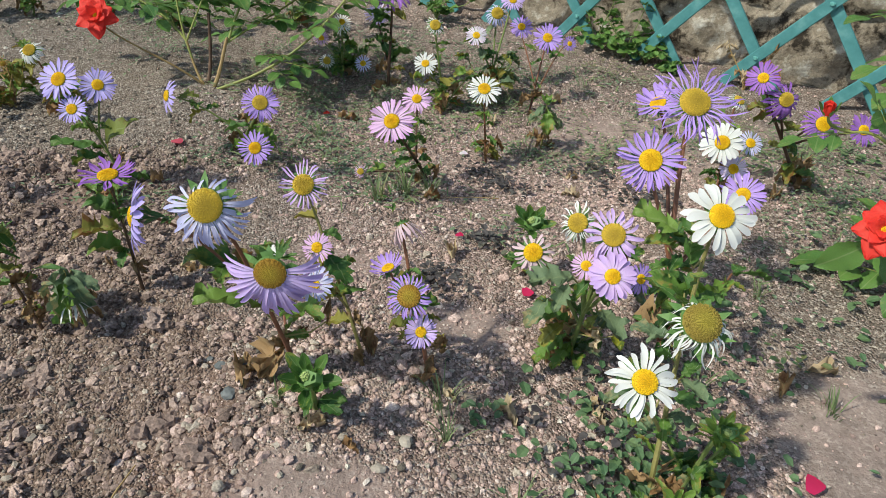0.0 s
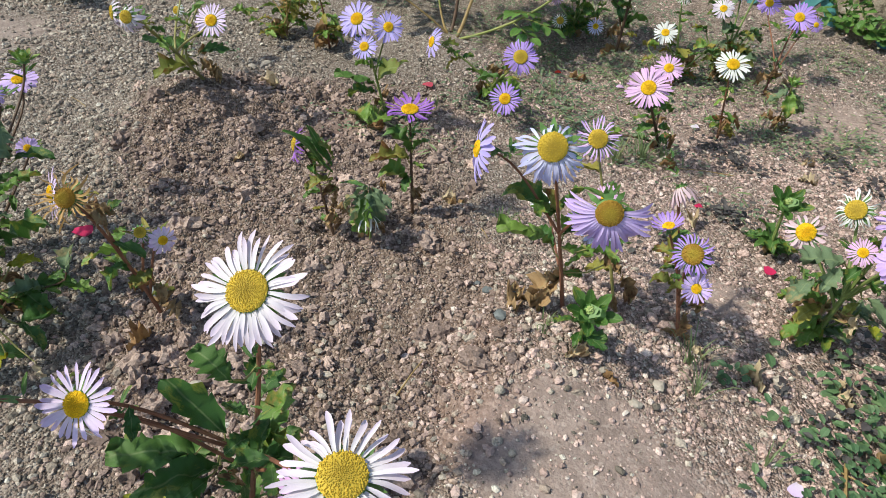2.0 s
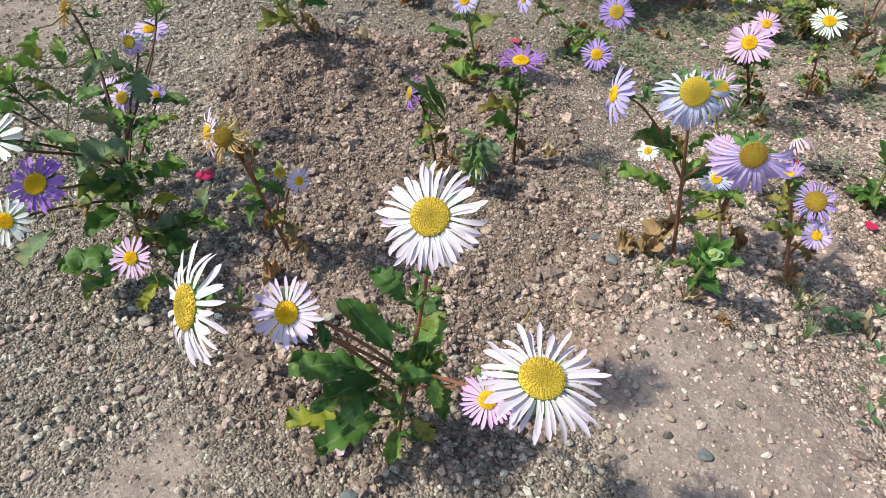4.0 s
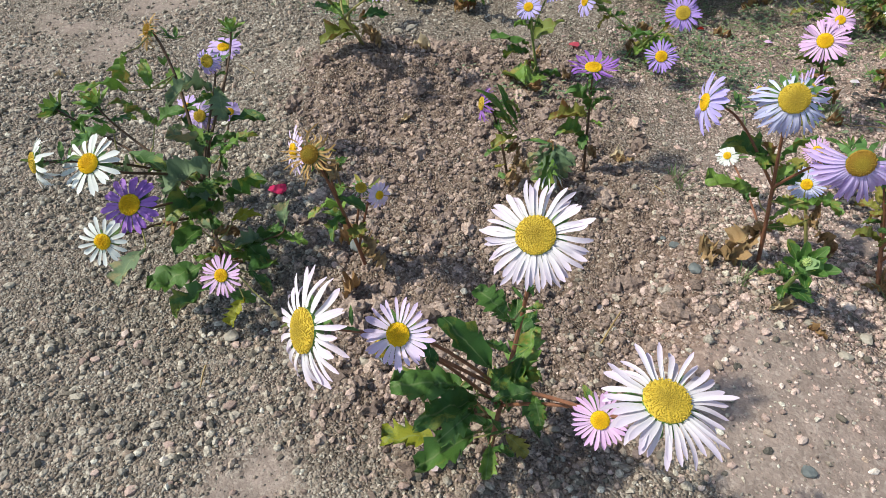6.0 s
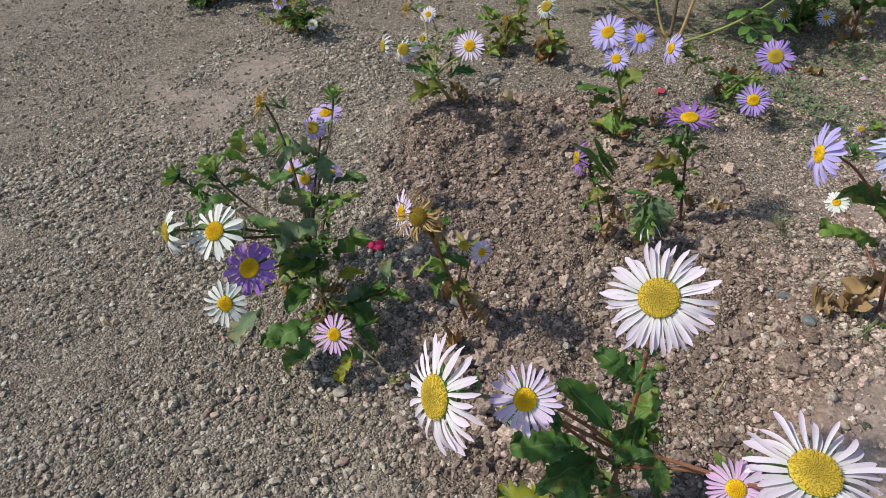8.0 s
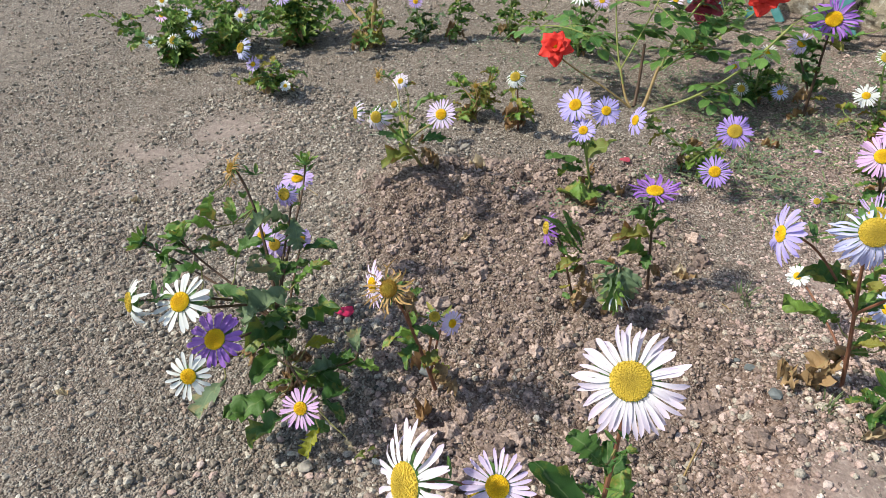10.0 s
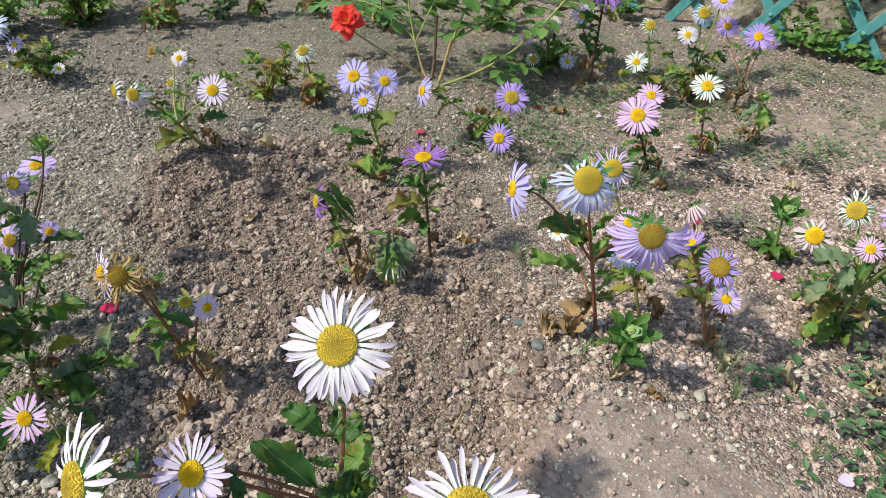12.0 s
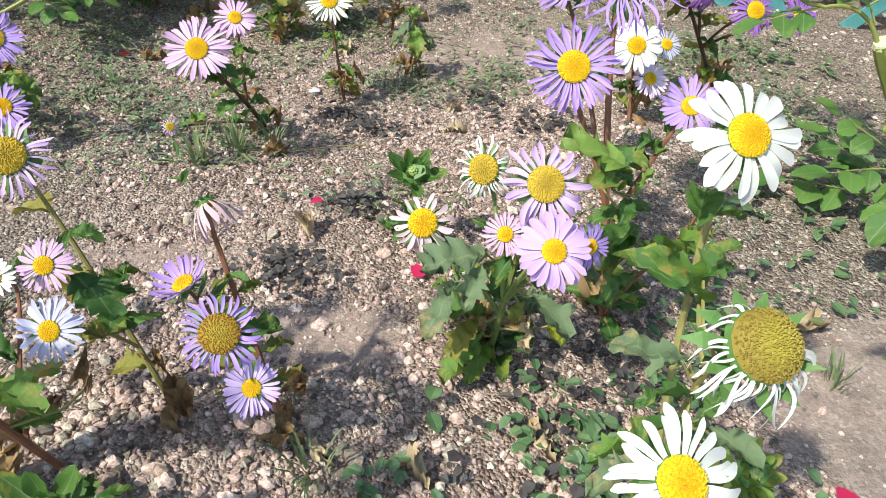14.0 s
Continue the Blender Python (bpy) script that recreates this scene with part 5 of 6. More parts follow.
fading, fading_foot = aster("pale pink fading asters on a soil mound", (-0.78, 0.85), [
    ((-0.769, 0.698, 0.209), (0.1, -0.8, 0.3), 0.052, "blush", "hang", dict(w=0.2, n=26, eye=0.36, droop=0.95, limp=0.4)),
    ((-0.712, 0.805, 0.18), (0.1, -0.75, 0.6), 0.053, "lilac", "fresh", dict(eye=0.36)),
    ((-0.838, 0.746, 0.189), (-0.7, -0.63, 0.1), 0.046, "blush", "hang", dict(w=0.28)),
    ((-0.907, 1.013, 0.146), (0.0, -0.7, 0.65), 0.036, "blush", "wide"),
    ((-0.87, 0.92, 0.135), (-0.2, -0.7, 0.5), 0.03, "white", "hang"),
    ((-0.93, 0.97, 0.17), (-0.3, -0.5, 0.2), 0.04, "straw", "dry"),
], stem=M_STEM_OLIVE, crotch=0.6, leaves=7, size=0.034, kinds=("green", "green", "light", "turning"), thick=0.003, dry=3, narrow=8)
grow(fading, fading_foot, [
    (-0.784, 0.847, 0.080, -0.039, -0.056, 0.013, "turning"), (-0.780, 0.850, 0.080, 0.050, 0.005, -0.014, "dry"), (-0.779, 0.851, 0.102, 0.046, 0.026, 0.004, "green"), (-0.786, 0.846, 0.113, -0.026, -0.038, 0.017, "green"),
    (-0.784, 0.848, 0.145, -0.025, -0.026, 0.018, "light"), (-0.781, 0.849, 0.129, 0.024, 0.025, 0.002, "green"), (-0.787, 0.846, 0.040, 0.016, -0.057, -0.024, "pale"), (-0.786, 0.847, 0.159, 0.019, 0.011, 0.025, "green"),
])
aster("yellowing aster with small round buds", (-0.84, 1.2), [
    ((-0.82, 1.19, 0.085), (0.1, -0.6, 0.5), 0.034, "straw", "dry"),
], shoots=5, reach=0.09, stem=M_STEM_TAN, leaves=22, size=0.036, kinds=("light", "light", "turning"), thick=0.0026, dry=5,
    buds=(((-0.79, 1.22, 0.11), (0, -0.2, 1), 0.014), ((-0.81, 1.25, 0.1), (0, -0.2, 1), 0.012), ((-0.88, 1.22, 0.09), (0, -0.2, 1), 0.012)))
aster("small cream-white aster with brown lower leaves", (-0.72, 1.19), [
    ((-0.693, 1.098, 0.149), (0.0, -0.65, 0.75), 0.047, "white", "hang", dict(w=0.2)),
], stem=M_STEM_RED, leaves=9, size=0.04, kinds=("green", "light", "turning"), thick=0.0026, dry=6)
aster("low yellowish aster with a small lilac flower", (-1.4, 1.19), [
    ((-1.385, 1.091, 0.15), (-0.3, -0.7, 0.5), 0.058, "pale_blue", "hang", dict(w=0.22)),
    ((-1.366, 1.101, 0.11), (0.1, -0.75, 0.6), 0.04, "lavender", "fresh"),
    ((-1.33, 1.16, 0.04), (0.2, -0.6, 0.6), 0.03, "white", "wide"),
], shoots=5, reach=0.09, stem=M_STEM_GREEN, leaves=18, size=0.042, kinds=("light", "turning", "green"), thick=0.0028, dry=4)
far = dict(near=False, stem=M_STEM_GREEN, thick=0.003, dry=3)
aster("bushy aster clump with small white and pink flowers", (-1.84, 1.31), [
    ((-1.833, 1.28, 0.152), (0.2, -0.7, 0.6), 0.048, "pink", "fresh"),
    ((-1.885, 1.26, 0.077), (0.2, -0.7, 0.6), 0.046, "white", "fresh"),
    ((-1.813, 1.28, 0.082), (0.3, -0.7, 0.6), 0.052, "white", "hang"),
], shoots=8, reach=0.19, leaves=40, size=0.058, kinds=("green", "light", "light"), basal=12, **far)
aster("bushy aster clump with lavender flowers", (-1.74, 1.4), [
    ((-1.762, 1.32, 0.108), (0.3, -0.7, 0.6), 0.06, "pale_blue", "fresh"),
    ((-1.736, 1.5, 0.109), (0.3, -0.7, 0.6), 0.053, "lavender", "fresh"),
    ((-1.786, 1.5, 0.155), (0.3, -0.7, 0.6), 0.055, "lavender", "fresh"),
    ((-1.69, 1.44, 0.12), (0.3, -0.7, 0.6), 0.045, "white", "fresh"),
], shoots=9, reach=0.2, leaves=44, size=0.058, kinds=("light", "light", "green"), basal=14, **far)
aster("bushy aster with violet flowers at the path", (-1.58, 1.56), [
    ((-1.616, 1.55, 0.151), (0.3, -0.7, 0.6), 0.06, "lavender", "fresh"),
    ((-1.59, 1.6, 0.19), (0.3, -0.7, 0.6), 0.05, "violet", "fresh"),
], shoots=8, reach=0.19, leaves=38, size=0.058, kinds=("light", "green", "light"), basal=12, **far)
aster("upright aster with a violet flower and hanging leaves", (-1.35, 1.6), [
    ((-1.542, 1.75, 0.124), (0.3, -0.7, 0.6), 0.075, "violet", "fresh"),
    ((-1.3, 1.63, 0.3), (0.3, -0.7, 0.6), 0.05, "violet", "fresh"),
], shoots=3, reach=0.12, leaves=20, size=0.058, kinds=("light", "green", "turning"), near=False, stem=M_STEM_TAN, thick=0.008, dry=8)
aster("leafy clump of small white asters by the path", (-2.0, 1.5), [
    ((-2.02, 1.46, 0.14), (0.3, -0.7, 0.6), 0.045, "white", "fresh"),
    ((-1.95, 1.48, 0.1), (0.3, -0.7, 0.6), 0.045, "pale_blue", "fresh"),
], shoots=7, reach=0.14, leaves=14, size=0.058, kinds=("light", "green"), **far)
aster("leafy aster clump with two lavender flowers", (-1.66, 1.66), [
    ((-1.64, 1.62, 0.2), (0.3, -0.7, 0.6), 0.05, "lavender", "fresh"),
    ((-1.72, 1.63, 0.17), (0.3, -0.7, 0.6), 0.05, "blush", "fresh"),
], shoots=9, reach=0.17, leaves=14, size=0.058, kinds=("green", "green", "light"), **far)
aster("tall leafy aster in the back row", (-0.98, 1.8), [
    ((-0.96, 1.78, 0.2), (0.2, -0.7, 0.6), 0.045, "pale_blue", "fresh"),
], shoots=6, reach=0.15, leaves=14, size=0.045, kinds=("green", "light"), **far)
aster("leafy aster with pale flowers behind the rose", (-0.74, 1.72), [
    ((-0.678, 1.7, 0.159), (0.1, -0.7, 0.6), 0.05, "lavender", "fresh"),
    ((-0.722, 1.65, 0.182), (0.1, -0.6, 0.7), 0.068, "white", "fresh"),
], shoots=6, reach=0.13, leaves=12, size=0.045, kinds=("green", "green", "light"), **far)
aster("white asters in the back row by the wall", (-0.46, 1.8), [
    ((-0.499, 1.75, 0.158), (0.1, -0.7, 0.6), 0.046, "lilac", "fresh"),
    ((-0.44, 1.74, 0.17), (0.1, -0.7, 0.6), 0.055, "white", "fresh"),
    ((-0.4, 1.78, 0.19), (0.1, -0.7, 0.6), 0.045, "white", "fresh"),
    ((-0.33, 1.8, 0.2), (0.1, -0.6, 0.4), 0.05, "white", "hang"),
], shoots=6, reach=0.14, leaves=12, size=0.045, kinds=("green", "grey", "light"), **far)
aster("slim aster with one violet flower", (-1.24, 1.73), [
    ((-1.265, 1.75, 0.113), (0.3, -0.7, 0.6), 0.05, "violet", "fresh"),
], shoots=4, reach=0.1, leaves=18, size=0.045, kinds=("green", "grey"), **far)
aster("slim leafy aster without open flowers", (-1.14, 1.76), [((-1.12, 1.78, 0.17), (0.2, -0.6, 0.6), 0.04, "pale_blue", "hang")], leaves=20, size=0.045, kinds=("green", "light"), **far)
aster("aster with small white and lilac flowers under the rose", (-0.27, 1.53), [
    ((-0.255, 1.482, 0.123), (0.1, -0.75, 0.6), 0.042, "white", "fresh"),
    ((-0.321, 1.559, 0.061), (0.1, -0.75, 0.6), 0.04, "pink", "fresh"),
    ((-0.213, 1.491, 0.034), (0.1, -0.75, 0.6), 0.042, "pale_blue", "fresh"),
    ((-0.294, 1.493, 0.033), (0.1, -0.75, 0.6), 0.038, "white", "hang"),
    ((-0.264, 1.522, 0.103), (0.1, -0.75, 0.6), 0.046, "white", "hang"),
], shoots=5, reach=0.11, leaves=26, size=0.04, kinds=("green", "light", "green"), **far)
aster("dark-stemmed aster with a large ragged purple head", (-0.157, 1.485), [
    ((-0.147, 1.47, 0.203), (0.0, -0.75, 0.6), 0.1, "purple", "thin", dict(n=44, w=0.12, eye=0.34, disc=M_DISC)),
    ((-0.192, 1.563, 0.123), (0.1, -0.5, 0.8), 0.062, "lilac", "fresh"),
], stem=M_STEM_DARK, leaves=14, size=0.05, kinds=("green", "green", "turning"), thick=0.004, dry=4)
aster("white aster with a spent companion head", (-0.02, 1.38), [
    ((-0.063, 1.369, 0.087), (0.0, -0.65, 0.72), 0.05, "white", "fresh"),
    ((-0.047, 1.375, 0.162), (0.1, -0.6, 0.6), 0.044, "white", "spent"),
], shoots=2, reach=0.09, leaves=12, size=0.04, kinds=("light", "green", "turning"), stem=M_STEM_GREEN, thick=0.003, dry=5)
aster("white and pale lilac asters near the wall", (0.06, 1.44), [
    ((0.033, 1.411, 0.138), (0.0, -0.7, 0.65), 0.046, "blush", "fresh"),
    ((0.071, 1.526, 0.154), (0.05, -0.7, 0.65), 0.058, "pale_blue", "hang"),
    ((0.1, 1.5, 0.19), (0.05, -0.7, 0.65), 0.05, "lavender", "fresh"),
], shoots=4, reach=0.1, leaves=16, size=0.045, kinds=("green", "grey", "turning"), stem=M_STEM_GREEN, thick=0.003, dry=6)
aster("violet asters on a thin reddish stem", (0.155, 1.39), [
    ((0.125, 1.525, 0.13), (0.0, -0.7, 0.65), 0.053, "violet", "fresh"),
    ((0.177, 1.445, 0.134), (0.05, -0.7, 0.65), 0.063, "violet", "fresh", dict(n=34)),
    ((0.24, 1.599, 0.08), (0.3, -0.7, 0.4), 0.036, "violet", "fresh"),
], leaves=8, size=0.035, kinds=("green", "light"), stem=M_STEM_RED, thick=0.0026, dry=5)


for px, py, n, r in ((0.33, 1.83, 6, 0.09), (0.4, 1.78, 7, 0.1), (0.45, 1.75, 5, 0.07), (0.5, 1.72, 3, 0.04), (-0.1, 2.0, 6, 0.12), (-0.4, 2.15, 6, 0.14)):
    aster("low leafy green plant at the foot of the wall", (px, py), [], stem=M_STEM_GREEN, leaves=0, size=0.04, kinds=("round", "round", "round", "green"), shoots=n, reach=r, name="wall_plant", category="plant", group="plants at the foot of the wall", narrow=0)
aster("dry brown weed hanging on the wall foot", (0.66, 1.63), [], stem=M_STEM_TAN, leaves=0, size=0.03, kinds=("dry", "pale"), shoots=4, reach=0.1, name="dead_weed", category="weed", group="plants at the foot of the wall", narrow=0)


# ---- roses ----
def rose_head(parent, o, at, n, dia, colour, seed):
    """A full rose: cupped petals in spirals round a small eye."""
    g = random.Random(seed)
    head = part("flower_head", calyx_mesh(dia * 0.1, dia * 0.14, seed, 5), None, parent, Matrix.Translation(Vector(at) - o) @ frame_to(n))
    kinds = []
    for v in range(4):
        verts, faces = [], []
        for i in range(6):
            u = i / 5
            hw = 0.4 * math.sin(math.pi * (0.1 + 0.82 * u) ** 0.95) + 0.03
            for k in range(-3, 4):
                s = k / 3
                verts.append((u - 0.1 * s * s * u, s * hw, 0.32 * u - 0.38 * u * u + 0.16 * (s * hw * 2) ** 2 * (1 - u) - 0.05 * abs(s) * u + g.uniform(-0.025, 0.025) * u))
        for i in range(5):
            for k in range(6):
                a = i * 7 + k
                faces.append((a, a + 7, a + 8, a + 1))
        kinds.append(mesh_of("petal", verts, faces, PETAL[colour]))
    for k in range(16):
        f = k / 15
        a = k * 2.4 + g.uniform(-0.2, 0.2)
        tilt = radians(66) * (1 - f) ** 1.1 - radians(4) + g.uniform(-0.1, 0.1)
        m = Matrix.Rotation(a, 4, "Z") @ Matrix.Translation((dia * 0.03, 0, dia * (0.05 - 0.05 * f))) @ Matrix.Rotation(-tilt, 4, "Y")
        l = dia * 0.5 * (0.5 + 0.5 * f) * g.uniform(0.9, 1.08)
        part("petal", g.choice(kinds), None, head, m @ Matrix.Diagonal((l, l, l, 1)))
    part("flower_eye", disc_mesh("flower_eye", M_DISC, dia * 0.08, dia * 0.1, 40, 3), None, head)
    return Vector(at) - Vector(n).normalized() * dia * 0.12


LEAFLET = [leaf_mesh("leaflet", M_ROSE_LEAF, rng.uniform(0.55, 0.68), 5, 0.15, rng.uniform(0.05, 0.3), 0, 300 + i, 0.05, 0.08) for i in range(4)]


def rose_leaf(parent, o, at, way, length):
    """A compound leaf: five leaflets on one stalk."""
    way = Vector(way).normalized()
    side = Vector((0, 0, 1)).cross(way).normalized()
    up = way.cross(side)
    at = Vector(at)
    pts = [at + way * length * t - Vector((0, 0, 0.12 * length * t * t)) for t in (0, 0.33, 0.66, 1)]
    stalk = part("leaf_stalk", tube([p - o for p in pts], 0.001, 0.0006, 5), M_CANE, parent)
    for t, sgn in ((0.42, 1), (0.42, -1), (0.74, 1), (0.74, -1), (1.0, 0)):
        d = (way * (1 if not sgn else 0.45) + side * sgn + Vector((0, 0, rng.uniform(-0.4, 0.05)))).normalized()
        x = up - d * up.dot(d)
        x.normalize()
        s = x.cross(d)
        l = length * (0.5 if sgn else 0.6) * rng.uniform(0.85, 1.1)
        m = Matrix.Translation(at + way * length * t - Vector((0, 0, 0.12 * length * t * t)) - o) @ Matrix((d, s, x)).transposed().to_4x4() @ Matrix.Diagonal((l, l, l, 1))
        part("leaflet", rng.choice(LEAFLET), None, stalk, m)


def rose_bush(label, base, canes, heads, leaves):
    o = Vector((base[0], base[1], ground_at(*base) - 0.004))
    thing = tagged(new("rose_bush", None), label, "rose bush")
    thing.location = o
    lines = []
    for pts, r, m in canes:
        pts = [Vector(p) for p in pts]
        if len(pts) == 4:
            pts = bez(*pts, 14)
        lines.append(pts)
        part("cane", tube([p - o for p in pts], r, r * 0.7, 8, 0.08), m, thing)
    for at, n, dia, colour, seed in heads:
        f = rose_head(thing, o, at, n, dia, colour, seed)
        s = min((p for l in lines for p in l), key=lambda p: (p - f).length)
        part("flower_stalk", tube([p - o for p in bez(s, s.lerp(f, 0.4), f - Vector(n).normalized() * 0.03, f, 8)], 0.0016, 0.0013, 6), M_CANE, thing)
    slim = [l for l, c in zip(lines, canes) if c[2] is M_CANE and c[1] < 0.006]
    for i in range(leaves):
        l = slim[i % len(slim)]
        p = l[rng.randrange(len(l) // 3, len(l))]
        a = rng.uniform(0, 6.3)
        rose_leaf(thing, o, p, (math.cos(a), math.sin(a), rng.uniform(-0.2, 0.4)), rng.uniform(0.05, 0.085))
    return thing, o, lines


Z0 = ground_at(-0.48, 1.31)
rose_bush("sprawling rose bush with red blooms and light green canes", (-0.48, 1.31), [
    (((-0.48, 1.31, Z0), (-0.47, 1.33, 0.05), (-0.47, 1.35, 0.08), (-0.46, 1.36, 0.11)), 0.0042, M_STEM_TAN),
    (((-0.505, 1.32, Z0), (-0.52, 1.33, 0.04), (-0.53, 1.34, 0.06), (-0.54, 1.35, 0.1)), 0.003, M_STEM_TAN),
    (((-0.47, 1.3, Z0), (-0.36, 1.33, 0.06), (-0.3, 1.36, 0.1), (-0.22, 1.42, 0.2)), 0.003, M_CANE),
    (((-0.46, 1.36, 0.1), (-0.42, 1.38, 0.13), (-0.36, 1.45, 0.15), (-0.3, 1.48, 0.2)), 0.0022, M_CANE),
    (((-0.54, 1.35, 0.1), (-0.52, 1.36, 0.15), (-0.48, 1.4, 0.22), (-0.46, 1.44, 0.34)), 0.002, M_CANE),
    (((-0.53, 1.34, 0.07), (-0.56, 1.36, 0.14), (-0.58, 1.42, 0.22), (-0.6, 1.48, 0.34)), 0.002, M_CANE),
    (((-0.5, 1.32, 0.02), (-0.56, 1.3, 0.08), (-0.61, 1.28, 0.1), (-0.66, 1.275, 0.14)), 0.0024, M_STEM_TAN),
    (((-0.54, 1.35, 0.1), (-0.6, 1.38, 0.16), (-0.68, 1.42, 0.17), (-0.76, 1.46, 0.15)), 0.0024, M_CANE),
    (((-0.46, 1.36, 0.1), (-0.44, 1.4, 0.18), (-0.4, 1.44, 0.25), (-0.34, 1.46, 0.3)), 0.0026, M_CANE),
    (((-0.5, 1.33, Z0), (-0.5, 1.36, 0.05), (-0.5, 1.37, 0.1), (-0.5, 1.38, 0.15)), 0.004, M_STEM_DARK),
], [
    ((-0.664, 1.264, 0.161), (0.15, -0.75, 0.6), 0.082, "red", 5),
    ((-0.4, 1.5, 0.205), (0.0, -0.4, 0.85), 0.09, "crimson", 8),
    ((-0.279, 1.5, 0.235), (0.0, -0.6, 0.75), 0.1, "red", 9),
    ((-0.52, 1.56, 0.27), (0.0, -0.6, 0.75), 0.1, "red", 12),
], 72)
Z1 = ground_at(0.74, 0.81)
rb, ro, rl = rose_bush("rose bush with a red bloom, a bud and glossy leaves", (0.74, 0.81), [
    (((0.74, 0.81, Z1), (0.69, 0.8, 0.05), (0.605, 0.8, 0.13), (0.545, 0.8, 0.212)), 0.0125, M_CANE),
    (((0.546, 0.801, 0.2), (0.535, 0.805, 0.23), (0.51, 0.81, 0.245), (0.485, 0.812, 0.238)), 0.0022, M_CANE),
    (((0.6, 0.81, 0.12), (0.64, 0.86, 0.22), (0.62, 0.92, 0.3), (0.59, 0.93, 0.36)), 0.003, M_CANE),
    (((0.6, 0.81, 0.12), (0.58, 0.68, 0.17), (0.48, 0.56, 0.2), (0.385, 0.53, 0.26)), 0.0022, M_CANE),
], [
    ((0.37, 0.513, 0.283), (-0.45, -0.6, 0.6), 0.046, "red", 15),
], 0)
part("cut_end", tube([W((0.5466, 0.8003, 0.209)) - ro, W((0.5443, 0.7997, 0.2135)) - ro], 0.0088, 0.008, 10), M_BUD, rb, None, "pale weathered pruning cut")
for at, way, l in (((0.58, 0.93, 0.35), (-1, -0.1, -0.05), 0.066), ((0.6, 0.92, 0.31), (-1, -0.2, -0.25), 0.066), ((0.59, 0.93, 0.36), (-0.7, 0.2, 0.25), 0.066), ((0.61, 0.9, 0.29), (-0.8, -0.4, -0.2), 0.066), ((0.625, 0.88, 0.25), (-0.9, -0.3, 0.0), 0.066),
        ((0.535, 0.806, 0.225), (-0.35, 0.2, 0.6), 0.06), ((0.52, 0.808, 0.24), (0.3, -0.2, 0.4), 0.055), ((0.49, 0.812, 0.238), (-1, 0.0, -0.1), 0.055), ((0.62, 0.74, 0.15), (-0.3, -0.1, -0.3), 0.075), ((0.63, 0.7, 0.165), (0.1, -0.3, -0.2), 0.08),
        ((0.63, 0.815, 0.09), (-0.5, 0.5, 0.35), 0.065), ((0.65, 0.82, 0.07), (-0.9, 0.1, 0.0), 0.07), ((0.645, 0.825, 0.03), (-0.9, 0.4, 0.15), 0.09), ((0.64, 0.82, 0.05), (-0.3, 0.8, 0.3), 0.08), ((0.64, 0.82, 0.04), (-0.2, -0.8, 0.1), 0.07), ((0.65, 0.83, 0.03), (0.2, -0.8, 0.3), 0.08)):
    rose_leaf(rb, ro, at, way, l)
for at, way, l in (((0.374, 0.527, 0.262), (-0.028, -0.004, -0.022), 0.042), ((0.382, 0.527, 0.262), (0.02, -0.006, -0.024), 0.04)):
    d = W(way).normalized()
    sd = W((0.3, -1, 0.5)).cross(d).normalized()
    part("leaflet", LEAFLET[0], None, rb, Matrix.Translation(W(at) - ro) @ Matrix((d, sd, d.cross(sd))).transposed().to_4x4() @ Matrix.Scale(l, 4))
rbud = part("rose_bud", disc_mesh("rose_bud", PETAL["red"], 0.006, 0.0135, 0, 9), None, rb, Matrix.Translation(Vector((0.446, 0.803, 0.262)) - ro) @ frame_to((-0.3, -0.3, 0.9)), "tight red rose bud")
for k in range(5):
    part("petal", petal_mesh("petal", PETAL["red"], 0.8, 0.55, 1.3, 0.2, -0.5, 40 + k), None, rbud, Matrix.Rotation(k * 1.256, 4, "Z") @ Matrix.Translation((0.0053, 0, 0)) @ Matrix.Rotation(-1.0, 4, "Y") @ Matrix.Scale(0.0125, 4))
    part("sepal", leaf_mesh("sepal", M_ROSE_LEAF, 0.3, 2, 0.3, -0.3, 0, k, 0.02), None, rbud, Matrix.Rotation(k * 1.256 + 0.6, 4, "Z") @ Matrix.Translation((0.004, 0, -0.002)) @ Matrix.Rotation(-0.9, 4, "Y") @ Matrix.Scale(0.017, 4))
part("bud_stalk", tube([p - ro for p in bez(rl[1][-1], W((0.48, 0.815, 0.24)), W((0.45, 0.805, 0.24)), W((0.446, 0.803, 0.262)), 6)], 0.0018, 0.0018, 6), M_CANE, rb)


# ---- wall and trellis ----
TH = radians(-32)
ALONG, OUT = Vector((math.cos(TH), math.sin(TH), 0)), Vector((math.sin(TH), -math.cos(TH), 0))
TR0 = Vector((0.5, 1.75, 0))


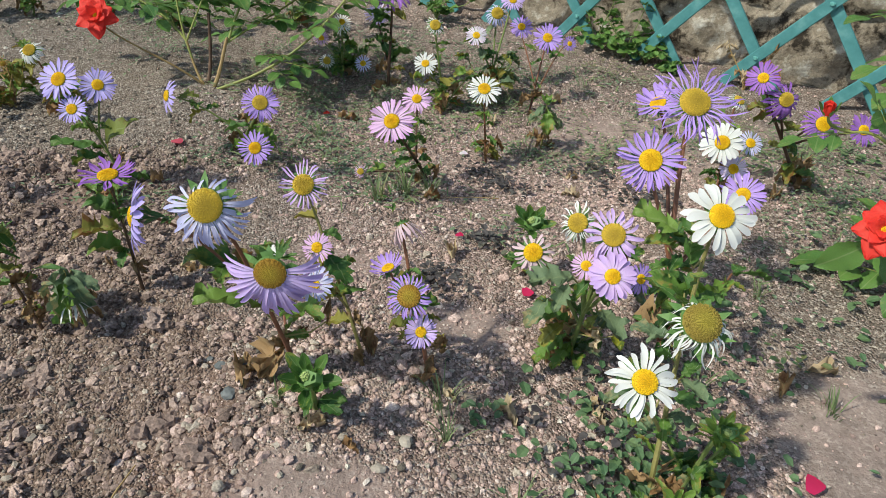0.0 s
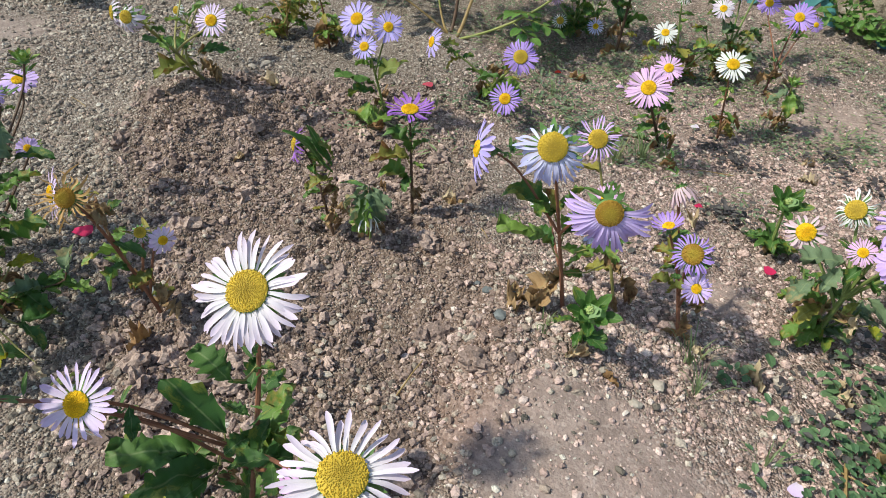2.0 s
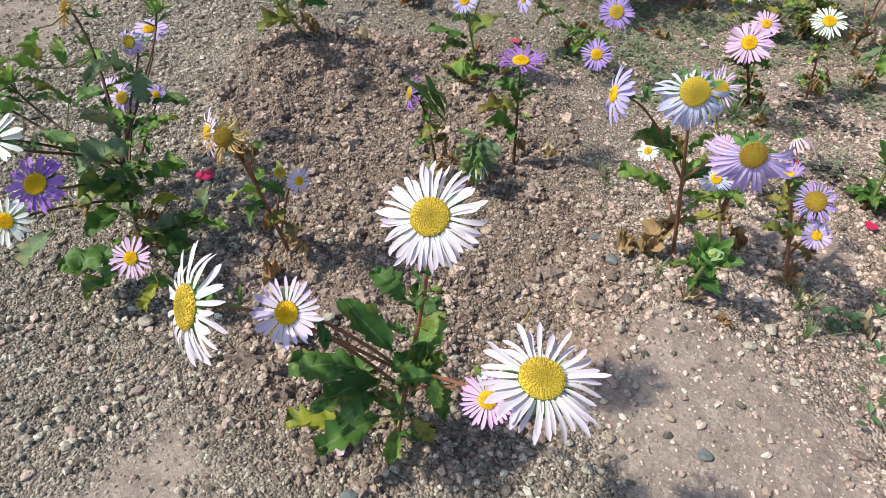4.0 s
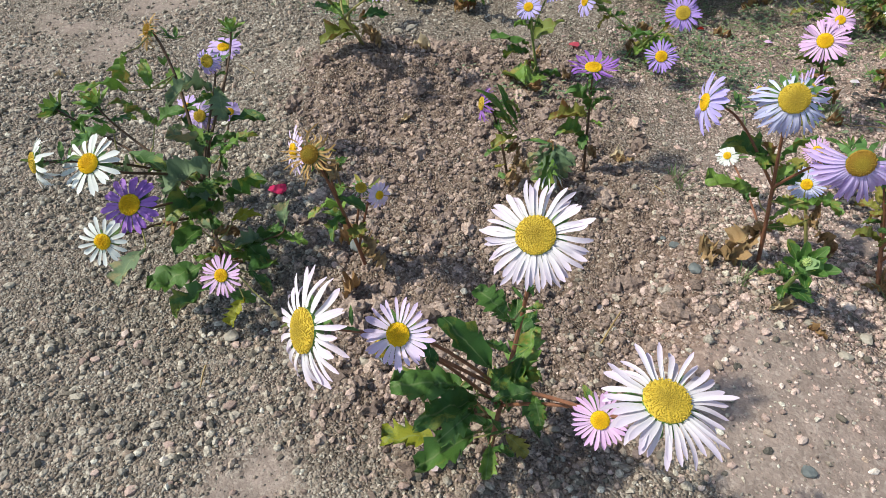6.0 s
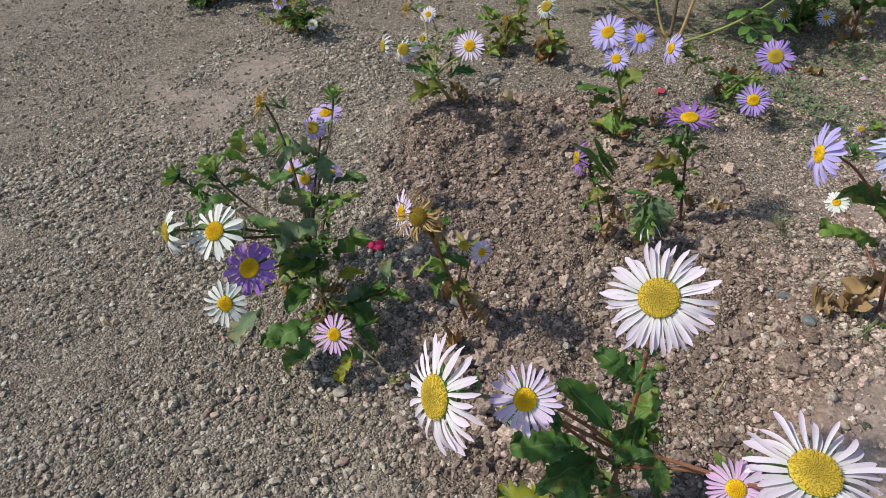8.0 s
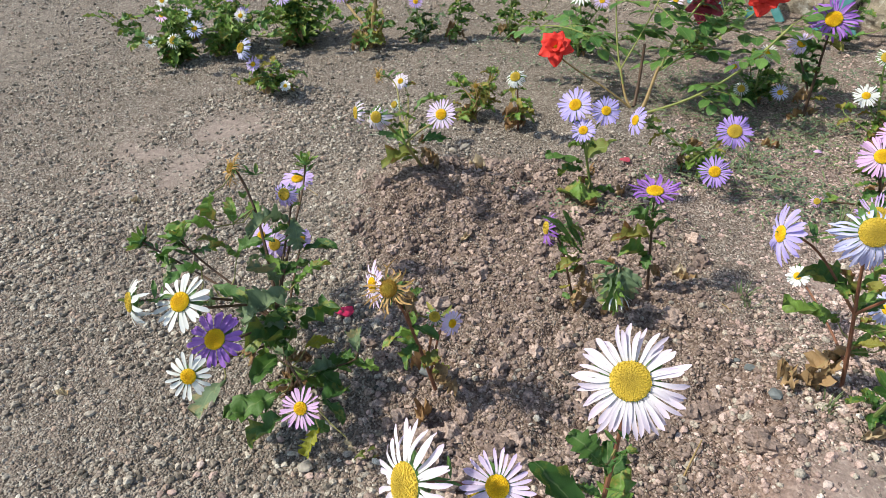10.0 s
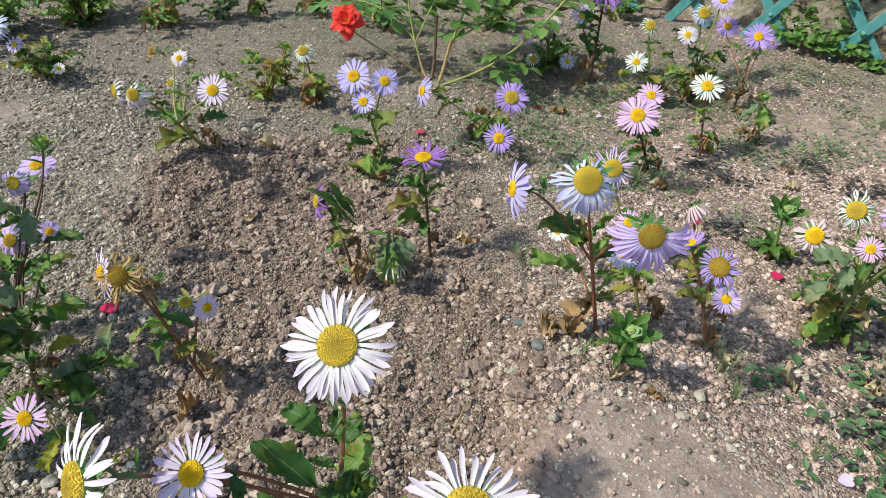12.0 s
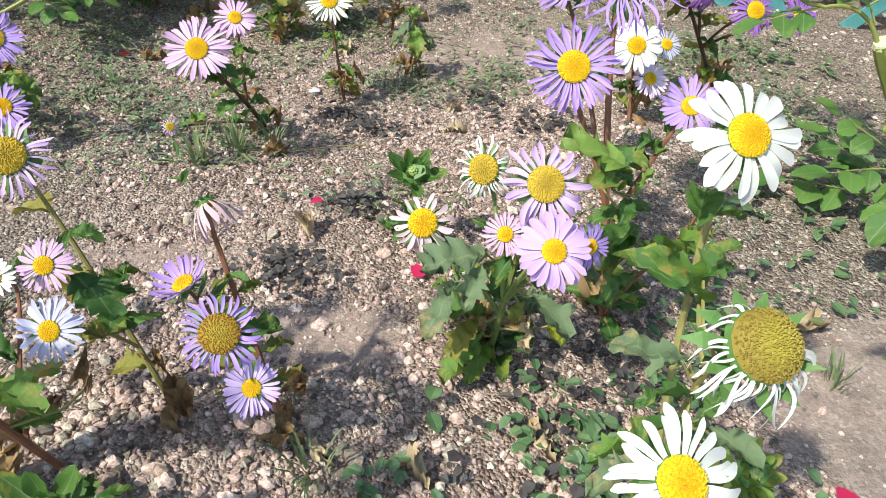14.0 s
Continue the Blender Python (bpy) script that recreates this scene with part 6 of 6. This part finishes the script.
def build_wall():
    """An old rendered stone wall, rough on its face, with real thickness."""
    xs = np.concatenate([np.linspace(-3.2, -1.3, 14), np.arange(-1.29, 0.95, 0.011), np.linspace(1.0, 2.2, 10)])
    zs = np.concatenate([np.arange(-0.1, 0.45, 0.011), np.linspace(0.5, 1.6, 12)])
    nx, nz = len(xs), len(zs)
    S, Zz = np.meshgrid(xs, zs)
    D = 0.04 * vnoise(S, Zz, 4, 71) + 0.03 * vnoise(S, Zz, 10, 72) + 0.025 * vnoise(S, Zz, 24, 73) + 0.012 * vnoise(S, Zz, 60, 75) - 0.02 * step(np.abs(vnoise(S * 0.8, Zz * 1.6, 6, 74)), 0.08, 0.0)
    verts = []
    for s, z, d in zip(S.ravel(), Zz.ravel(), D.ravel()):
        verts.append(TR0 + ALONG * s - OUT * (0.1 - d) + Vector((0, 0, z)))
    n = len(verts)
    verts += [TR0 + ALONG * s - OUT * 0.45 + Vector((0, 0, z)) for s, z in ((-3.2, -0.1), (2.2, -0.1), (2.2, 1.6), (-3.2, 1.6))]
    i = np.arange(n).reshape(nz, nx)
    faces = [tuple(int(v) for v in q) for q in np.stack([i[:-1, :-1], i[:-1, 1:], i[1:, 1:], i[1:, :-1]], -1).reshape(-1, 4)]
    faces.append(tuple(int(v) for v in i[-1, :]) + (n + 2, n + 3))
    faces.append(tuple(int(v) for v in reversed(i[:, 0])) + (n, n + 3)[::1])
    faces.append(tuple(int(v) for v in i[:, -1]) + (n + 2, n + 1))
    faces.append((n, n + 3, n + 2, n + 1))
    return tagged(part("wall_garden", mesh_of("wall_garden", verts, faces, None, True), M_WALL), "old rough rendered stone garden wall, stained", "wall", kind="structure")


build_wall()


def slat_mesh(length, w=0.0262, t=0.008):
    bm = bmesh.new()
    bmesh.ops.create_cube(bm, size=1, matrix=Matrix.Diagonal((w, t, length, 1)))
    bmesh.ops.bevel(bm, geom=bm.edges[:], offset=0.0015, segments=1, affect="EDGES")
    me = bpy.data.meshes.new("slat")
    bm.to_mesh(me)
    bm.free()
    me.materials.append(M_TRELLIS)
    return me


trellis = tagged(new("trellis", None), "turquoise painted wooden lattice trellis against the wall", "trellis")
trellis.location = TR0
DX, DZ = 0.114, 0.141
RISE = 4
slat = slat_mesh(math.hypot(DX, DZ) * (RISE + 1.0))
bolt = disc_mesh("rivet", M_METAL, 0.005, 0.003, 1, 1)
ang = math.atan2(DX, DZ)
for k in range(-7, 8):
    s0 = -0.025 + 0.228 * k
    for sgn, lift in ((1, 0.012), (-1, 0.002)):
        mid = ALONG * (s0 + sgn * DX * (RISE / 2 - 0.02)) + Vector((0, 0, 0.072 + DZ * (RISE / 2 - 0.02))) + OUT * lift
        turn = Matrix((ALONG, -OUT, Vector((0, 0, 1)))).transposed().to_4x4() @ Matrix.Rotation(sgn * ang, 4, "Y")
        part("slat", slat, None, trellis, Matrix.Translation(mid) @ turn)
    for j in range(RISE):
        at = ALONG * (s0 + (DX if j % 2 else 0)) + Vector((0, 0, 0.072 + DZ * j)) + OUT * 0.0165
        part("rivet", bolt, None, trellis, Matrix.Translation(at) @ frame_to(OUT))


# ---- weeds, grass and litter ----
def weed_patch(name, label, x, y, material, lo, hi, seed, rise=0.006, lobes=1, slim=1.0):
    """Small flat-leaved weeds, many leaves in one mesh."""
    g = random.Random(seed)
    z = height(x, y)
    verts, faces = [], []
    for px, py, pz in zip(x, y, z):
        for j in range(lobes):
            a = g.uniform(0, 6.3)
            l = g.uniform(lo, hi)
            w = l * g.uniform(0.28, 0.45) * slim
            h = Vector((px, py, pz + 0.003 + g.uniform(0.0, rise)))
            d = Vector((math.cos(a), math.sin(a), g.uniform(-0.35, 0.45)))
            s = Vector((-math.sin(a), math.cos(a), g.uniform(-0.3, 0.3)))
            up = Vector((0, 0, 1))
            o = len(verts)
            verts += [h, h + d * l * 0.35 + s * w + up * w * 0.3, h + d * l * 0.4, h + d * l * 0.35 - s * w + up * w * 0.3, h + d * l * 0.8 + s * w * 0.75 + up * w * 0.2, h + d * l * 0.82, h + d * l * 0.8 - s * w * 0.75 + up * w * 0.2, h + d * l * 1.0 - up * l * 0.1]
            faces += [(o, o + 2, o + 1), (o, o + 3, o + 2), (o + 1, o + 2, o + 5, o + 4), (o + 2, o + 3, o + 6, o + 5), (o + 4, o + 5, o + 7), (o + 5, o + 6, o + 7)]
    return tagged(part(name, mesh_of(name, verts, faces), material), label, "weeds", kind="stuff")


def patches(n, blobs, box, seed):
    def share(x, y):
        return np.clip(sum(k * blob(x, y, cx, cy, r, s) for cx, cy, r, s, k in blobs) * (0.75 + 2.4 * vnoise(x, y, 13, seed) + 1.4 * vnoise(x, y, 45, seed + 1)), 0, 1)
    return spots(n, share, box, seed)


BAND = [(-0.3, 1.3, 0.15, 0.5, 0.8), (-0.2, 1.08, 0.1, 0.5, 0.7), (-0.26, 1.17, 0.1, 0.6, 0.9), (-0.12, 1.12, 0.1, 0.5, 0.9), (-0.16, 0.99, 0.09, 0.5, 0.8), (-0.06, 1.0, 0.08, 0.5, 0.8), (-0.07, 1.27, 0.12, 0.4, 0.7), (0.14, 1.23, 0.13, 0.4, 0.6), (0.29, 1.27, 0.14, 0.4, 0.8), (0.05, 1.4, 0.2, 0.4, 0.9), (-0.22, 1.4, 0.2, 0.4, 0.8), (0.52, 1.36, 0.14, 0.5, 0.8), (0.66, 1.3, 0.14, 0.5, 1.0), (0.72, 1.12, 0.12, 0.8, 0.9), (0.68, 0.95, 0.12, 0.7, 0.9), (-0.3, 1.06, 0.1, 0.5, 0.7), (-0.46, 0.9, 0.12, 0.25, 0.5), (0.46, 0.85, 0.1, 0.6, 0.35), (-0.4, 1.7, 0.5, 0.4, 0.5), (0.2, 1.6, 0.3, 0.5, 0.5), (0.12, 0.9, 0.08, 0.5, 0.35), (-0.98, 1.05, 0.1, 0.3, 0.4)]
x, y = patches(68000, BAND, (-1.2, 0.95, 0.6, 2.0), 51)

weed_patch("ground_weeds", "low grey-green creeping weeds on dry soil", x, y, M_MAT, 0.004, 0.0105, 52, 0.008, 1, 0.75)
x, y = patches(13000, BAND, (-0.6, 0.95, 0.8, 1.7), 57)
weed_patch("creeping_grass", "thin creeping grass blades over dry soil", x, y, M_GRASS, 0.01, 0.028, 58, 0.012, 1, 0.16)
x, y = patches(9000, [(0.255, 0.49, 0.06, 1.25, 1.0), (0.33, 0.56, 0.08, 0.8, 0.4), (0.2, 0.43, 0.045, 0.9, 1.0), (0.42, 0.66, 0.08, 0.7, 0.25), (0.1, 0.53, 0.03, 0.6, 0.3)], (-0.05, 0.65, 0.3, 0.9), 53)
weed_patch("bed_weeds", "green creeping weeds between the asters", x, y, M_BED, 0.006, 0.015, 54, 0.02, 1, 0.75)
x, y = patches(1500, [(0.62, 1.25, 0.14, 0.5, 0.9), (0.7, 1.1, 0.12, 0.6, 0.9), (0.66, 0.95, 0.1, 0.6, 0.9), (0.3, 1.25, 0.1, 0.4, 0.6), (0.8, 1.3, 0.1, 0.6, 0.8), (0.21, 0.53, 0.05, 0.8, 1.0), (0.215, 0.49, 0.05, 0.8, 1.0), (0.14, 0.56, 0.03, 0.8, 0.7), (0.3, 0.52, 0.06, 1.0, 0.5), (0.36, 0.6, 0.06, 1.0, 0.4), (0.16, 0.47, 0.05, 0.8, 0.9), (0.52, 0.78, 0.1, 1.0, 0.8), (0.33, 0.45, 0.05, 1.0, 0.6)], (0.05, 0.95, 0.33, 1.45), 61)
weed_patch("broad_weeds", "broad-leaved green weeds in the bed", x, y, M_WEED, 0.008, 0.018, 62, 0.018, 2)
g = np.random.default_rng(77)
CLUMPS = ((0.215, 0.52, 0.04, 18), (0.25, 0.46, 0.04, 14), (0.075, 1.125, 0.026, 34), (0.11, 1.08, 0.028, 40), (0.275, 1.19, 0.03, 44), (0.33, 1.095, 0.03, 40), (0.085, 0.872, 0.024, 36), (0.018, 0.77, 0.024, 36), (0.37, 1.05, 0.02, 18), (0.25, 0.6, 0.04, 24), (0.3, 0.63, 0.03, 22))
x = np.concatenate([g.normal(cx, r, n) for cx, cy, r, n in CLUMPS])
y = np.concatenate([g.normal(cy, r * 0.7, n) for cx, cy, r, n in CLUMPS])
weed_patch("dark_clover", "dark purple-leaved creeping clover", x, y, M_OXALIS, 0.006, 0.0125, 56, 0.014, 2)


def grass_tuft(at, n, length, seed, spread=0.6):
    g = random.Random(seed)
    o = Vector((*at, ground_at(*at)))
    verts, faces = [], []
    for k in range(n):
        a = g.uniform(0, 6.3)
        d = Vector((math.cos(a), math.sin(a), 0))
        s = Vector((-math.sin(a), math.cos(a), 0)) * g.uniform(0.0006, 0.0013)
        b = d * g.uniform(0, 0.012)
        l = length * g.uniform(0.5, 1.1)
        lean = g.uniform(0.2, 1.0) * spread
        i = len(verts)
        for t in (0, 0.4, 0.75):
            p = b + d * l * lean * t * t + d * l * lean * 0.4 * t + Vector((0, 0, l * (t - 0.45 * lean * t * t)))
            verts += [p - s * (1 - 0.5 * t), p + s * (1 - 0.5 * t)]
        verts.append(b + d * l * lean * 1.4 + Vector((0, 0, l * (1 - 0.6 * lean))))
        faces += [(i, i + 1, i + 3, i + 2), (i + 2, i + 3, i + 5, i + 4), (i + 4, i + 5, i + 6)]
    return tagged(part("grass_tuft", mesh_of("grass_tuft", verts, faces), M_GRASS, None, Matrix.Translation(o)), "thin tuft of greyish green grass", "grass")


for i, (px, py, n, l) in enumerate(((-0.05, 1.0, 46, 0.05), (-0.09, 0.97, 40, 0.05), (-0.01, 1.02, 30, 0.045), (0.05, 0.545, 22, 0.04), (0.06, 0.5, 16, 0.045), (-0.215, 0.72, 24, 0.025), (-0.2, 0.705, 14, 0.022), (-0.11, 0.51, 16, 0.025), (-0.42, 1.02, 14, 0.03), (-0.34, 0.085, 18, 0.02), (0.13, 0.44, 14, 0.04), (0.33, 0.62, 20, 0.04), (0.47, 0.6, 22, 0.035), (-0.24, 1.2, 24, 0.03), (0.45, 0.8, 20, 0.03))):
    grass_tuft((px, py), n, l, 400 + i)


def lying_leaf(at, size, kind, turn, label):
    o = Vector((*at, ground_at(*at) + 0.006))
    ob = part("dry_leaf", rng.choice(LEAVES[kind]), None, None, Matrix.Translation(o) @ Matrix.Rotation(turn, 4, "Z") @ Matrix.Rotation(rng.uniform(-0.3, 0.3), 4, "X") @ Matrix.Diagonal((size, size, size, 1)))
    return tagged(ob, label, "leaf", group="fallen leaves")


for px, py, s, kind, a in ((0.128, 0.533, 0.032, "pale", 2.2), (0.208, 1.078, 0.03, "pale", 0.2), (0.189, 1.45, 0.04, "pale", 0.1), (0.14, 0.8, 0.036, "dry", 1.3), (0.065, 0.55, 0.034, "pale", 2.5), (0.041, 0.81, 0.036, "pale", 1.6), (0.22, 1.153, 0.024, "pale", 0.4), (-0.23, 1.308, 0.04, "dry", 0.2), (-0.642, 0.714, 0.022, "pale", 1.2), (-0.3, 0.735, 0.03, "dry", 0.3), (-0.72, 0.92, 0.034, "pale", 0.5), (-0.7, 0.93, 0.03, "pale", 2.0), (-0.08, 0.475, 0.028, "pale", 0.6), (-0.02, 0.465, 0.022, "dry", 2.6), (-0.145, 0.515, 0.05, "dry", 1.9), (-0.12, 0.53, 0.04, "dry", 2.6), (0.46, 0.66, 0.04, "pale", 0.1), (0.42, 0.62, 0.035, "dry", 1.0), (0.31, 0.46, 0.04, "dry", 1.2), (0.22, 0.55, 0.035, "pale", 2.0), (-0.44, 0.94, 0.03, "dry", 1.4), (-0.31, 0.74, 0.028, "pale", 0.2), (-0.39, 0.72, 0.022, "dry", 2.2), (-1.3, 0.62, 0.022, "pale", 0.3), (-0.97, 0.2, 0.024, "pale", 0.6), (0.08, 1.32, 0.035, "pale", 1.5), (0.15, 1.3, 0.03, "dry", 0.3), (-0.57, 0.27, 0.035, "turning", 0.8), (-0.3, 0.1, 0.035, "pale", 1.2), (0.55, 1.08, 0.04, "dry", 0.9), (0.5, 1.2, 0.035, "dry", 0.1), (-0.52, 0.33, 0.04, "dry", 1.7), (-0.02, 0.99, 0.03, "dry", 0.4)):
    lying_leaf((px, py), s, kind, a, "curled dry tan leaf on the soil" if kind == "pale" else "shrivelled brown leaf on the soil")


def fallen_petal(at, size, colour, label):
    me = petal_mesh("fallen_petal", PETAL[colour], 0.85, 0.12, 0.12, 0.15, 0.2, rng.randrange(999))
    o = Vector((*at, ground_at(*at) + 0.006))
    return tagged(part("fallen_petal", me, None, None, Matrix.Translation(o) @ Matrix.Rotation(rng.uniform(0, 6), 4, "Z") @ Matrix.Diagonal((size, size, size, 1))), label, "petal", group="fallen petals")


# Petal at (0.138, 0.765) stands in for a dried pink bit on a plant
for px, py, s, c in ((-0.732, 0.481, 0.026, "magenta"), (0.402, 0.486, 0.022, "magenta"), (0.04, 0.87, 0.012, "magenta"), (0.138, 0.765, 0.018, "magenta"), (-0.47, 1.08, 0.02, "crimson"), (-0.13, 1.3, 0.016, "pink"), (0.16, 0.43, 0.017, "lilac"), (-0.335, 0.175, 0.014, "old_pink"), (-0.26, 1.31, 0.014, "red"), (0.025, 1.191, 0.016, "blush")):
    fallen_petal((px, py), s, c, "fallen rose petal on the soil" if c in ("crimson", "red", "magenta") else "fallen pale pink petal on the soil")


def stone(at, size, material, flat, seed, label):
    g = np.random.default_rng(seed)
    V = ICO2_V * (1 + g.uniform(-0.16, 0.16, (len(ICO2_V), 1))) * np.array([1, g.uniform(0.6, 0.9), flat]) * size / 2
    me = mesh_of("stone", V, [tuple(int(v) for v in f) for f in ICO2_F], material)
    m = Matrix.Translation((*at, ground_at(*at) + size * flat * 0.25)) @ Matrix.Rotation(g.uniform(0, 6), 4, "Z")
    return tagged(part("stone", me, None, None, m), label, "stone", group="stones on the soil")


for i, (px, py, s, m) in enumerate(((-0.19, 0.566, 0.014, M_SLATE), (-0.156, 0.55, 0.015, M_SLATE), (-0.161, 0.516, 0.017, M_SLATE), (-0.205, 0.575, 0.008, M_SLATE), (-0.785, 1.045, 0.026, M_STONE), (-0.8, 1.02, 0.018, M_STONE), (-0.008, 1.017, 0.028, M_STONE), (-0.62, 0.245, 0.018, M_STONE), (-0.904, 0.195, 0.013, M_STONE), (-0.56, 0.43, 0.026, M_SLATE), (0.02, 0.49, 0.016, M_STONE), (0.0, 0.455, 0.015, M_STONE), (0.07, 0.52, 0.012, M_STONE), (-0.31, 0.145, 0.016, M_SLATE), (-0.33, 0.1, 0.014, M_SLATE), (-0.22, 0.52, 0.008, M_STONE), (-0.2, 0.49, 0.009, M_STONE), (0.05, 0.06, 0.012, M_STONE), (0.025, 0.58, 0.014, M_STONE), (-0.83, -0.02, 0.026, M_STONE), (0.11, 1.14, 0.014, M_STONE), (-0.46, 0.27, 0.016, M_STONE), (-0.03, 0.3, 0.014, M_SLATE), (-0.43, 0.32, 0.018, M_STONE))):
    stone((px, py), s, m, 0.55, 600 + i, "dark bluish slate pebble on the soil" if m is M_SLATE else "pale brown rounded stone on the soil")


def twig(a, b, r):
    pa, pb = Vector((*a, ground_at(*a) + 0.004)), Vector((*b, ground_at(*b) + 0.005))
    me = tube([Vector(), (pb - pa) * 0.5 + Vector((0, 0, 0.002)), pb - pa], r, r * 0.6, 5)
    return tagged(part("twig", me, M_STEM_TAN, None, Matrix.Translation(pa)), "thin dry twig lying on the soil", "twig")


for a, b, r in (((-0.235, 0.39), (-0.225, 0.44), 0.0012), ((-0.62, 0.2), (-0.6, 0.17), 0.0011), ((-0.235, 0.69), (-0.22, 0.67), 0.0007), ((0.0, 1.6), (0.09, 1.55), 0.002), ((-0.95, 0.75), (-1.0, 0.77), 0.0008), ((0.2, 0.46), (0.27, 0.44), 0.001), ((0.207, 0.48), (0.192, 0.37), 0.0022), ((0.199, 0.42), (0.215, 0.385), 0.0012), ((0.197, 0.41), (0.18, 0.375), 0.0012), ((0.1, 1.02), (0.01, 1.0), 0.0009)):
    twig(a, b, r)

# the pebbles nearest to the path's edge, each on its own
PEB = []
for k in range(8):
    g = np.random.default_rng(900 + k)
    PEB.append(mesh_of("pebble", ICO_V * (1 + g.uniform(-0.2, 0.2, (12, 1))), [tuple(int(v) for v in f) for f in ICO_F], M_GRAVEL if k % 2 else M_PINK))
for k in range(300):
    px, py = rng.uniform(-0.75, 0.1), rng.uniform(0.05, 0.5)
    s = rng.uniform(0.0035, 0.0065)
    m = Matrix.Translation((px, py, ground_at(px, py) + s * 0.3)) @ Matrix.Rotation(rng.uniform(0, 6), 4, "Z") @ Matrix.Diagonal((s * rng.uniform(0.8, 1.2), s * 0.8, s * 0.6, 1))
    part("pebble", PEB[k % 8], None, ground, m)
